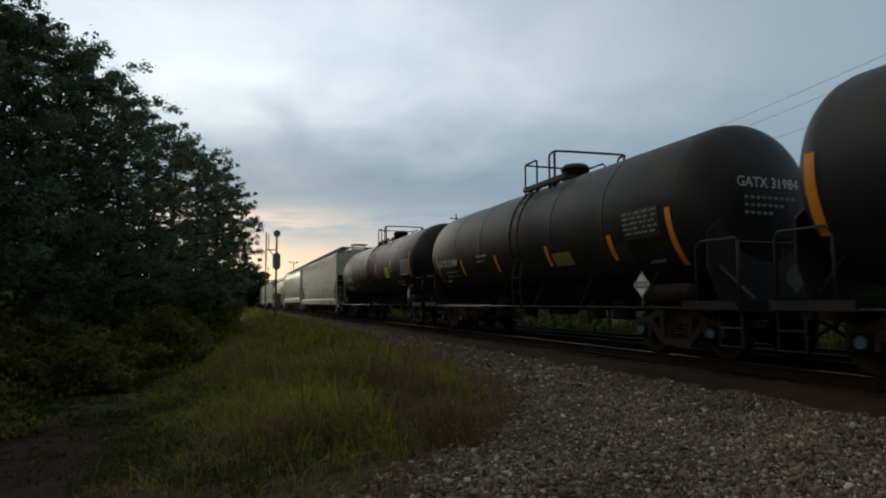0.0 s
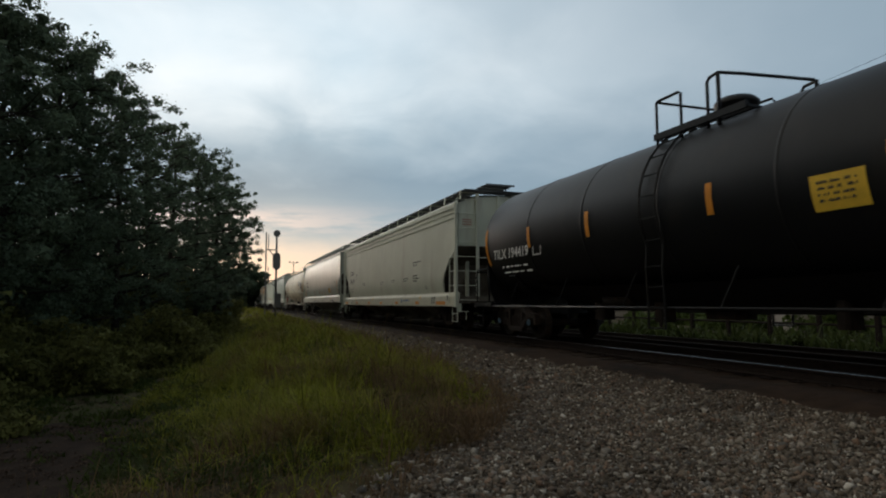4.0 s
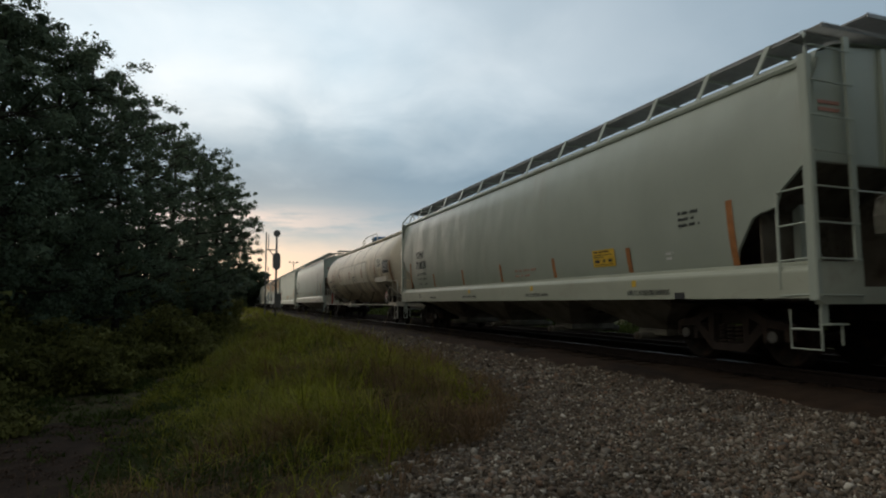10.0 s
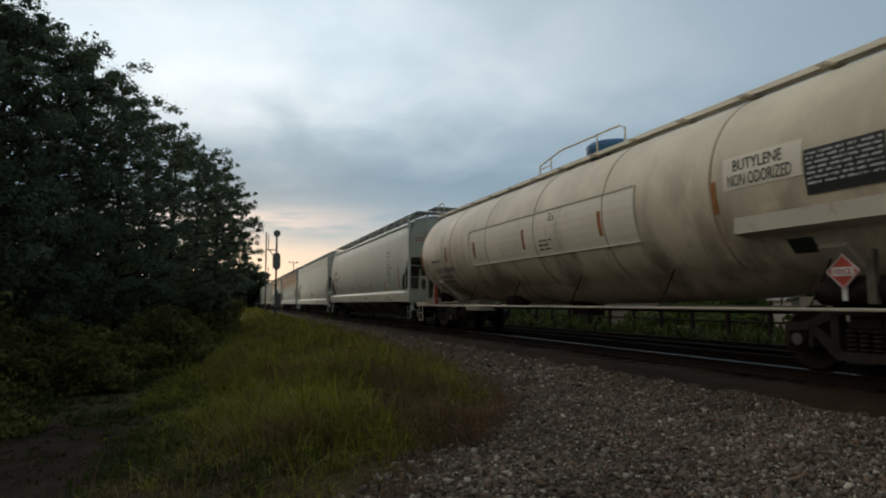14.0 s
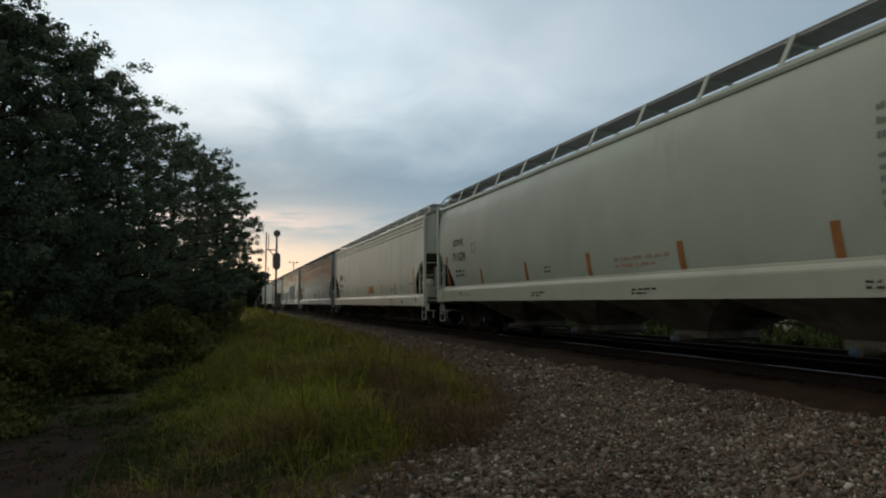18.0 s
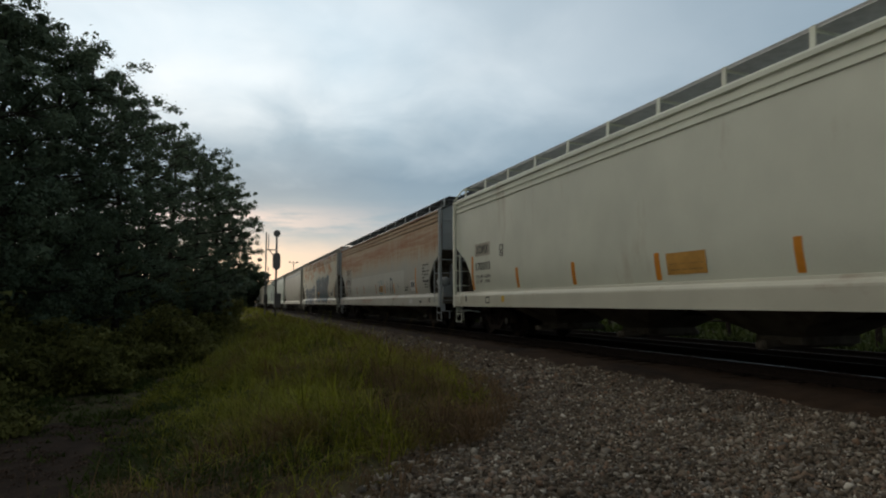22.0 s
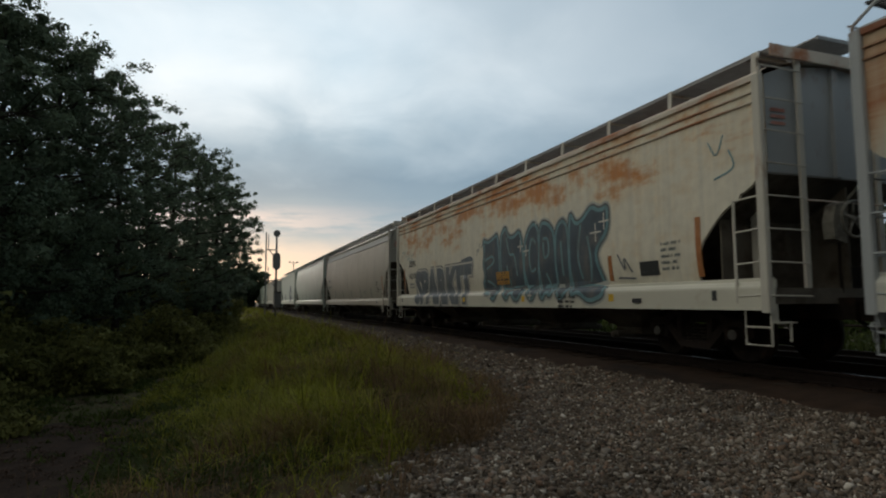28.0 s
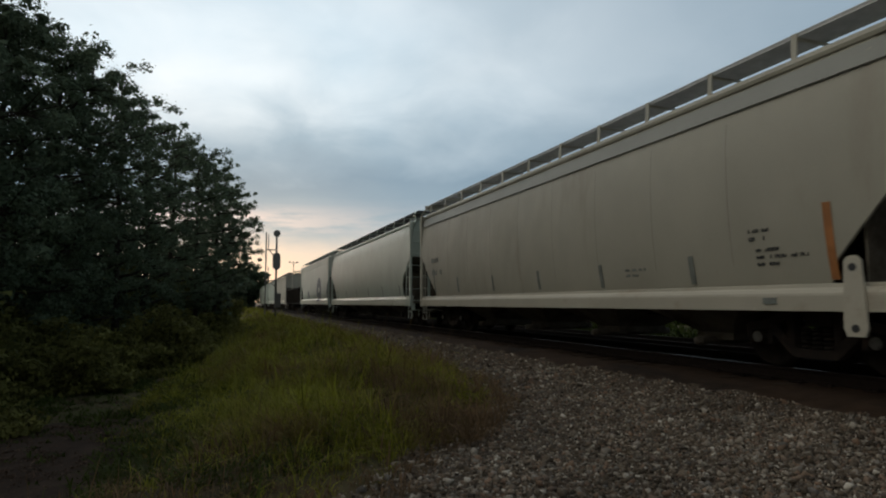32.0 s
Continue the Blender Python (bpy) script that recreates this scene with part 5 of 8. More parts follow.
# ---- trees ----
def leaves(rng, centres, spread, count, size, flat=0.7):
    """Small pointed leaves on the outside of clumps, turned outwards and up."""
    k = rng.integers(0, len(centres), count)
    d = rng.normal(0, 1, (count, 3))
    d /= np.linalg.norm(d, axis=1)[:, None]
    r = (0.35 + 0.65 * rng.random(count) ** 0.5) * (1 + 0.16 * rng.normal(0, 1, count))
    r = np.where(rng.random(count) < 0.22, r * rng.uniform(1.0, 1.8, count), r)     # loose twigs
    p = centres[k] + d * (r * spread[k])[:, None] * np.array([1, 1, flat])
    n = d + np.array([0, 0, 0.45]) + rng.normal(0, 0.5, (count, 3))
    s = size * rng.lognormal(0, 0.35, count)
    u = np.cross(n, rng.normal(0, 1, (count, 3)))
    u /= np.linalg.norm(u, axis=1)[:, None] + 1e-9
    w = np.cross(n, u)
    w /= np.linalg.norm(w, axis=1)[:, None] + 1e-9
    u, w = u * s[:, None] * 1.15, w * s[:, None] * 0.7
    V = np.stack([p - u * 0.8 - w, p - u * 0.8 + w, p + u * 1.2], 1).reshape(-1, 3)
    return V, np.arange(count * 3).reshape(-1, 3)


def tree(x, y, height, reach, seed, label, mat=LEAF, count=9000, size=0.16, low=0.25, group="trees beside the line", lean=(0, 0), limbs=34):
    rng = np.random.default_rng(seed)
    rnd = random.Random(seed)
    z0 = ground_z(x, y) - 0.1
    t = thing("tree", label, "tree", group)
    t.location = (x, y, z0)
    b = Mesh()
    b.smooth = True
    r0 = 0.014 * height
    spine = [Vector((lean[0] * u * u * height + 0.25 * rnd.uniform(-1, 1) * u, lean[1] * u * u * height + 0.25 * rnd.uniform(-1, 1) * u, height * 0.9 * u)) for u in (0, 0.15, 0.3, 0.5, 0.7, 0.85, 1.0)]
    b.tube(spine, r0, 7, r2=0.03)
    tips, spread = [], []
    for i in range(limbs):
        u = low + (0.98 - low) * (i + 0.5) / limbs
        k = min(5, int(u * 6))
        root = spine[k].lerp(spine[k + 1], 0.5)
        root = Vector((root.x, root.y, u * height * 0.9))
        a = i * 2.4 + rnd.uniform(-0.4, 0.4)
        ln = reach * (math.sin(math.pi * min(1, (u - low * 0.4) / (1.08 - low * 0.4))) ** 0.7) * rnd.uniform(0.6, 1.15)
        rise = rnd.uniform(0.05, 0.45) * ln
        pts = [root + Vector((math.cos(a) * ln * q, math.sin(a) * ln * q, rise * q ** 1.4)) for q in (0, 0.35, 0.7, 1.0)]
        b.tube(pts, r0 * 0.40 * (1.15 - u), 4, r2=0.014)
        for q in (0.4, 0.6, 0.8, 1.02):
            for _ in range(2):
                c = root + Vector((math.cos(a) * ln * q, math.sin(a) * ln * q, rise * q ** 1.4)) + Vector((rnd.gauss(0, 0.13), rnd.gauss(0, 0.13), rnd.gauss(0, 0.10))) * reach
                tips.append(c)
                spread.append(reach * rnd.uniform(0.055, 0.13))
                b.tube([pts[2], c], 0.018, 3, r2=0.006)
    part("trunk", b, BARK, t, "tapered trunk with limbs")
    V, F = leaves(rng, np.array(tips), np.array(spread), count, size)
    part("crown", raw("crown", V, F, mat), None, t, "dark leafy crown in clumps with gaps")
    return t


def bush(x, y, height, reach, seed, label, mat=BUSH, count=2600, size=0.09, group="bushes at the wood's edge"):
    rng = np.random.default_rng(seed)
    rnd = random.Random(seed)
    t = thing("bush", label, "bush", group)
    t.location = (x, y, ground_z(x, y) - 0.05)
    b = Mesh()
    tips, spread = [], []
    for i in range(14):
        a, r = rnd.uniform(0, 6.28), reach * rnd.random() ** 0.6
        c = Vector((math.cos(a) * r, math.sin(a) * r, height * (1 - 0.45 * (r / reach) ** 2) * rnd.uniform(0.45, 1.0)))
        b.tube([(c.x * 0.15, c.y * 0.15, 0), (c.x * 0.6, c.y * 0.6, c.z * 0.55), c], 0.02, 3, r2=0.005)
        for q in (0.2, 0.5, 0.78, 1.0):
            tips.append(Vector((c.x * (0.4 + 0.6 * q), c.y * (0.4 + 0.6 * q), c.z * q)) + Vector((rnd.gauss(0, 0.08), rnd.gauss(0, 0.08), 0)) * reach)
            spread.append(reach * rnd.uniform(0.15, 0.32))
    part("stem", b, BARK, t, "thin branching stem")
    V, F = leaves(rng, np.array(tips), np.array(spread), count, size)
    part("foliage", raw("foliage", V, F, mat), None, t)
    return t


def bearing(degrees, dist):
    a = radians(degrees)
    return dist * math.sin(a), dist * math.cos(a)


def build_wood():
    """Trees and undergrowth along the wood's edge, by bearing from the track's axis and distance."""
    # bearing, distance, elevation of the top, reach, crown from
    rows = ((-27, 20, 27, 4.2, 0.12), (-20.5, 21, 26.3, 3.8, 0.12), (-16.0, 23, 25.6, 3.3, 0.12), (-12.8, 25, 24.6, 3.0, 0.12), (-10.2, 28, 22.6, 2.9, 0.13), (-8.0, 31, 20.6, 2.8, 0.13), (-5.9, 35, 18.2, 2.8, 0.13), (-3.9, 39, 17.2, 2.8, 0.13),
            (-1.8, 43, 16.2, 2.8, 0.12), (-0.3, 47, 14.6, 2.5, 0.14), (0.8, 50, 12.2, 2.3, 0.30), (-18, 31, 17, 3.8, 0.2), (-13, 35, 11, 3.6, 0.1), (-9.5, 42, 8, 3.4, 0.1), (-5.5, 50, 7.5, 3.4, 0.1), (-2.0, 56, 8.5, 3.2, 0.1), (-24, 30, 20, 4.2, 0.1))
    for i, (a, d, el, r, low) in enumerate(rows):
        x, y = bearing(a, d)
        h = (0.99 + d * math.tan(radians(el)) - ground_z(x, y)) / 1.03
        tree(x, y, h, r, 100 + i, "tall broad-leaved tree at the wood's edge, dark against the sky", LEAF_HAZE if 9 <= i <= 10 else LEAF, (40000 if i < 3 else 24000 if i < 5 else 15000) if i < 11 else 5000, 0.034 + 0.00062 * d + (0.05 if i > 10 else 0), low, limbs=44)
    rnd = random.Random(5)
    # unseen trees carry the wood on, beside and behind, to shade the bank
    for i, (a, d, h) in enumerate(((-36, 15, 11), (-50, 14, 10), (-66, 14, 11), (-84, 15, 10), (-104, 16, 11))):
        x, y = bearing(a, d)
        tree(x, y, h, 3.6, 140 + i, "unseen broad-leaved tree carrying on the wood, shading the bank", LEAF, 5000, 0.16, 0.1)
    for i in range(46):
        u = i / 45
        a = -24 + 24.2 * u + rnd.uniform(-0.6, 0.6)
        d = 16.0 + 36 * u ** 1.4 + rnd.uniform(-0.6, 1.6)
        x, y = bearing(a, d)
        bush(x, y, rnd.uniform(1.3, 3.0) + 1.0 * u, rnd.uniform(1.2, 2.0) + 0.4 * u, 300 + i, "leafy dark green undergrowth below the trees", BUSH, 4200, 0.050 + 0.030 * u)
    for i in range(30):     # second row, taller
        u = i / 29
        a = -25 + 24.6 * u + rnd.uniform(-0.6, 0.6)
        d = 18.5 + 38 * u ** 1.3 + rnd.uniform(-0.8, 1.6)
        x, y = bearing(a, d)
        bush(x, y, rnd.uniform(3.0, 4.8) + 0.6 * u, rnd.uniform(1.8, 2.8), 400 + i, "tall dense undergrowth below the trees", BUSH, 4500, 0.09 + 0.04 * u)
    # foot of the wood: olive scrub that leans out over the ditch
    foot = ((-9.5, 12.5), (-6.2, 15.5), (-4.3, 17.5), (-2.9, 18.6), (-2.1, 21.0), (-1.0, 24.0), (-0.3, 33.0), (1.0, 44.0), (1.7, 54.0))
    for i in range(44):
        u = i / 43 * (len(foot) - 1.001)
        k, w = int(u), u - int(u)
        x = foot[k][0] + (foot[k + 1][0] - foot[k][0]) * w - rnd.uniform(0.3, 1.9)
        y = foot[k][1] + (foot[k + 1][1] - foot[k][1]) * w + rnd.uniform(-0.5, 1.2)
        tall = rnd.uniform(0.9, 2.3)
        bush(x, y, tall, rnd.uniform(0.8, 1.4), 1000 + i, "olive scrub leaning over the ditch", BUSH, 3800, 0.030 + 0.0009 * y, "scrub at the foot of the wood")
    for i in range(34):     # low plants on the slope and along its foot
        u = i / 33
        x, y = -6.4 + 2.2 * rnd.random() + 6.6 * u ** 1.3, 8.6 + 26 * u + rnd.uniform(-1, 1)
        bush(x, y, rnd.uniform(0.35, 0.85), rnd.uniform(0.6, 1.0), 460 + i, "low leafy weeds on the slope", BUSH, 1500, 0.035 + 0.02 * u, "low plants on the slope")


build_wood()


# ---- signal ----
def build_signal(x, y):
    sg = thing("railway_signal", "grey mast signal with two oval heads beside the track", "railway signal")
    z0 = ground_z(x, y)
    sg.location = (x, y, z0)
    top = 7.45
    b = Mesh()
    b.box(-0.35, 0.35, -0.35, 0.35, -0.15, 0.12)
    part("footing", b, GRAVEL, sg, "concrete footing")
    b = Mesh()
    b.smooth = True
    b.tube([(0, 0, 0.1), (0, 0, top)], 0.085, 12)
    part("mast", b, GALV, sg)
    for z, h in ((7.25, 0.30), (4.85, 0.74)):
        b = Mesh()
        w = 0.33 if h > 0.5 else 0.29
        ring = []
        for k in range(24):
            a = 2 * math.pi * k / 24
            ring.append((w * math.cos(a), 0, (h - w) * (1 if math.sin(a) > 0 else -1) * (1 if abs(math.sin(a)) > 0.01 else 0) + w * math.sin(a)))
        b.prism(ring, (0, -0.16, z), (0, -0.19, z))
        part("background_plate", b, GALV, sg, "grey oval backing plate")
        b = Mesh()
        b.smooth = True
        for q in ((0,) if h < 0.5 else (-0.36, 0, 0.36)):
            b.lathe([(-0.18, 0.13), (0.06, 0.15), (0.28, 0.12)], "y", 14, (0, 0, z + q))
        part("signal_head", b, GALV, sg)
    b = Mesh()
    for pts, r in (([(-0.86, 0.1, 0.3), (-0.86, 0.1, 7.35)], 0.055), ([(-0.66, 0.1, 5.9), (-0.66, 0.1, 7.2)], 0.035), ([(-0.9, 0.1, 5.85), (0, 0.1, 5.85)], 0.05), ([(-0.66, 0.1, 5.85), (-0.05, 0.1, 5.2)], 0.04),
                   ([(-0.9, 0.1, 3.2), (0, 0.1, 3.2)], 0.05), ([(-0.66, 0.1, 3.2), (-0.66, 0.1, 4.4)], 0.035), ([(-0.66, 0.1, 3.2), (-0.05, 0.1, 2.7)], 0.04)):
        b.tube(pts, r, 6)
    for k in range(22):
        z = 0.6 + 0.3 * k
        b.tube([(-0.86, 0.1, z), (-0.76, 0.1, z)], 0.014, 4)
    part("ladder_frame", b, GALV, sg, "thin service ladder and platform brackets")
    b = Mesh()
    b.block(-0.1, 0.42, -0.25, 0.25, 0.9, 2.1, 0.03)
    part("relay_case", b, GALV, sg, "grey relay box on the mast")


build_signal(4.6, 54.0)


# ---- the far side ----
def build_far_side():
    rnd = random.Random(8)
    fence = thing("pipe_fence", "dark metal pipe fence along the far side of the yard", "fence")
    b = Mesh()
    y0, y1 = -5.0, 70.0

    def fx(y):
        return centre(y) + 11.5
    for zz in (0.15, 0.62):
        b2 = Mesh()
        b2.tube([(fx(y0), y0, zz), (fx((y0 + y1) / 2), (y0 + y1) / 2, zz), (fx(y1), y1, zz)], 0.05, 6)
        part("rail", b2, RUST, fence)
    y = y0
    while y < y1:
        b2 = Mesh()
        b2.block(fx(y) - 0.08, fx(y) + 0.08, y - 0.08, y + 0.08, -0.75, 0.72, 0.02)
        part("post", b2, RUST, fence)
        y += 2.1
    for i in range(44):
        y = -4 + i * 2.3 + rnd.uniform(-0.6, 0.6)
        x = centre(y) + rnd.uniform(14, 24)
        bush(x, y, rnd.uniform(0.8, 1.7), rnd.uniform(1.2, 1.9), 600 + i, "light green bush behind the fence", BUSH_SUN, 1200, 0.13, "bushes behind the siding")
    for i in range(40):
        y = -14 + i * 2.6 + rnd.uniform(-0.6, 0.6)
        x = centre(y) + rnd.uniform(25, 31)
        bush(x, y, rnd.uniform(2.2, 3.4), rnd.uniform(1.6, 2.3), 660 + i, "tall light green hedge bush behind the yard", BUSH_SUN, 1300, 0.17, "bushes behind the siding")
    for i in range(30):     # hedge going on into the distance
        y = 92 + i * 8.5 + rnd.uniform(-2, 2)
        x = centre(y) + rnd.uniform(13, 24)
        bush(x, y, rnd.uniform(2.8, 4.4), rnd.uniform(4.0, 5.5), 900 + i, "far dull green hedge bush along the yard", BUSH_SUN, 900, 0.45, "far hedge along the line")
    for i in range(24):     # wood behind the yard
        y = -40 + i * 8 + rnd.uniform(-2, 2)
        x = centre(y) + rnd.uniform(44, 56)
        tree(x, y, rnd.uniform(8.5, 12.5), 4.6, 700 + i, "broad-leaved tree behind the yard", LEAF, 3600, 0.30, 0.08, "trees behind the siding")
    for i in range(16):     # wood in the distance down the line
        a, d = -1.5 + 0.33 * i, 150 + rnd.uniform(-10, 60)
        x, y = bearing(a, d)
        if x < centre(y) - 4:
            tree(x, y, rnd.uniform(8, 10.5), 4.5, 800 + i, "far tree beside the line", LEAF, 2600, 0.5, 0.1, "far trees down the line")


build_far_side()


def utility_pole(x, y, height, name, label, arm=2.2, lamp=False):
    p = thing(name, label, "pole")
    p.location = (x, y, ground_z(x, y))
    b = Mesh()
    b.smooth = True
    b.tube([(0, 0, -0.1), (0, 0, height)], 0.16, 8, r2=0.11)
    part("shaft", b, BARK, p)
    b = Mesh()
    b.box(-arm / 2, arm / 2, -0.06, 0.06, height - 0.75, height - 0.60)
    part("cross_arm", b, BARK, p)
    if lamp:
        for s in (-1, 1):
            b = Mesh()
            b.block(s * arm / 2 - 0.35, s * arm / 2 + 0.35, -0.25, 0.25, height - 0.62, height - 0.25, 0.05)
            part("floodlight", b, GALV, p)


utility_pole(35.2, 89.3, 15.6, "utility_pole", "wooden utility pole with a cross arm", 2.2)
utility_pole(35.0, 12.0, 16.6, "utility_pole", "wooden utility pole with a cross arm near the yard", 2.2)


def build_wires():
    """Sagging wires between the two poles."""
    for k, (dx, z0, z1, sag) in enumerate(((-1.0, 14.4, 15.3, 1.6), (1.0, 14.4, 15.3, 1.6), (0.0, 12.6, 12.9, 1.2))):
        w = thing("overhead_wire", "thin dark sagging overhead wire between poles", "wire", "overhead wires")
        b = Mesh()
        pts = []
        for i in range(25):
            u = i / 24
            pts.append((35.2 + dx - 0.2 * u, 89.3 - 77.3 * u, z0 + (z1 - z0) * u - 4 * sag * u * (1 - u)))
        b.tube(pts, 0.011, 4)
        part("cable", b, INK, w)


build_wires()


def build_shed(x, y, turn, wide, deep, high, name, label):
    t = thing(name, label, "shed")
    t.matrix_basis = pose(x, y, ground_z(x, y), 0, 0, turn)
    b = Mesh()
    b.box(-wide / 2, wide / 2, -deep / 2, deep / 2, -0.1, high)
    part("wall", b, SHED_WALL, t, "weathered beige board wall")
    b = Mesh()
    b.prism([(-wide / 2 - 0.3, 0, high), (0, 0, high + wide * 0.2), (wide / 2 + 0.3, 0, high), (wide / 2 + 0.3, 0, high + 0.1), (0, 0, high + wide * 0.2 + 0.12), (-wide / 2 - 0.3, 0, high + 0.1)], (0, -deep / 2 - 0.3, 0), (0, deep / 2 + 0.3, 0))
    part("roof", b, SHED_ROOF, t, "pale sheet metal roof")
    b = Mesh()
    b.box(-0.45, 0.45, -deep / 2 - 0.02, -deep / 2, 0, 2.0)
    part("door", b, GALV, t)
    return t


SHED_WALL = material("weathered_beige_boards", (0.19, 0.165, 0.14), 0.7, vary=0.2)
SHED_ROOF = material("pale_sheet_metal", (0.13, 0.12, 0.115), 0.5, vary=0.2)
build_shed(33.0, 25.5, -40, 4.5, 6.0, 1.7, "shed", "small beige shed with a pale roof behind bushes")
build_shed(38.0, 50.0, -30, 7.0, 9.0, 1.6, "shed", "long low beige shed with a pale roof")
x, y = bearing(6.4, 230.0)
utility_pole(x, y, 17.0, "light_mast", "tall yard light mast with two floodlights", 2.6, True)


def build_tower():
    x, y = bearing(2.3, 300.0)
    t = thing("lattice_tower", "slim red and white lattice radio tower far away", "tower")
    t.location = (x, y, -0.5)
    b = Mesh()
    for k in range(3):
        a = 2 * math.pi * k / 3
        b.tube([(0.9 * math.cos(a), 0.9 * math.sin(a), 0), (0.5 * math.cos(a), 0.5 * math.sin(a), 36)], 0.10, 4)
    part("leg_frame", b, GALV, t)
    b = Mesh()
    for i in range(24):
        z = i * 1.5
        for k in range(3):
            a, c = 2 * math.pi * k / 3, 2 * math.pi * (k + 1) / 3
            r, r2 = 0.9 - 0.4 * z / 36, 0.9 - 0.4 * (z + 1.5) / 36
            b.tube([(r * math.cos(a), r * math.sin(a), z), (r2 * math.cos(c), r2 * math.sin(c), z + 1.5)], 0.05, 3)
    part("lattice", b, GALV, t)


build_tower()


# ---- the train, from its head to its tail ----
def paint_of(name, colour, rough=0.5, **k):
    return material(name, colour, rough, vary=k.pop("vary", 0.10), scale=k.pop("scale", 0.9), bump=k.pop("bump", 0.03), **k)


def rust_paint(name, base, mid_tone, rust, z_rust, z_top, patches=False):
    """Old paint that rusts from the roof edge down: long horizontal bands with drips, or torn patches."""
    m = bpy.data.materials.new(name)
    m.use_nodes = True
    nt = m.node_tree
    N, Lk = nt.nodes.new, nt.links.new
    b = nt.nodes["Principled BSDF"]
    b.inputs["Roughness"].default_value = 0.65
    co, sp = N("ShaderNodeTexCoord"), N("ShaderNodeSeparateXYZ")
    Lk(co.outputs["Object"], sp.inputs[0])

    def noise_of(scale, detail=6, rough=0.6):
        mp, n = N("ShaderNodeMapping"), N("ShaderNodeTexNoise")
        mp.inputs["Scale"].default_value = scale
        n.inputs["Scale"].default_value, n.inputs["Detail"].default_value, n.inputs["Roughness"].default_value = 1.0, detail, rough
        Lk(co.outputs["Object"], mp.inputs[0])
        Lk(mp.outputs[0], n.inputs["Vector"])
        return n.outputs["Fac"]

    def ranged(v, a, c, lo=0.0, hi=1.0):
        r = N("ShaderNodeMapRange")
        for i, q in ((1, a), (2, c), (3, lo), (4, hi)):
            r.inputs[i].default_value = q
        Lk(v, r.inputs[0])
        return r.outputs[0]

    def op(kind, a, c):
        q = N("ShaderNodeMath")
        q.operation = kind
        for i, v in enumerate((a, c)):
            if isinstance(v, (int, float)):
                q.inputs[i].default_value = v
            else:
                Lk(v, q.inputs[i])
        return q.outputs[0]

    def mix(f, a, c):
        q = N("ShaderNodeMix")
        q.data_type = "RGBA"
        Lk(f, q.inputs[0])
        for i, v in ((6, a), (7, c)):
            if isinstance(v, tuple):
                q.inputs[i].default_value = (*v, 1)
            else:
                Lk(v, q.inputs[i])
        return q.outputs[2]

    z = sp.outputs["Z"]
    drip, fine = noise_of((2, 3.5, 0.18)), noise_of((6, 6, 6))
    if patches:
        blotch = op("ADD", op("MULTIPLY", noise_of((1, 0.60, 1.55), 9, 0.62), 0.84), op("MULTIPLY", drip, 0.16))
        high = ranged(z, z_rust, z_top, -0.16, 0.08)
        f = ranged(op("ADD", op("ADD", blotch, high), op("MULTIPLY", op("SUBTRACT", fine, 0.5), 0.10)), 0.535, 0.65)
        soft = ranged(op("ADD", op("ADD", blotch, high), op("MULTIPLY", op("SUBTRACT", drip, 0.5), 0.22)), 0.44, 0.60, 0.0, 0.6)
        col = mix(soft, base, mid_tone)
        col = mix(f, col, rust)
        col = mix(ranged(noise_of((2, 6, 0.12)), 0.42, 0.68, 0.0, 0.30), col, (0.40, 0.42, 0.38))
        col = mix(ranged(fine, 0.35, 0.7, 0.0, 0.18), col, (0.22, 0.20, 0.16))
    else:
        wavy = op("ADD", z, op("MULTIPLY", op("SUBTRACT", noise_of((0.3, 0.35, 0.3), 3), 0.5), 0.9))
        wavy = op("ADD", wavy, op("MULTIPLY", op("SUBTRACT", drip, 0.5), 0.9))
        tone = ranged(wavy, z_rust - 0.5, z_rust + 0.25)
        streak = noise_of((0.3, 0.30, 6.5), 9, 0.72)
        band = op("MULTIPLY", ranged(op("ADD", wavy, op("MULTIPLY", op("SUBTRACT", noise_of((2, 5, 0.35), 7, 0.65), 0.5), 1.0)), z_rust - 0.15, z_rust + 0.30), ranged(wavy, z_top, z_rust + 0.45, 0.25, 1.0))
        f = op("MULTIPLY", band, ranged(streak, 0.36, 0.62, 0.25, 1.0))
        col = mix(tone, base, mid_tone)
        col = mix(f, col, rust)
        col = mix(ranged(noise_of((2, 2.2, 0.06), 5, 0.6), 0.50, 0.66, 0.0, 0.30), col, (0.56, 0.50, 0.40))
        col = mix(ranged(fine, 0.35, 0.7, 0.0, 0.12), col, (0.20, 0.19, 0.16))
    Lk(col, b.inputs["Base Color"])
    return m


CREAM = paint_of("cream_hopper_paint", (0.53, 0.56, 0.465), 0.45, second=(0.42, 0.40, 0.33), amount=0.25, stretch=(1.5, 0.9, 0.25), dents=0.05)
CREAM_SILL = paint_of("cream_sill_paint", (0.56, 0.56, 0.46), 0.5, second=(0.40, 0.40, 0.32), amount=0.2, stretch=(2, 1.5, 2))
GREEN_GREY = paint_of("pale_grey_green_paint", (0.385, 0.430, 0.375), 0.28, second=(0.37, 0.37, 0.31), amount=0.2, stretch=(1, 0.7, 0.2), dents=0.07)
GREEN_SILL = paint_of("pale_grey_green_sill", (0.43, 0.46, 0.38), 0.35, second=(0.38, 0.36, 0.30), amount=0.15, stretch=(2, 1.5, 2))
PALE = paint_of("pale_grey_paint", (0.44, 0.50, 0.45), 0.42, second=(0.40, 0.40, 0.35), amount=0.2, stretch=(1, 0.7, 0.2), dents=0.04)
PALE_SILL = paint_of("pale_grey_sill", (0.46, 0.49, 0.42), 0.36, second=(0.42, 0.40, 0.34), amount=0.15, stretch=(2, 1.5, 2))
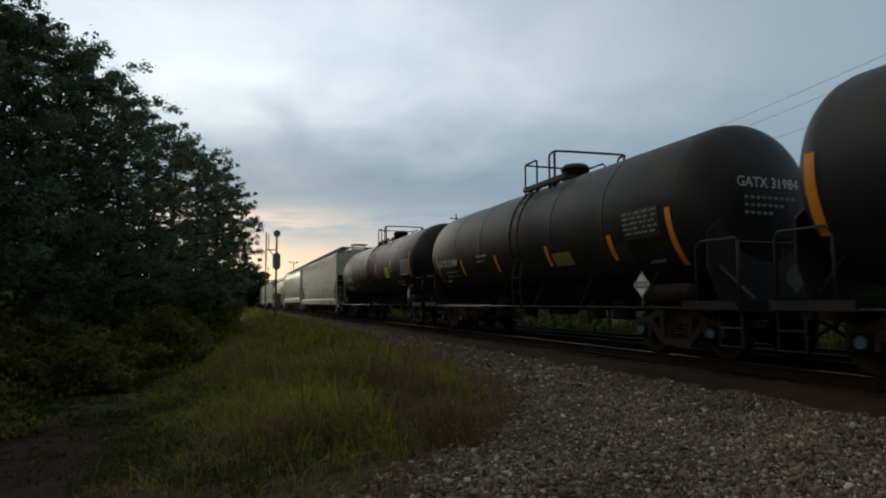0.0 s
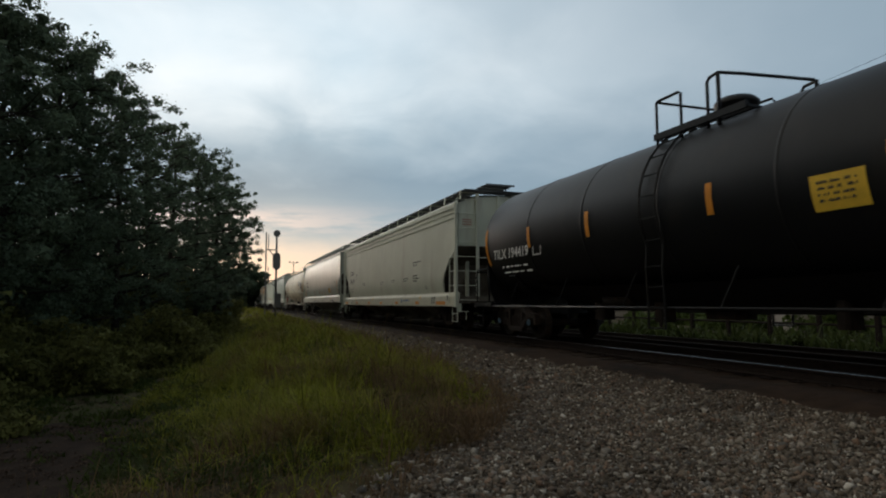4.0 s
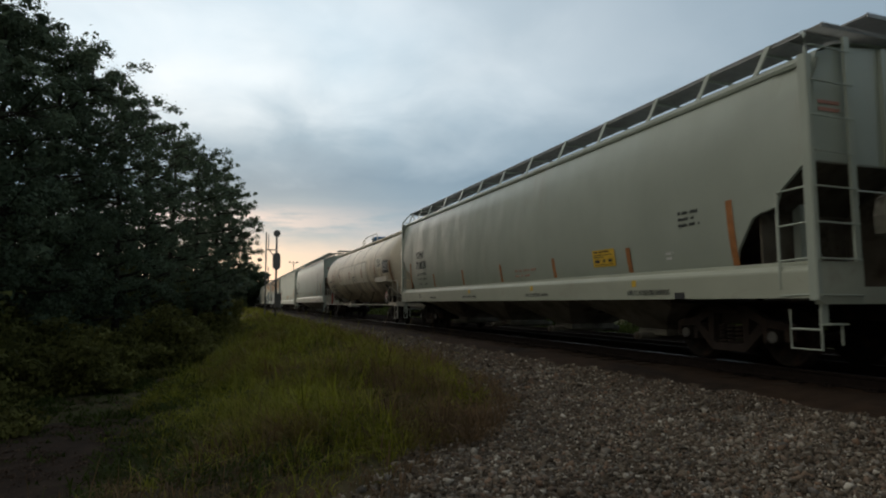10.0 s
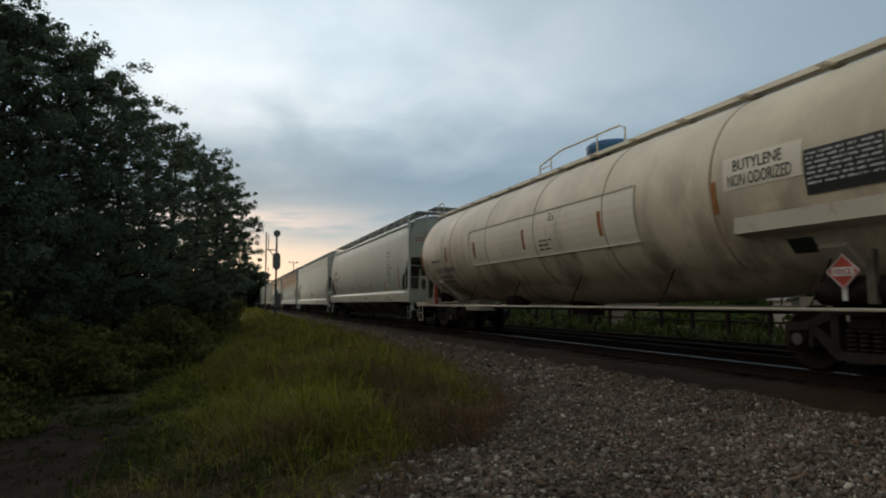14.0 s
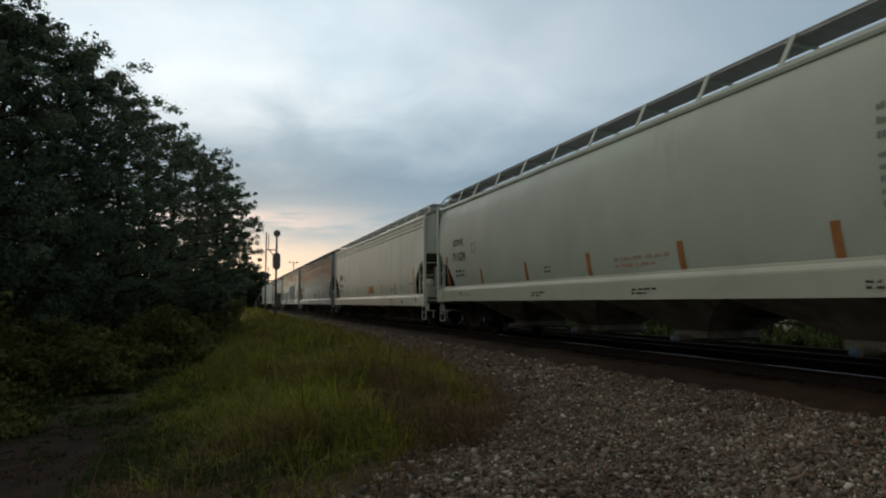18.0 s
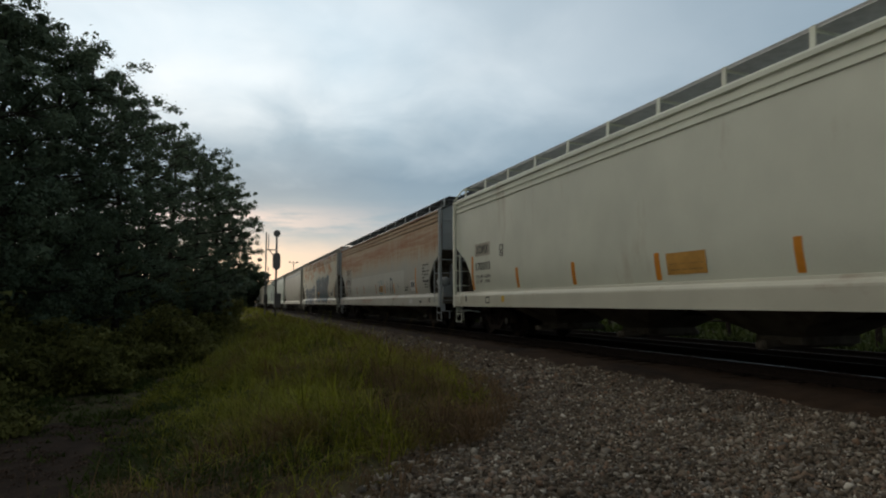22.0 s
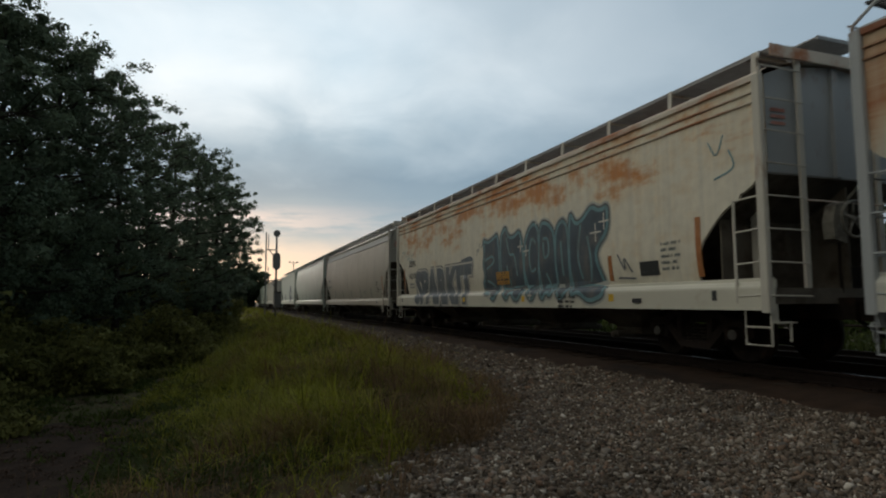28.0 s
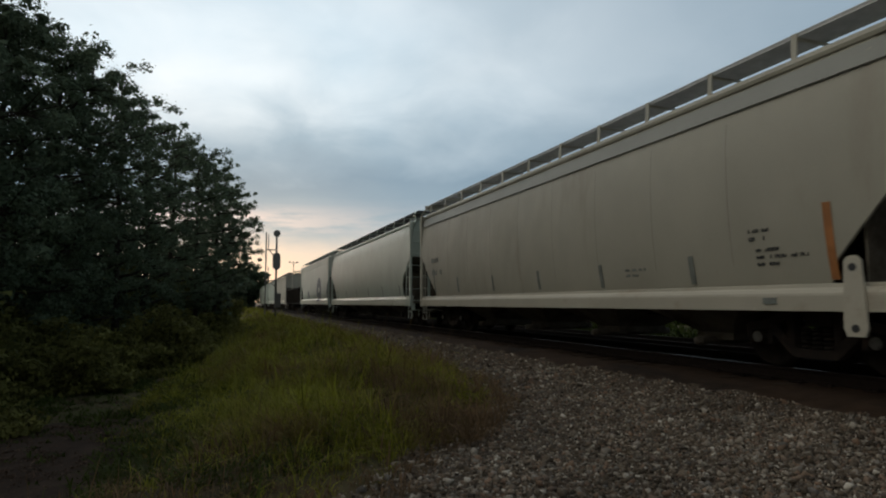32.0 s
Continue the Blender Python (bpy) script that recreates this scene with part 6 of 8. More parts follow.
OFFWHITE = paint_of("off_white_paint", (0.67, 0.70, 0.61), 0.45, second=(0.50, 0.47, 0.38), amount=0.25, stretch=(1.2, 0.9, 0.22), dents=0.06)
OFFWHITE_SILL = paint_of("off_white_sill", (0.60, 0.60, 0.51), 0.45, second=(0.46, 0.41, 0.33), amount=0.15, stretch=(2, 1.5, 2))
RUSTED = rust_paint("rust_streaked_grey_paint", (0.45, 0.46, 0.42), (0.55, 0.46, 0.31), (0.34, 0.125, 0.045), 2.88, 4.4)
RUSTED_RIB = paint_of("rusty_cream_rib", (0.42, 0.30, 0.20), 0.7, second=(0.22, 0.085, 0.04), amount=0.6, stretch=(3, 0.5, 3))
RUSTED_TRIM = paint_of("worn_blue_grey_paint", (0.33, 0.36, 0.37), 0.6, second=(0.22, 0.15, 0.1), amount=0.25, stretch=(2, 2, 1))
RUSTED_SILL = paint_of("worn_grey_sill", (0.48, 0.49, 0.44), 0.55, second=(0.30, 0.20, 0.13), amount=0.2, stretch=(2, 1.5, 2))
PATCHED = rust_paint("cream_paint_with_rust_patches", (0.76, 0.73, 0.60), (0.68, 0.52, 0.30), (0.56, 0.225, 0.055), 1.9, 3.6, True)
PATCHED_POST = paint_of("worn_cream_post", (0.50, 0.49, 0.43), 0.6, second=(0.30, 0.17, 0.09), amount=0.2, stretch=(3, 3, 1))
PATCHED_TRIM = paint_of("cream_trim_with_rust", (0.55, 0.50, 0.42), 0.6, second=(0.36, 0.14, 0.05), amount=0.62, stretch=(2, 0.8, 2))
GREY = paint_of("dusty_grey_paint", (0.385, 0.375, 0.315), 0.50, second=(0.32, 0.295, 0.24), amount=0.35, stretch=(1, 0.8, 0.2), dents=0.06)
GREY_SILL = paint_of("dusty_grey_sill", (0.46, 0.44, 0.37), 0.55, second=(0.38, 0.33, 0.26), amount=0.25, stretch=(2, 1.5, 2))
GREY_SEAM = paint_of("dark_dusty_seam", (0.27, 0.255, 0.215), 0.6, vary=0.25)
GREY_BAND = paint_of("blue_grey_band_paint", (0.27, 0.28, 0.26), 0.6)
# stain grows downward: belly dirt, with the shell's underside shading painted in
TAN = paint_of("dirty_white_shaded_tank_paint", (0.72, 0.645, 0.51), 0.5, vary=0.25, second=(0.30, 0.245, 0.185), amount=0.55, stretch=(0.7, 1.0, 0.40), band=(3.9, 1.6))
TAN_PATCH = paint_of("clean_cream_patch_paint", (0.84, 0.79, 0.67), 0.5, second=(0.56, 0.50, 0.40), amount=0.25, stretch=(1, 1.5, 0.4))
TAN_SEAM = paint_of("rust_stained_seam", (0.42, 0.35, 0.26), 0.7, vary=0.3, scale=3, second=(0.22, 0.15, 0.10), amount=0.5, stretch=(2, 2, 0.6))
TAN_TRIM = paint_of("dirty_white_trim", (0.58, 0.54, 0.46), 0.6, second=(0.30, 0.2, 0.13), amount=0.25, stretch=(3, 3, 3))
NAVY = paint_of("navy_spray_paint", (0.060, 0.088, 0.112), 0.6, vary=0.3, scale=2.5, second=(0.135, 0.135, 0.135), amount=0.5, stretch=(2, 2.5, 1.2))
SLATE = paint_of("slate_spray_paint", (0.105, 0.135, 0.158), 0.6, vary=0.25, scale=2.5, second=(0.19, 0.20, 0.20), amount=0.45, stretch=(2, 5, 0.5))
DUSK = paint_of("dark_spray_paint", (0.10, 0.11, 0.11), 0.6)
MIST = paint_of("pale_grey_spray_paint", (0.40, 0.42, 0.39), 0.6)
TEAL = paint_of("teal_spray_paint", (0.145, 0.285, 0.315), 0.6, vary=0.25, scale=3.0, second=(0.12, 0.18, 0.19), amount=0.45, stretch=(2, 2, 2))
CHALK = paint_of("white_spray_paint", (0.58, 0.57, 0.51), 0.6)
FADED_YELLOW = paint_of("faded_yellow_placard", (0.50, 0.27, 0.06), 0.6, vary=0.25, scale=5)
DULL_WHITE = paint_of("dull_white_lettering", (0.36, 0.34, 0.31), 0.6, vary=0.25, scale=6)
SOOT = paint_of("sooty_panel_paint", (0.022, 0.021, 0.020), 0.6, vary=0.3)
GHOST = paint_of("faded_pink_print", (0.42, 0.28, 0.22), 0.6)


GREEN_GREY.node_tree.nodes["Principled BSDF"].inputs["Specular IOR Level"].default_value = 0.34
for satin in (PALE, PALE_SILL, GREEN_SILL):
    satin.node_tree.nodes["Principled BSDF"].inputs["Specular IOR Level"].default_value = 0.28


def along(mid, s):
    return s - mid


# black tank cars
car, half, mid, skin = tank_car("black tank car with broad orange reflective stripes", -82.85, -100.0, BLACK, BLACK, insets=(0.75, 0.08), caps="blue")
for s_at, z0, z1 in ((-83.62, 1.85, 2.95), (-87.0, 2.3, 2.8), (-90.5, 2.3, 2.8), (-94, 2.3, 2.8), (-98.4, 1.9, 2.9)):
    stripe(car, s_at - mid, z0, z1, 0.15, ORANGE, follow=skin)
bars(car, -84.9 - mid, 2.40, (1.9,), 0.26, GHOST, follow=skin, seed=3)

car, half, mid, skin = tank_car("black tank car lettered in white with orange reflective stripes", -67.35, -82.35, BLACK, BLACK, plat_at=-75.6 + 74.85, insets=(0.62, 0.30), caps="blue", radius=1.51, zc=2.69)
for s_at, z0, z1 in ((-80.85, 1.63, 2.64), (-79.05, 1.83, 2.33), (-76.5, 1.85, 2.33), (-73.6, 1.85, 2.33), (-71.0, 1.86, 2.37), (-68.75, 1.67, 2.64)):
    stripe(car, s_at - mid, z0, z1, 0.13, ORANGE, follow=skin)
fit_words("GATX 31984", -68.95 - mid, 2.18, 2.44, 1.78, DULL_WHITE, car, skin(2.4) - 0.012)
bars(car, -69.4 - mid, 2.02, (1.2, 1.2), 0.09, GREYINK, follow=skin, seed=5)
bars(car, -72.3 - mid, 2.37, (0.85, 0.5), 0.10, GREYINK, follow=skin, seed=6)
plate(car, -80.6 - mid, -79.55 - mid, 2.17, 2.72, SOOT, "dark_data_panel", follow=skin)
bars(car, -79.58 - mid, 2.66, (1.0,) * 5, 0.065, GREYINK, follow=lambda z: skin(z) - 0.012, seed=7)
plate(car, -79.6 - mid, -79.2 - mid, 1.76, 2.13, SOOT, "dark_data_panel", follow=skin)
plate(car, -77.5 - mid, -76.7 - mid, 1.83, 2.13, material("faded_olive_placard", (0.20, 0.17, 0.06), 0.6), "faded_placard", follow=skin)
diamond(car, -80.05 - mid, 1.30, 0.25, WHITE, INK, -1.47, "2078")
lettering("GATX 31984", 0.25, WHITE, end_plane(-0.85, 2.90, -half + 0.62 - 0.03), car)
b = Mesh()
for k in range(3):
    for q in range(9 - 2 * k):
        b.box(-0.7 + 0.13 * q, -0.62 + 0.13 * q, -half + 0.58, -half + 0.585, 2.70 - 0.13 * k, 2.75 - 0.13 * k)
part("fine_print", b, GREYINK, car)
pl = Mesh()
pl.prism([(0.24, 0, 0), (0, 0, 0.24), (-0.24, 0, 0), (0, 0, -0.24)], (-0.2, -half + 0.12, 1.35), (-0.2, -half + 0.128, 1.35))
part("hazard_placard", pl, GREYINK, car, "diamond hazard placard on the end rail")

car, half, mid, skin = tank_car("glossy black tank car with a yellow placard and orange stripes", -49.95, -66.95, BLACK_GLOSS, BLACK_GLOSS, plat_at=-58.8 + 58.45, insets=(0.38, 0.35), caps="blue", radius=1.56, zc=2.72)
for s_at, z0, z1 in ((-65.45, 2.06, 3.09), (-62.48, 2.36, 2.88), (-59.64, 2.36, 2.87), (-56.2, 2.36, 2.9), (-53.6, 2.36, 2.88), (-51.05, 2.04, 3.07)):
    stripe(car, s_at - mid, z0, z1, 0.13, ORANGE, follow=skin)
fit_words("TILX 194419", -51.5 - mid, 2.17, 2.44, 2.05, WHITE, car, skin(2.4) - 0.012)
bars(car, -51.7 - mid, 1.97, (1.65, 1.65), 0.10, WHITE, follow=skin, seed=8)
frame_box(car, -54.15 - mid, -53.75 - mid, 2.15, 2.47, 0.025, WHITE, skin(2.3) - 0.01)
plate(car, -62.15 - mid, -61.4 - mid, 2.15, 2.62, YELLOW, "yellow_placard", follow=skin)
bars(car, -61.5 - mid, 2.52, (0.55, 0.55, 0.5, 0.5), 0.055, INK, follow=lambda z: skin(z) - 0.012, seed=9)
bars(car, -64.2 - mid, 2.72, (1.1,) * 6, 0.07, WHITE, follow=skin, seed=10)
frame_box(car, -65.32 - mid, -64.2 - mid, 2.15, 2.80, 0.02, WHITE, skin(2.5) - 0.01)
bars(car, -63.25 - mid, 1.92, (0.9, 0.9), 0.09, GREYINK, follow=skin, seed=11)
frame_box(car, -65.0 - mid, -64.5 - mid, 1.62, 1.95, 0.03, GREYINK, skin(1.8) - 0.01)
diamond(car, -65.15 - mid, 1.37, 0.25, WHITE, INK, -1.47)
lettering("TILX 194419", 0.27, WHITE, end_plane(-0.85, 2.98, -half + 0.38 - 0.03), car)
b = Mesh()
for k in range(3):
    for q in range(10 - k):
        b.box(-0.7 + 0.13 * q, -0.62 + 0.13 * q, -half + 0.34, -half + 0.345, 2.74 - 0.14 * k, 2.80 - 0.14 * k)
part("fine_print", b, GREYINK, car)
pl = Mesh()
pl.prism([(0.24, 0, 0), (0, 0, 0.24), (-0.24, 0, 0), (0, 0, -0.24)], (-0.5, -half + 0.12, 1.40), (-0.5, -half + 0.128, 1.40))
part("hazard_placard", pl, GREYINK, car, "diamond hazard placard on the end rail")

# cream hopper
car, half, mid, skin = hopper("cream covered hopper car with black lettering and deep pale sill", -29.3, -48.67, CREAM, CREAM_SILL, posts=13, reservoir=False,
                              ribs=((4.13, 4.28, 0.05), (3.96, 4.00, 0.03), (3.78, 3.825, 0.03)))
fit_words("XOMX", -31.12 - mid, 2.54, 2.80, 0.95, INK, car)
fit_words("720769", -31.12 - mid, 2.06, 2.33, 1.22, INK, car)
frame_box(car, -32.95 - mid, -32.68 - mid, 2.28, 2.60, 0.02, INK)
fit_words("C", -32.74 - mid, 2.32, 2.45, 0.12, INK, car)
fit_words("LD LMT 220500", -31.17 - mid, 1.73, 1.82, 0.92, INK, car, bold=0.012)
fit_words("LT WT    65500", -31.19 - mid, 1.57, 1.66, 0.92, INK, car, bold=0.012)
for s_at, z, rows, size in ((-34.45, 2.02, (0.75, 0.6), 0.065), (-38.45, 1.96, (0.7, 0.6), 0.065), (-40.45, 1.98, (0.55, 0.5), 0.065), (-42.35, 1.98, (0.8, 0.65), 0.065),
                            (-43.82, 2.58, (1.0, 0.5), 0.075), (-43.82, 2.05, (0.55, 0.8, 0.55), 0.075), (-45.3, 1.58, (0.25, 0.25), 0.05)):
    bars(car, s_at - mid, z, rows, size, INK, -1.556, seed=int(-s_at * 10))
for s_at, w in ((-30.3, 0.9), (-33.3, 0.43), (-36.2, 0.44), (-38.77, 0.42), (-41.55, 0.42), (-44.5, 0.44), (-47.2, 0.95)):
    plate(car, s_at - mid - w / 2, s_at - mid + w / 2, 0.91, 1.03, ORANGE, "reflective_stripe", -1.606, 0.006)
fit = Mesh()
fit.smooth = True
fit.lathe([(-1.612, 0.085), (-1.606, 0.085)], "x", 20, (0, -42.3 - mid, 1.07))
part("blue_emblem", fit, BLUE, car, "round blue maker's emblem")
bars(car, -42.6 - mid, 1.07, (0.85,), 0.11, BLUE, -1.607, seed=14)
frame_box(car, -32.05 - mid, -31.76 - mid, 0.95, 1.12, 0.03, INK, -1.607)
for s_at in (-33.0, -37.0, -44.9):
    plate(car, s_at - mid - 0.05, s_at - mid + 0.05, 1.10, 1.22, YELLOW, "yellow_mark", -1.606, 0.005)
# black plates stand for the dark inside the jacking holes
for s_at in (-30.3, -47.9):
    plate(car, s_at - mid - 0.04, s_at - mid + 0.04, 1.06, 1.22, INK, "jacking_hole", -1.606, 0.004)
bars(car, -46.2 - mid, 1.15, (0.6, 0.5, 0.4), 0.06, INK, -1.606, seed=15)
lettering("XOMX", 0.28, INK, end_plane(0.35, 3.70, -half - 0.005), car)
lettering("720769", 0.28, INK, end_plane(0.35, 3.38, -half - 0.005), car)
bars_end = Mesh()
for k in range(3):
    bars_end.box(-1.32, -0.98, -half + 0.085, -half + 0.09, 3.72 - 0.08 * k, 3.75 - 0.08 * k)
part("warning_print", bars_end, WARN_RED, car, "small red warning stencil")

# grey-green round-sided hopper
C_SILL = (1.03, 1.51)
car, half, mid, skin = hopper("pale grey-green covered hopper car with smooth rounded sides", -8.9, -28.0, GREEN_GREY, GREEN_SILL, "round", posts=12, slanted=True, reservoir=False, sill=C_SILL, panel=True, roof=MID_GRATE, bay_paint=BAY_BODY)
low = lambda z: skin(z) - 0.004
fit_words("XOMX", -10.88 - mid, 2.68, 2.94, 0.95, INK, car, skin(2.86) - 0.006)
fit_words("718020", -10.92 - mid, 2.26, 2.56, 1.2, INK, car, skin(2.6) - 0.006)
for k, (words, w) in enumerate((("LD LMT  219500", 1.05), ("LT  WT     66500", 0.98), ("CU  FT        6241", 0.98))):
    fit_words(words, -11.0 - 0.03 * k - mid, 2.02 - 0.19 * k, 2.12 - 0.19 * k, w, INK, car, skin(2.14 - 0.19 * k) - 0.008, bold=0.012)
for s_at, z0, z1 in ((-10.12, 1.58, 2.55), (-12.85, 1.56, 2.02), (-15.63, 1.55, 2.03), (-18.45, 1.55, 2.02), (-21.3, 1.55, 2.0), (-24.08, 1.54, 2.01), (-26.6, 1.53, 2.52)):
    stripe(car, s_at - mid, z0, z1, 0.12, TAN_TAPE, follow=low)
plate(car, -23.66 - mid, -22.91 - mid, 1.70, 2.04, YELLOW, "yellow_placard", follow=low, thick=0.006)
for z, w, size, seed in ((2.00, 0.55, 0.045, 17), (1.935, 0.60, 0.022, 117), (1.895, 0.30, 0.03, 118), (1.82, 0.62, 0.095, 119), (1.74, 0.62, 0.022, 120)):
    bars(car, -22.98 - mid, z, (w,), size, INK, follow=lambda z: skin(z) - 0.010, seed=seed)
bars(car, -19.3 - mid, 1.80, (1.2, 0.8), 0.09, GHOST, follow=low, seed=18)
bars(car, -25.5 - mid, 2.46, (0.5, 0.4, 0.5), 0.07, INK, follow=low, seed=19)
bars(car, -25.1 - mid, 1.82, (0.25, 0.2), 0.06, WHITE, follow=low, seed=20)
fit_words("APPLY CAP BEFORE SHIPPING", -15.8 - mid, 1.12, 1.20, 1.10, INK, car, -1.610, bold=0.012)
fit_words("APPLY CAP BEFORE SHIPPING", -24.1 - mid, 1.10, 1.20, 1.15, INK, car, -1.610, bold=0.012)
fit_words("APPLY CAP BEFORE SHIPPING", -20.0 - mid, 1.12, 1.20, 1.15, INK, car, -1.610, bold=0.012)
bars(car, -12.6 - mid, 1.16, (0.7,), 0.06, INK, -1.606, seed=23)
for s_at in (-16.31, -20.34, -24.3):
    plate(car, s_at - mid - 0.06, s_at - mid + 0.06, 1.26, 1.38, YELLOW, "yellow_mark", -1.606, 0.005)
plate(car, -25.6 - mid, -25.38 - mid, 1.03, 1.14, INK, "jacking_pad", -1.606, 0.01)
frame_box(car, -11.55 - mid, -11.3 - mid, 1.16, 1.30, 0.02, INK, -1.607)
e_print = Mesh()
for k in range(2):
    e_print.box(-1.3, -0.9, -half + 0.085, -half + 0.09, 3.66 - 0.1 * k, 3.71 - 0.1 * k)
part("warning_print", e_print, WARN_RED, car, "small red warning stencil")

# dirty white pressure tank car
car, half, mid, skin = tank_car("dirty white tank car with red placards and blue valve cover", 11.75, -7.62, TAN, TAN_TRIM, radius=1.61, zc=2.81, platform=False, insets=(0.15, 0.35), belly=0.26, seam=TAN_SEAM, shield=False)
low = lambda z: skin(z) - 0.006
fit_words("BUTYLENE", -4.3 - mid, 2.93, 3.10, 0.85, INK, car, skin(3.0) - 0.01, bold=0.001)
fit_words("NON ODORIZED", -4.2 - mid, 2.70, 2.88, 1.1, INK, car, skin(2.8) - 0.01, bold=0.001)
plate(car, -5.45 - mid, -4.1 - mid, 2.66, 3.16, TAN_PATCH, "pale_text_panel", follow=skin, thick=0.004)
plate(car, -6.55 - mid, -5.48 - mid, 2.38, 2.98, INK, "data_panel", follow=skin, label="black data panel")
bars(car, -5.52 - mid, 2.92, (1.0,) * 7, 0.045, WHITE, follow=lambda z: skin(z) - 0.012, seed=24)
for s_at, z0, z1, w in ((-6.85, 1.87, 2.92, 0.14), (-3.9, 2.35, 2.85, 0.10), (-0.82, 2.32, 2.83, 0.12), (2.52, 2.33, 2.83, 0.12), (5.7, 2.32, 2.8, 0.12), (8.2, 2.35, 2.86, 0.12), (10.8, 1.86, 2.9, 0.13)):
    stripe(car, s_at - mid, z0, z1, w, TAN_TAPE, follow=low)
plate(car, -1.95 - mid, 6.1 - mid, 2.10, 3.16, TAN_PATCH, "paint_panel", follow=skin, thick=0.003, label="cleaner cream panel along the shell")
b = Mesh()
for s_at in (-1.95, 6.1):
    for k in range(6):
        za, zb = 2.11 + 0.175 * k, 2.11 + 0.175 * (k + 1)
        b.add([(skin(z) - t, s_at + d - mid, z) for z in (za, zb) for t in (0.0, 0.022) for d in (-0.018, 0.018)], [(0, 1, 3, 2), (4, 6, 7, 5), (0, 2, 6, 4), (1, 5, 7, 3), (2, 3, 7, 6)])
for z in (2.11, 3.16):
    b.box(skin(z) - 0.022, skin(z) + 0.01, -1.95 - mid, 6.1 - mid, z - 0.014, z + 0.014)
part("panel_edge", b, TAN_TRIM, car)
bars(car, 1.75 - mid, 2.46, (0.6, 0.5, 0.6), 0.07, INK, follow=low, seed=25)
bars(car, 1.2 - mid, 3.05, (0.3, 0.3, 0.25), 0.05, INK, follow=low, seed=26)
b = Mesh()
b.prism([(-1.42, 0, 2.06), (-1.66, 0, 2.00), (-1.66, 0, 1.98), (-1.42, 0, 1.92)], (0, -6.56 - mid, 0), (0, -4.33 - mid, 0))
b.prism([(-1.60, 0, 1.98), (-1.67, 0, 1.98), (-1.67, 0, 2.22), (-1.60, 0, 2.22)], (0, -6.56 - mid, 0), (0, -4.33 - mid, 0))
part("placard_board", b, TAN_TRIM, car, "projecting cream ledge on the shell")
plate(car, -5.3 - mid, -4.9 - mid, 1.66, 1.86, INK, "dark_vent", follow=skin)
diamond(car, -5.82 - mid, 1.36, 0.23, RED, WHITE, -1.47, "1012")
fit_words("UTLX 902028", 9.62 - mid, 2.03, 2.28, 1.88, INK, car, skin(2.15) - 0.01)
bars(car, 9.65 - mid, 2.44, (0.85,), 0.09, INK, follow=low, seed=27)
bars(car, 9.5 - mid, 1.88, (1.4,), 0.09, INK, follow=low, seed=28)
bars(car, 9.35 - mid, 1.73, (1.3,), 0.09, INK, follow=low, seed=29)
b = Mesh()
b.box(-1.45, -1.36, -6.2 - mid, -6.1 - mid, 0.95, 1.62)
part("bracket_post", b, GRIME_SHADE, car)
b = Mesh()
b.box(-1.45, -1.36, 9.66 - mid, 9.74 - mid, 0.92, 1.62)
part("bracket_post", b, RED, car, "reddish bracket post")
pl = Mesh()
pl.slot = 0
pl.prism([(0.23, 0, 0), (0, 0, 0.23), (-0.23, 0, 0), (0, 0, -0.23)], (-1.0, -half + 0.05, 1.36), (-1.0, -half + 0.058, 1.36))
pl.slot = 1
pl.box(-1.14, -0.86, -half + 0.044, -half + 0.05, 1.31, 1.41)
part("hazard_placard", pl, (RED, WHITE), car, "red diamond hazard placard on the end rail")
# walkway along the top
b = Mesh()
b.box(-0.62, -0.28, -half + 0.08, half - 0.1, 4.44, 4.465)
b.box(-0.65, -0.63, -half + 0.08, half - 0.1, 4.39, 4.475)
part("top_walkway", b, TAN_PATCH, car, "rusty cream board along the top of the shell")
for k in range(13):
    y = -half + 1.0 + (2 * half - 2.0) * k / 12
    b = Mesh()
    b.box(-0.80, -0.28, y - 0.07, y + 0.07, 4.37, 4.41)
    part("walkway_bracket", b, TAN_TRIM, car)
b = Mesh()
b.smooth = True
for x in (-0.62, 0.55):
    b.tube([(x, 3.3 - mid, 4.45), (x, 3.3 - mid, 4.72), (x, 2.2 - mid, 4.90), (x, -0.25 - mid, 4.88), (x, -0.45 - mid, 4.78), (x, -0.45 - mid, 4.45)], 0.026, 6)
    for s_at in (2.7, 0.6):
        b.tube([(x, s_at - mid, 4.45), (x, s_at - mid, 4.86)], 0.022, 6)
    b.tube([(x, 3.3 - mid, 4.62), (x, 2.7 - mid, 4.62)], 0.018, 6)
part("platform_rail", b, TAN_PATCH, car, "curved white guard rail")
b = Mesh()
b.smooth = True
b.lathe([(4.38, 0.50), (4.52, 0.52), (4.56, 0.60), (4.72, 0.62), (4.80, 0.52), (4.82, 0.10)], "z", 24, (0, 0.9 - mid, 0))
b.smooth = False
b.box(-0.1, 0.1, 1.4 - mid, 1.72 - mid, 4.70, 4.78)
part("valve_cover", b, BLUE, car, "blue valve bonnet")
for s in (-1, 1):
    b = Mesh()
    b.smooth = True
    for x in (-0.62, 0.45):
        y = s * (half - 0.12)
        b.tube([(x, y, 4.3), (x, y, 4.80), (x, y - s * 0.12, 4.90), (x, y - s * 0.55, 4.90), (x, y - s * 0.65, 4.80), (x, y - s * 0.65, 4.40)], 0.024, 6)
    b.tube([(-0.62, s * (half - 0.12), 4.55), (0.45, s * (half - 0.12), 4.55)], 0.02, 6)
    part("end_hoop", b, TAN_TRIM, car, "white hoop rail at the walkway's end")
b = Mesh()
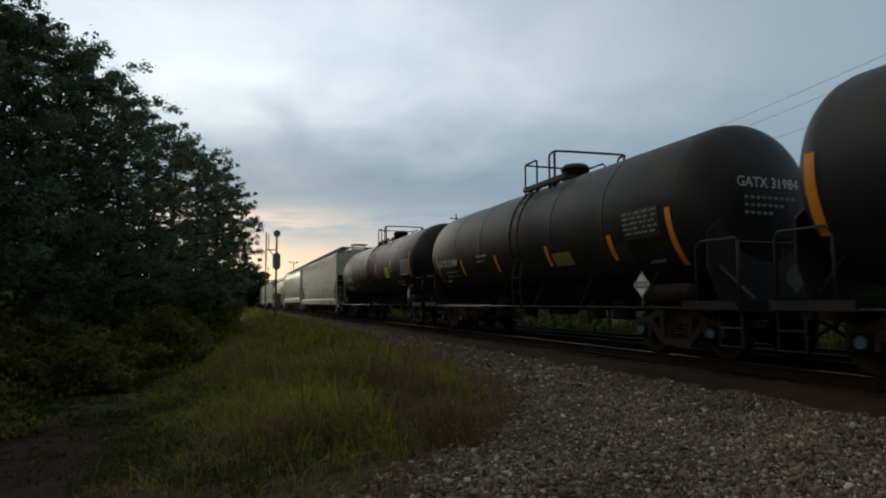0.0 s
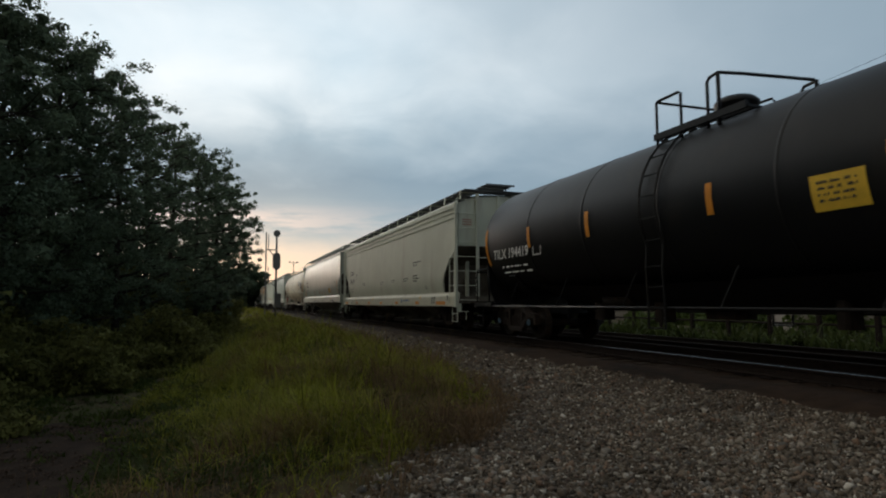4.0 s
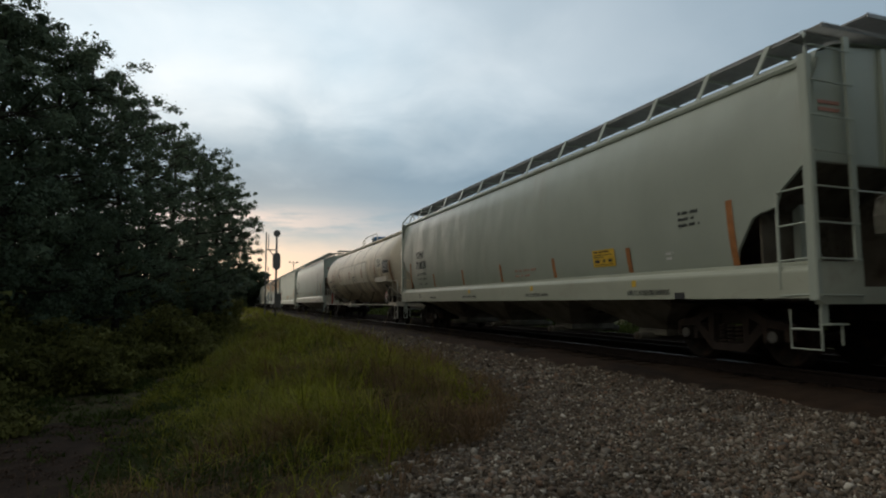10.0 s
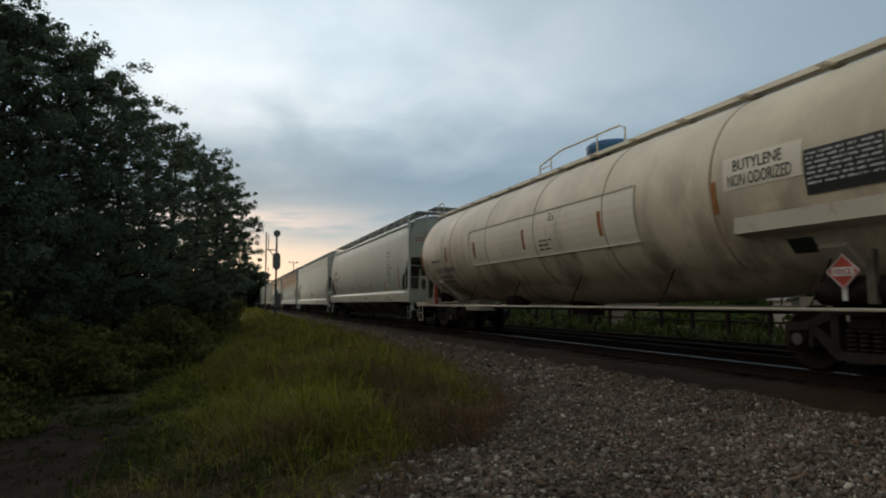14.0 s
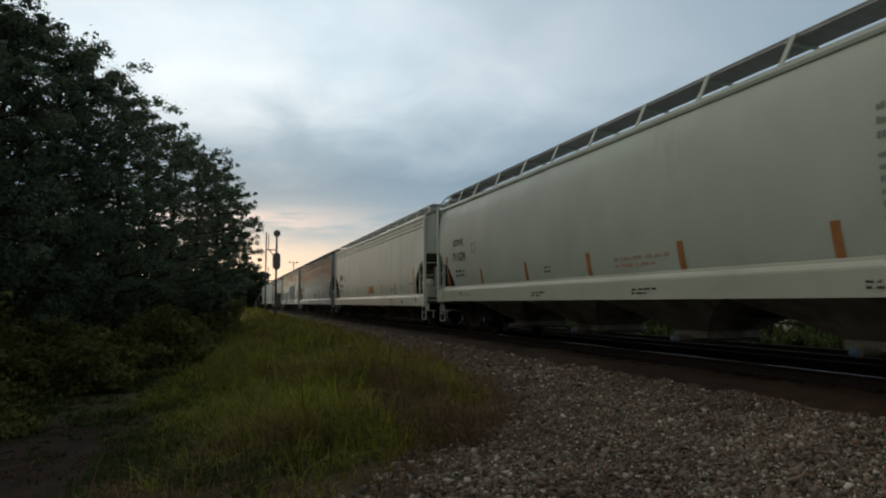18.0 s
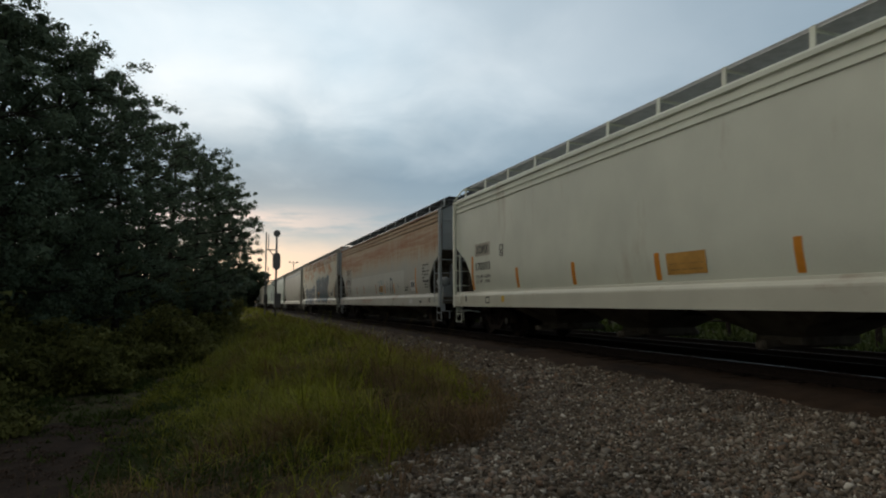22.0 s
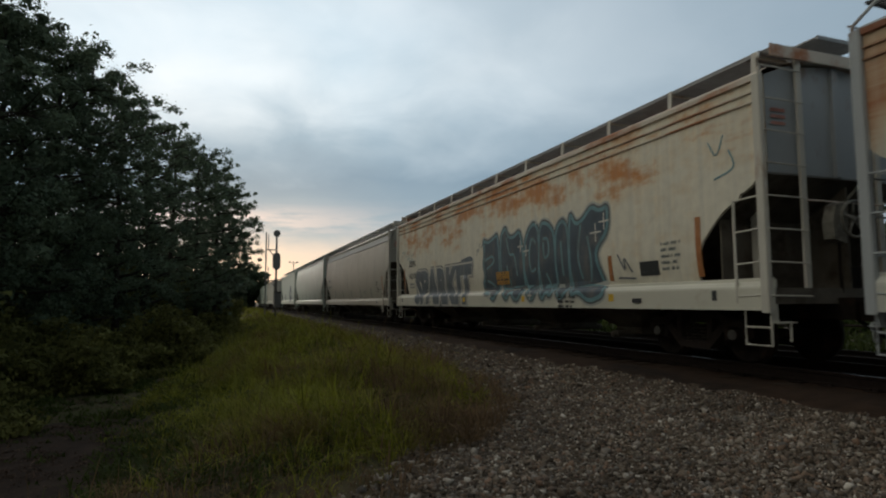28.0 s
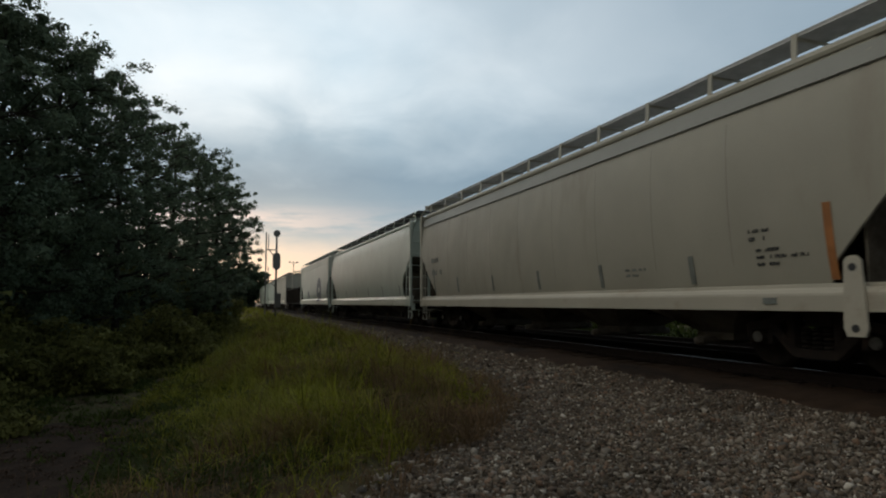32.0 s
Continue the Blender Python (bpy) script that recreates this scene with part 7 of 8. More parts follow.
for k in range(5):
    b.box(-0.62 + 0.1 * k, -0.5 + 0.1 * k, half - 0.5 - 0.13 * k, half - 0.36 - 0.13 * k, 1.02, 1.32 + 0.08 * k)
part("valve_gear", b, STEEL, car, "brake valve on the end deck")

# pale grey hopper
car, half, mid, skin = hopper("pale grey covered hopper car with orange tape marks", 31.5, 12.5, PALE, PALE_SILL, "round", posts=12, slanted=True, caps="blue", sill=C_SILL, panel=True, reservoir=False, cap_paint=BLUE_CAP, roof=MID_GRATE, bay_paint=BAY_BODY)
low = lambda z: skin(z) - 0.004
fit_words("XOMX", 29.97 - mid, 2.80, 3.04, 0.93, INK, car, skin(2.9) - 0.006)
fit_words("711324", 29.97 - mid, 2.32, 2.60, 1.06, INK, car, skin(2.64) - 0.006)
frame_box(car, 28.12 - mid, 28.38 - mid, 2.50, 2.80, 0.02, INK, skin(2.6) - 0.004)
bars(car, 29.8 - mid, 2.0, (0.75, 0.75), 0.10, INK, follow=low, seed=31)
for s_at, z0, z1 in ((30.55, 1.56, 2.51), (27.8, 1.55, 1.99), (25.0, 1.54, 2.0), (22.2, 1.53, 2.02), (19.45, 1.53, 2.01), (16.68, 1.53, 2.0), (14.17, 1.52, 2.53)):
    stripe(car, s_at - mid, z0, z1, 0.13, TAN_TAPE, follow=low)
bars(car, 21.3 - mid, 1.82, (1.6, 1.2), 0.09, GHOST, follow=low, seed=32)
bars(car, 16.05 - mid, 3.28, (0.6, 0.6, 0.35), 0.12, GREYINK, follow=low, seed=33)
bars(car, 16.05 - mid, 2.70, (0.5, 1.0, 0.5, 0.55, 0.5, 0.5), 0.10, GREYINK, follow=low, seed=34)
bars(car, 24.08 - mid, 1.82, (0.35, 0.3), 0.07, INK, follow=low, seed=35)
plate(car, 15.85 - mid, 15.95 - mid, 1.66, 1.78, ORANGE, "orange_mark", -1.57, 0.006)
for s_at, w in ((24.6, 0.7), (20.7, 0.7), (16.3, 0.65)):
    bars(car, s_at - mid, 1.22, (w, w * 0.6), 0.05, INK, -1.606, seed=int(s_at * 7))
for at in (29.45, 14.30):
    fit_words("PULL HERE", at - mid, 1.28, 1.33, 0.32, INK, car, -1.611, bold=0.01)
    fit_words("LIFT HERE", at - mid, 1.20, 1.25, 0.32, INK, car, -1.611, bold=0.01)
    fit_words("JACK HERE", at - 0.55 - mid, 1.20, 1.25, 0.34, INK, car, -1.611, bold=0.01)
plate(car, 15.2 - mid, 15.43 - mid, 1.05, 1.16, GREYINK, "jacking_pad", -1.606, 0.012)
bars_e = Mesh()
for k in range(5):
    bars_e.box(0.30, 0.30 + (0.6, 0.5, 0.65, 0.6, 0.6)[k], -half + 0.085, -half + 0.09, 3.72 - 0.1 * k, 3.77 - 0.1 * k)
part("end_print", bars_e, GREYINK, car)
bars_e = Mesh()
for k in range(2):
    bars_e.box(-1.32, -0.95, -half + 0.085, -half + 0.09, 3.62 - 0.1 * k, 3.67 - 0.1 * k)
part("warning_print", bars_e, WARN_RED, car, "small red warning stencil")

# off-white hopper
car, half, mid, skin = hopper("off-white covered hopper car with orange tape marks", 52.5, 33.0, OFFWHITE, OFFWHITE_SILL, posts=13, roof=PALE_GRATE)
plate(car, 49.72 - mid, 50.8 - mid, 2.36, 2.74, paint_of("grimy_patch", (0.42, 0.40, 0.33), 0.7, vary=0.3, scale=4), "grimy_patch", -1.551, 0.003)
fit_words("XOMX", 50.7 - mid, 2.42, 2.68, 0.88, INK, car, -1.559)
fit_words("170093", 50.72 - mid, 1.93, 2.17, 1.03, INK, car, -1.559)
frame_box(car, 48.84 - mid, 49.06 - mid, 2.27, 2.58, 0.02, INK)
fit_words("C", 49.02 - mid, 2.32, 2.44, 0.13, INK, car)
fit_words("LD LMT 218900", 50.67 - mid, 1.70, 1.79, 0.98, INK, car, bold=0.012)
fit_words("LT WT    67100", 50.65 - mid, 1.56, 1.65, 0.95, INK, car, bold=0.012)
for s_at, z0, z1 in ((51.0, 1.37, 2.38), (48.05, 1.37, 1.89), (45.36, 1.37, 1.86), (42.62, 1.37, 1.85), (39.8, 1.37, 1.86), (37.4, 1.37, 1.87), (34.55, 1.37, 2.37)):
    stripe(car, s_at - mid, z0, z1, 0.13, ORANGE, -1.552)
plate(car, 41.46 - mid, 42.38 - mid, 1.45, 1.82, FADED_YELLOW, "faded_placard", -1.552, 0.006)
bars(car, 42.3 - mid, 1.75, (0.7, 0.8, 0.8), 0.07, INK, -1.559, seed=42)
for s_at, z, rows in ((38.14, 1.62, (0.55, 0.4)), (36.49, 1.66, (0.4, 0.3)), (35.1, 1.75, (0.3,))):
    bars(car, s_at - mid, z, rows, 0.075, GREYINK, -1.556, seed=int(s_at * 3))
frame_box(car, 49.66 - mid, 49.92 - mid, 0.96, 1.15, 0.03, INK, -1.607)
plate(car, 48.7 - mid, 48.88 - mid, 1.0, 1.16, YELLOW, "yellow_mark", -1.606, 0.004)
plate(car, 35.88 - mid, 36.1 - mid, 0.98, 1.06, INK, "jacking_pad", -1.606, 0.012)
# sill holes drawn as flat black plates, their inner shade painted
for s_at in (51.4, 34.1):
    plate(car, s_at - mid - 0.045, s_at - mid + 0.045, 1.02, 1.18, INK, "jacking_hole", -1.606, 0.004)
bars(car, 38.0 - mid, 1.12, (0.4, 0.35), 0.07, GREYINK, -1.606, seed=45)

# rusty grey hopper
car, half, mid, skin = hopper("grey covered hopper car streaked with brown rust", 72.9, 53.85, RUSTED, RUSTED_SILL, trim=RUSTED_TRIM, posts=12)
for o in car.children:
    if o.name.startswith("eave_rib"):
        o.data.materials[0] = RUSTED_RIB
    elif o.name.startswith(("end_wall", "end_stiffener")):
        o.data.materials[0] = RUSTED_TRIM
frame_box(car, 69.72 - mid, 71.06 - mid, 2.03, 2.92, 0.035, INK, -1.556)
b = Mesh()
b.box(-1.56, -1.556, 69.75 - mid, 71.03 - mid, 2.455, 2.48)
part("stencil_line", b, INK, car)
fit_words("ECUX", 70.96 - mid, 2.58, 2.83, 0.86, INK, car)
fit_words("881081", 70.98 - mid, 2.12, 2.37, 1.1, INK, car)
fit_words("LD LMT", 70.92 - mid, 1.80, 1.90, 0.48, INK, car, bold=0.012)
fit_words("LT WT", 70.90 - mid, 1.63, 1.73, 0.42, INK, car, bold=0.012)
fit_words("NEW", 70.88 - mid, 1.46, 1.56, 0.30, INK, car, bold=0.012)
bars(car, 70.28 - mid, 1.85, (0.45, 0.45, 0.3), 0.11, INK, -1.556, seed=51)
stripe(car, 71.1 - mid, 1.37, 2.34, 0.12, TAN_TAPE, -1.552)
plate(car, 71.22 - mid, 71.4 - mid, 2.33, 2.92, PALE, "paint_patch", -1.552, 0.004)
for s_at, z0, z1 in ((56.84, 1.35, 2.37), (60.12, 1.38, 1.82), (61.78, 1.42, 1.84), (63.5, 1.44, 1.86), (66.2, 1.44, 1.86), (68.04, 1.46, 1.86)):
    stripe(car, s_at - mid, z0, z1, 0.11, ORANGE if s_at < 62 else TAN_TAPE, -1.552)
plate(car, 56.96 - mid, 57.55 - mid, 1.46, 1.88, WHITE, "white_data_panel", -1.552, 0.006)
for k in range(2):
    plate(car, 57.0 - mid + 0.25 * k, 57.2 - mid + 0.25 * k, 1.60, 1.82, NAVY, "dark_panel", -1.558, 0.004)
bars(car, 57.5 - mid, 1.54, (0.45,), 0.05, INK, -1.559, seed=52)
fit_words("EXTERIOR PAINT", 55.98 - mid, 2.37, 2.45, 0.78, INK, car, bold=0.012)
bars(car, 55.97 - mid, 2.29, (0.35, 0.8), 0.085, INK, -1.556, seed=53)
fit_words("INTERIOR PAINT", 55.95 - mid, 2.00, 2.08, 0.76, INK, car, bold=0.012)
bars(car, 55.94 - mid, 1.93, (0.35, 0.8), 0.085, INK, -1.556, seed=58)
bars(car, 55.7 - mid, 1.78, (0.4, 0.3, 0.35), 0.07, INK, -1.556, seed=54)
bars(car, 58.46 - mid, 1.62, (0.6, 0.5), 0.075, INK, -1.556, seed=55)
plate(car, 58.5 - mid, 69.5 - mid, 1.34, 2.36, paint_of("lighter_grey_repaint", (0.50, 0.52, 0.48), 0.55, vary=0.08), "repaint_panel", -1.5515, 0.003)
plate(car, 62.1 - mid, 62.85 - mid, 1.48, 1.78, FADED_YELLOW, "yellow_placard", -1.556, 0.006)
for z, w, size, seed in ((1.75, 0.55, 0.04, 56), (1.70, 0.6, 0.02, 156), (1.61, 0.62, 0.085, 157), (1.53, 0.6, 0.02, 158)):
    bars(car, 62.78 - mid, z, (w,), size, INK, follow=lambda z: flat_follow(z) - 0.014, seed=seed)
ribbon([[(62.9 - mid, 2.0), (62.7 - mid, 1.9), (62.6 - mid, 1.45)], [(62.5 - mid, 2.05), (62.3 - mid, 1.8), (62.2 - mid, 2.05)], [(62.0 - mid, 2.0), (61.95 - mid, 1.6)],
        [(62.6 - mid, 1.42), (62.1 - mid, 1.40)]], 0.06, TEAL, car, -1.561)
ribbon([[(60.65 - mid, 2.02), (60.55 - mid, 1.42)], [(60.7 - mid, 2.06), (60.35 - mid, 2.04), (60.22 - mid, 1.42)]], 0.10, NAVY, car, -1.561)
ribbon([[(61.3 - mid, 1.95), (61.25 - mid, 1.45)], [(59.4 - mid, 1.80), (59.3 - mid, 1.60), (59.38 - mid, 1.68)]], 0.05, SLATE, car, -1.561)
for s_at, w in ((57.3, 0.42),):
    plate(car, s_at - mid - w / 2, s_at - mid + w / 2, 0.96, 1.12, WHITE, "pale_patch", -1.606, 0.004)
plate(car, 55.9 - mid, 56.15 - mid, 0.98, 1.06, INK, "jacking_pad", -1.606, 0.012)
frame_box(car, 70.08 - mid, 70.32 - mid, 0.95, 1.10, 0.03, INK, -1.607)
# two holes in the sill, their dark inside laid on as black
plate(car, 71.7 - mid, 71.8 - mid, 1.0, 1.16, INK, "jacking_hole", -1.606, 0.004)
plate(car, 54.9 - mid, 55.0 - mid, 1.0, 1.16, INK, "jacking_hole", -1.606, 0.004)
bars(car, 66.3 - mid, 1.12, (2.3, 1.8), 0.07, GHOST, -1.606, seed=57)

# cream hopper with graffiti
car, half, mid, skin = hopper("cream covered hopper car with rust patches and painted graffiti", 93.35, 74.25, PATCHED, OFFWHITE_SILL, trim=PATCHED_TRIM, posts=11, reservoir=False, roof=MID_GRATE, fascia=True)
for o in car.children:
    if o.name.startswith(("end_wall", "end_stiffener")):
        o.data.materials[0] = RUSTED_TRIM
    elif o.name.startswith(("end_ladder", "corner_post", "side_ladder", "sill_step", "grab_bar", "walkway_bracket", "stay", "lever_bracket")):
        o.data.materials[0] = PATCHED_POST
fold = (1.31,)
fit_words("XOMX", 91.75 - mid, 2.40, 2.66, 0.93, INK, car)
fit_words("462108", 91.68 - mid, 1.93, 2.16, 1.0, INK, car)
bars(car, 91.6 - mid, 1.72, (0.7, 0.7), 0.085, GREYINK, -1.556, seed=61)
for k, mt, grow, lift, fat in ((0, DUSK, 0.12, 0.004, 0.128), (0, CHALK, 0.09, 0.007, 0.108), (1, SLATE, 0.04, 0.010, 0.066)):
    fit_words("SPARKIT", 90.75 - mid + grow, 0.94 - grow, 2.16 + grow * 1.2, 5.65 + 2 * grow, mt, car, name="graffiti", bold=fat, drape=(*fold, lift),
              label="pale outline of graffiti letters" if k == 0 else "slate blue graffiti letters")
ribbon([[(85.9 - mid, 2.28), (85.05 - mid, 2.38), (85.0 - mid, 2.1)]], 0.14, SLATE, car, -1.56, drape=(*fold, 0.006))
# a second, unreadable piece: fat rounded letters that touch, each with its outline


def painted_letter(car, mid, corners, inner, fold):
    """One fat letter: pale halo, dark edge, teal outline, navy filling and teal inner lines."""
    pts = [Vector((a - mid, c)) for a, c in corners]
    for _ in range(2):
        pts = [q for a, c in zip(pts, pts[1:] + pts[:1]) for q in (a.lerp(c, 0.22), a.lerp(c, 0.78))]
    n = len(pts)
    area = sum(pts[i].x * pts[(i + 1) % n].y - pts[(i + 1) % n].x * pts[i].y for i in range(n))
    for grow, lift, mt, label in ((0.10, 0.003, MIST, "pale grey halo of a graffiti letter"), (0.055, 0.005, DUSK, "dark edge of a graffiti letter"),
                                  (0.015, 0.0075, TEAL, "teal outline of a graffiti letter"), (-0.07, 0.010, NAVY, "mottled navy filling of a graffiti letter")):
        ring = []
        for i, q in enumerate(pts):
            d = (pts[(i + 1) % n] - pts[i - 1]).normalized()
            side = Vector((d.y, -d.x)) * (1 if area > 0 else -1)
            ring.append((-1.56, q.x + side.x * grow, q.y + side.y * grow))
        b = Mesh()
        b.add(ring, [tuple(range(n))])
        me = b.data("graffiti_letter", mt)
        over_sill(me, *fold, lift)
        part("graffiti_letter", me, None, car, label)
    for path in inner:
        ribbon([[(a - mid, c) for a, c in path]], 0.13, DUSK, car, -1.56, "graffiti_line", "dark edge of an inner line", (*fold, 0.0115))
        ribbon([[(a - mid, c) for a, c in path]], 0.07, TEAL, car, -1.56, "graffiti_line", "teal inner line of a graffiti letter", (*fold, 0.013))


painted_letter(car, mid, ((84.2, 2.85), (83.9, 2.72), (83.5, 2.80), (83.2, 2.92), (83.1, 2.5), (83.05, 1.9), (83.1, 1.3), (83.4, 1.00), (83.7, 1.2), (84.1, 1.25), (84.25, 1.5), (84.05, 1.75), (84.2, 2.1), (84.1, 2.4)),
               (((84.05, 2.2), (83.5, 2.32), (83.38, 2.12), (83.9, 1.95)), ((83.9, 1.6), (83.5, 1.5), (83.35, 1.3))), fold)
painted_letter(car, mid, ((83.05, 2.75), (82.7, 3.07), (82.5, 2.75), (82.2, 2.72), (81.85, 2.87), (81.7, 2.5), (81.62, 1.9), (81.6, 1.35), (81.9, 1.02), (82.15, 1.04), (82.35, 1.27), (82.6, 1.0), (82.9, 1.3), (83.0, 1.9)),
               (((82.62, 2.7), (82.45, 2.2), (82.15, 2.3), (82.02, 1.7)), ((82.6, 1.95), (82.42, 1.45))), fold)
painted_letter(car, mid, ((81.62, 2.45), (81.4, 2.8), (81.1, 2.97), (80.85, 2.8), (80.8, 2.3), (80.85, 1.7), (80.9, 1.25), (81.2, 0.98), (81.5, 1.25), (81.65, 1.8)),
               (((81.02, 2.45), (81.2, 2.62), (81.36, 2.2), (81.26, 1.7), (81.04, 1.8)),), fold)
painted_letter(car, mid, ((80.85, 2.65), (80.7, 2.94), (80.35, 2.85), (80.1, 2.6), (80.05, 2.1), (80.0, 1.4), (80.3, 1.08), (80.45, 1.22), (80.65, 1.0), (80.85, 1.3), (80.9, 2.0)),
               (((80.62, 2.5), (80.4, 2.52), (80.34, 2.1), (80.6, 2.0), (80.62, 2.4)), ((80.5, 1.65), (80.3, 1.3))), fold)
painted_letter(car, mid, ((80.1, 2.5), (79.95, 2.78), (79.7, 2.87), (79.5, 2.6), (79.45, 1.8), (79.5, 1.25), (79.85, 1.0), (80.05, 1.25), (80.1, 1.8)),
               (((79.82, 2.35), (79.75, 1.6)),), fold)
painted_letter(car, mid, ((79.5, 2.6), (79.42, 3.0), (79.2, 2.7), (78.95, 2.75), (78.6, 3.02), (78.3, 2.87), (78.0, 2.96), (78.02, 2.4), (78.4, 2.1), (78.45, 1.9), (78.2, 1.35), (78.15, 1.1), (78.7, 0.96), (79.1, 1.2), (79.4, 1.08), (79.5, 1.7)),
               (((79.0, 2.62), (79.15, 2.0), (79.0, 1.5)), ((78.75, 2.35), (78.6, 1.8), (78.7, 1.4))), fold)
Y = 84.55 - mid
for a, c, q in ((Y - 6.40, 2.62, 0.16), (Y - 6.10, 2.42, 0.18), (Y - 2.75, 2.42, 0.14), (Y - 3.05, 2.28, 0.14), (Y - 3.6, 3.02, 0.12), (Y - 0.9, 1.15, 0.1), (Y - 3.3, 1.15, 0.1)):
    ribbon([[(a - q, c), (a + q, c)], [(a, c - q), (a, c + q)]], 0.035, CHALK, car, -1.56, "sprayed_sparkle", "white sprayed sparkle", (*fold, 0.015))
ribbon([[(92.7 - mid, 2.9), (92.55 - mid, 3.2), (92.4 - mid, 2.95), (92.25 - mid, 3.2), (92.15 - mid, 2.85)], [(92.0 - mid, 3.05), (91.95 - mid, 2.75)], [(91.8 - mid, 3.0), (91.75 - mid, 2.7)],
        [(91.55 - mid, 2.95), (91.7 - mid, 2.8), (91.45 - mid, 2.62)], [(91.2 - mid, 2.95), (91.35 - mid, 2.75), (91.1 - mid, 2.6)]], 0.035, TEAL, car, -1.556)
ribbon([[(84.7 - mid, 2.4), (84.62 - mid, 2.62), (84.55 - mid, 2.45), (84.45 - mid, 2.72)], [(84.35 - mid, 2.6), (84.2 - mid, 2.75), (84.1 - mid, 2.6)]], 0.03, NAVY, car, -1.556)
ribbon([[(75.3 - mid, 3.5), (75.15 - mid, 3.2), (75.0 - mid, 3.55)], [(74.9 - mid, 3.3), (74.75 - mid, 3.0), (75.2 - mid, 2.9)]], 0.03, TEAL, car, -1.556)
ribbon([[(77.75 - mid, 1.9), (77.45 - mid, 1.5), (77.6 - mid, 1.9), (77.3 - mid, 1.55)], [(77.7 - mid, 1.45), (77.2 - mid, 1.42)]], 0.035, NAVY, car, -1.556)
for s_at, z0, z1 in ((92.35, 1.38, 2.4), (89.6, 1.40, 1.9), (86.9, 1.40, 1.9), (83.95, 1.40, 1.85), (80.9, 1.40, 1.85), (78.0, 1.40, 1.9), (75.6, 1.39, 2.36)):
    stripe(car, s_at - mid, z0, z1, 0.12, TAN_TAPE, -1.566)
plate(car, 82.48 - mid, 83.28 - mid, 1.47, 1.82, FADED_YELLOW, "yellow_placard", -1.566, 0.006)
for z, w, size, seed in ((1.78, 0.6, 0.045, 62), (1.72, 0.65, 0.022, 162), (1.68, 0.3, 0.03, 163), (1.605, 0.68, 0.09, 164), (1.52, 0.65, 0.022, 165)):
    bars(car, 83.2 - mid, z, (w,), size, INK, follow=lambda z: flat_follow(z) - 0.022, seed=seed)
plate(car, 76.58 - mid, 77.1 - mid, 1.46, 1.72, INK, "data_panel", -1.552, 0.006)
bars(car, 77.05 - mid, 1.66, (0.4, 0.4, 0.4), 0.04, WHITE, -1.559, seed=63)
bars(car, 76.5 - mid, 2.0, (0.5, 0.4, 0.5, 0.4, 0.5), 0.075, GREYINK, -1.556, seed=64)
for s_at in (85.6, 81.6, 77.9):
    plate(car, s_at - mid - 0.08, s_at - mid + 0.08, 1.0, 1.14, YELLOW, "yellow_mark", -1.618, 0.004)
bars(car, 79.9 - mid, 1.10, (0.75, 0.7, 0.6), 0.07, INK, -1.62, seed=65)
plate(car, 77.0 - mid, 77.25 - mid, 0.97, 1.05, INK, "jacking_pad", -1.606, 0.012)
# holes near both ends: black plates in place of shaded openings
for s_at in (92.5, 75.25):
    plate(car, s_at - mid - 0.045, s_at - mid + 0.045, 1.0, 1.16, INK, "jacking_hole", -1.606, 0.004)
w_print = Mesh()
for k in range(3):
    w_print.box(-1.30, -1.02, -half + 0.085, -half + 0.09, 3.78 - 0.1 * k, 3.83 - 0.1 * k)
part("warning_print", w_print, WARN_RED, car, "small red warning stencil")

# dusty grey round hopper
car, half, mid, skin = hopper("dusty grey covered hopper car with rounded sides", 112.8, 94.75, GREY, GREY_SILL, "round", posts=12, sill=(0.86, 1.20), cut="wedge", reservoir=False, band=(3.84, 4.15, GREY_BAND), roof=PALE_GRATE, fascia=True, seam=GREY_SEAM)
low = lambda z: skin(z) - 0.004
for s_at, z0, z1 in ((96.1, 1.26, 2.25), (98.56, 1.27, 1.73), (101.1, 1.27, 1.74), (103.7, 1.29, 1.75), (106.35, 1.31, 1.75), (109.05, 1.31, 1.8), (111.3, 1.3, 2.2)):
    stripe(car, s_at - mid, z0, z1, 0.11, TAN_TAPE if s_at < 97 else GREYINK, follow=low)
bars(car, 97.35 - mid, 2.0, (0.45, 0.3), 0.08, INK, follow=low, seed=71)
bars(car, 97.25 - mid, 1.72, (0.4, 0.9, 0.4), 0.07, INK, follow=low, seed=72)
bars(car, 100.3 - mid, 1.58, (0.7, 0.4), 0.07, GREYINK, follow=low, seed=73)
bars(car, 111.5 - mid, 2.5, (0.8,), 0.22, GREYINK, follow=low, seed=74)
bars(car, 111.5 - mid, 2.05, (1.1,), 0.24, GREYINK, follow=low, seed=75)
plate(car, 96.9 - mid, 97.12 - mid, 0.95, 1.04, GREYINK, "jacking_pad", -1.606, 0.012)
b = Mesh()
b.prism([(0, 0.11, -0.50), (0, 0.15, -0.40), (0, 0.11, 0.42), (0, 0.05, 0.48), (0, -0.05, 0.48), (0, -0.11, 0.42), (0, -0.15, -0.40), (0, -0.11, -0.50)], (-1.64, 95.78 - mid, 1.06), (-1.61, 95.78 - mid, 1.06))
# the bracket's holes are black discs, the dark inside painted on
b.slot = 1
b.lathe([(-1.645, 0.05), (-1.639, 0.05)], "x", 12, (0, 95.78 - mid, 0.66))
b.lathe([(-1.645, 0.05), (-1.639, 0.05)], "x", 12, (0, 95.78 - mid, 1.40))
part("jacking_bracket", b, (GREY_SILL, INK), car, "white jacking bracket with two holes painted dark")
w_print = Mesh()
for k in range(3):
    w_print.box(-1.32, -1.0, -half + 0.085, -half + 0.09, 3.78 - 0.1 * k, 3.83 - 0.1 * k)
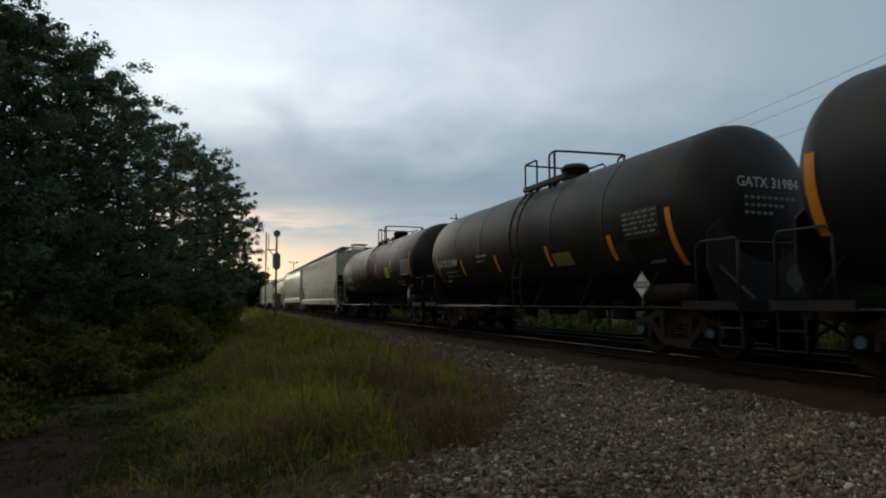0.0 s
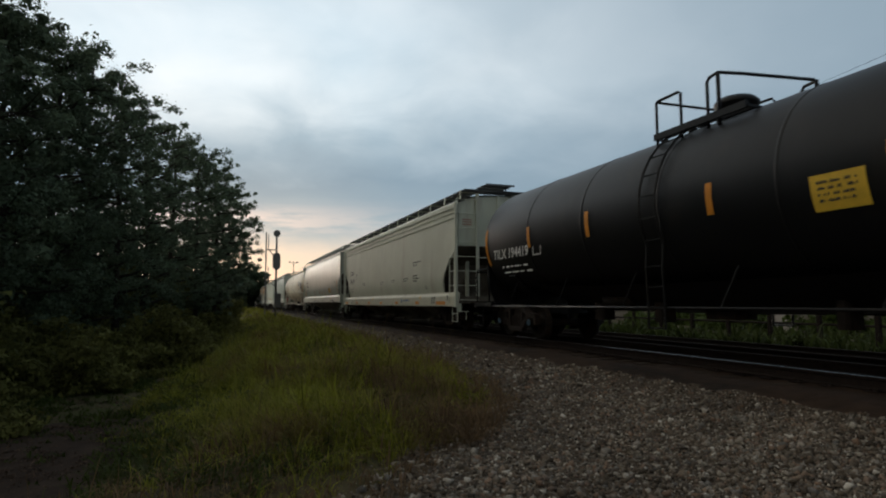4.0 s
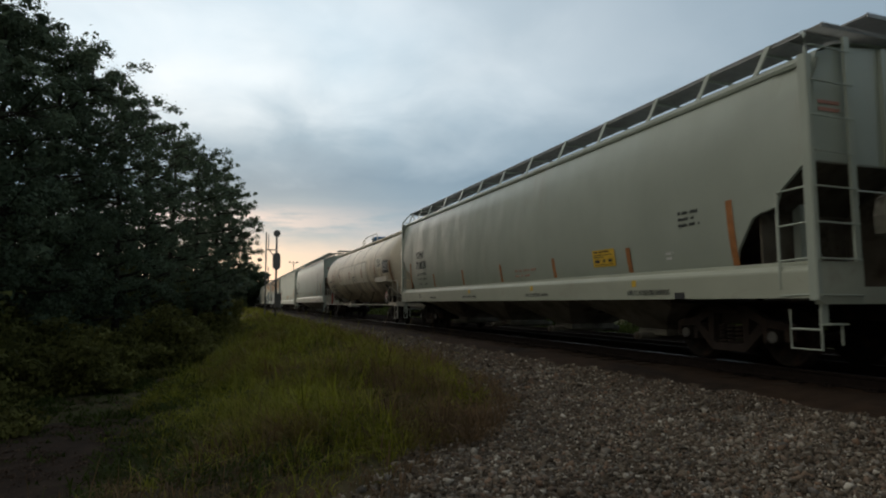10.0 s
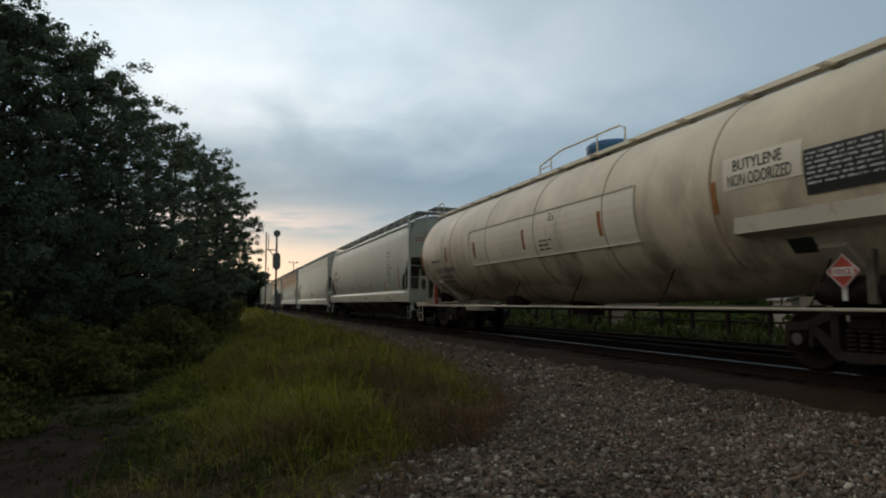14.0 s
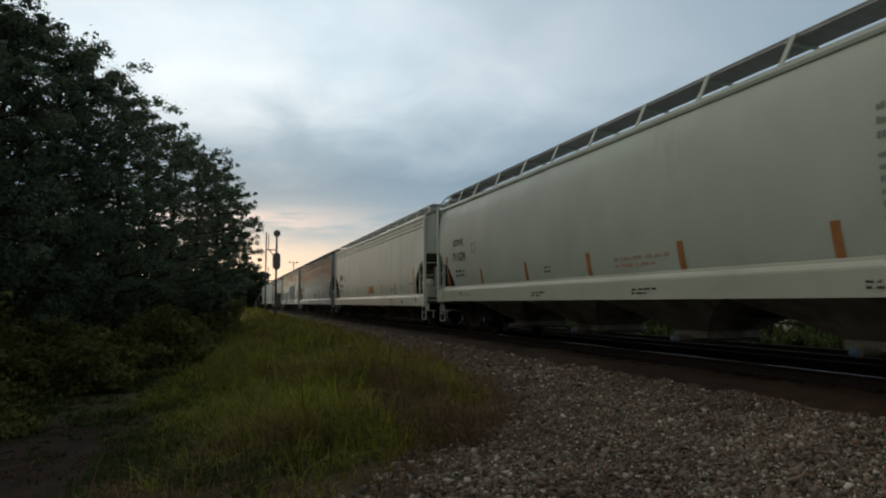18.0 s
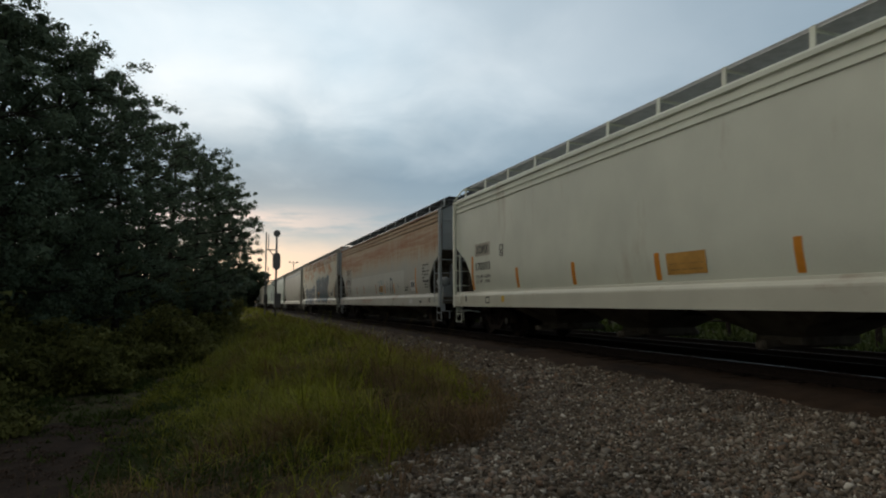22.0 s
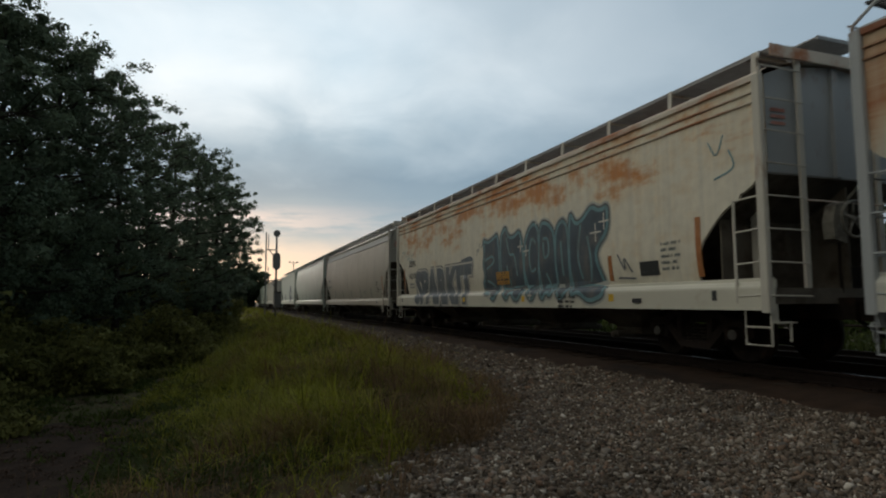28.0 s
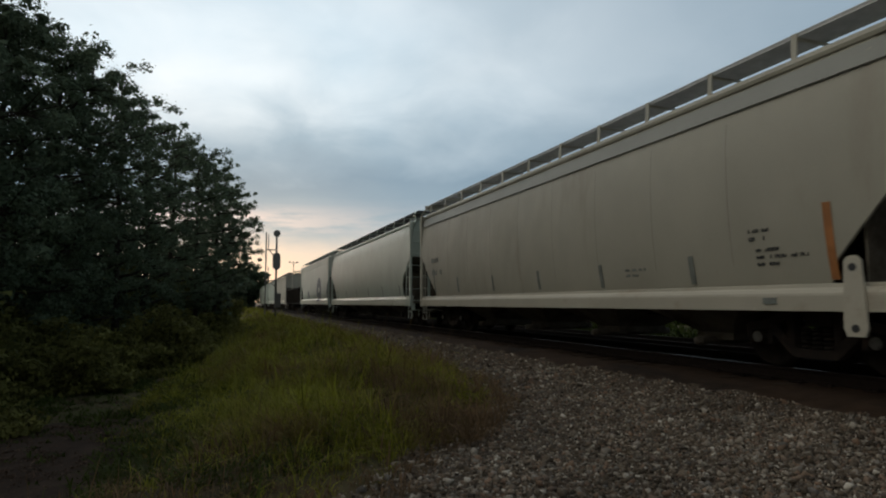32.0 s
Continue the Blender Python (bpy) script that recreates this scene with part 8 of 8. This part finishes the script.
part("warning_print", w_print, WARN_RED, car, "small red warning stencil")

car, half, mid, skin = hopper("off-white covered hopper car with a white sill", 133.2, 114.15, PALE, PALE_SILL, "round", posts=12, sill=(0.86, 1.25), reservoir=False)
for s_at in (116, 119, 122, 125, 128, 131):
    stripe(car, s_at - mid, 1.30, 1.75, 0.11, GREYINK, follow=lambda z: skin(z) - 0.004)
bars(car, 118.0 - mid, 2.4, (0.5, 0.7, 0.5), 0.09, GREYINK, -1.57, seed=81)
car, half, mid, skin = hopper("pale covered hopper car with a dark graffiti patch", 151.6, 134.5, PALE, PALE_SILL, posts=11, reservoir=False)
ribbon([[(140.5 - mid, 1.9), (140.0 - mid, 2.6), (139.0 - mid, 2.6), (138.6 - mid, 1.8), (139.3 - mid, 1.4), (140.2 - mid, 1.5)]], 0.75, SLATE, car, -1.56, drape=(*fold, 0.006))
ribbon([[(146.5 - mid, 1.5), (146.0 - mid, 2.0), (145.4 - mid, 1.5)]], 0.4, SLATE, car, -1.56, drape=(*fold, 0.006))


def gondola(rear, front):
    half, mid = (rear - front) / 2, (rear + front) / 2
    car = thing("gondola_car", "low dark gondola car behind the hoppers", "gondola car")
    for s in (-1, 1):
        b = Mesh()
        b.box(min(s * 1.45, s * 1.52), max(s * 1.45, s * 1.52), -half, half, 0.95, 2.45)
        part("side_wall", b, STEEL, car)
        b = Mesh()
        b.box(min(s * 1.45, s * 1.61), max(s * 1.45, s * 1.61), -half, half, 2.45, 2.56)
        part("top_chord", b, STEEL, car)
        for k in range(13):
            y = -half + 0.2 + (2 * half - 0.4) * k / 12
            b = Mesh()
            b.box(min(s * 1.52, s * 1.60), max(s * 1.52, s * 1.60), y - 0.06, y + 0.06, 0.95, 2.45)
            part("side_post", b, STEEL, car)
        b = Mesh()
        b.box(-1.45, 1.45, min(s * half, s * (half - 0.08)), max(s * half, s * (half - 0.08)), 0.95, 2.45)
        part("end_wall", b, STEEL, car)
    b = Mesh()
    b.box(-1.5, 1.5, -half, half, 0.85, 0.95)
    part("floor_frame", b, STEEL, car)
    CARS.append((car, mid, running_gear(car, half + 0.2, half - 2.0)))


gondola(167.0, 153.0)
hopper("dusty grey covered hopper car with a tan roof", 186.6, 168.2, GREY, GREY_SILL, trim=TAN_TRIM, posts=8, reservoir=False)
for r0 in (206.4, 226.2, 246.0):
    hopper("pale covered hopper car at the tail of the train", r0, r0 - 18.4, PALE, PALE_SILL, posts=8, reservoir=False)


def motions():
    walk(cam, [(0.0, STAND), (32.0, STAND)])
    for car, mid, sets in CARS:
        walk(car, [(t, on_track(mid - rolled(t))) for t in range(0, 33, 2)])
        for w in sets:
            at = w.location.copy()
            rows = []
            for k in range(321):
                t = k * 0.1
                turn = math.degrees((rolled(t) - rolled(0)) / WHEEL_R)
                rows.append((t, pose(at.x, at.y, at.z, turn)))
            walk(w, rows)


motions()
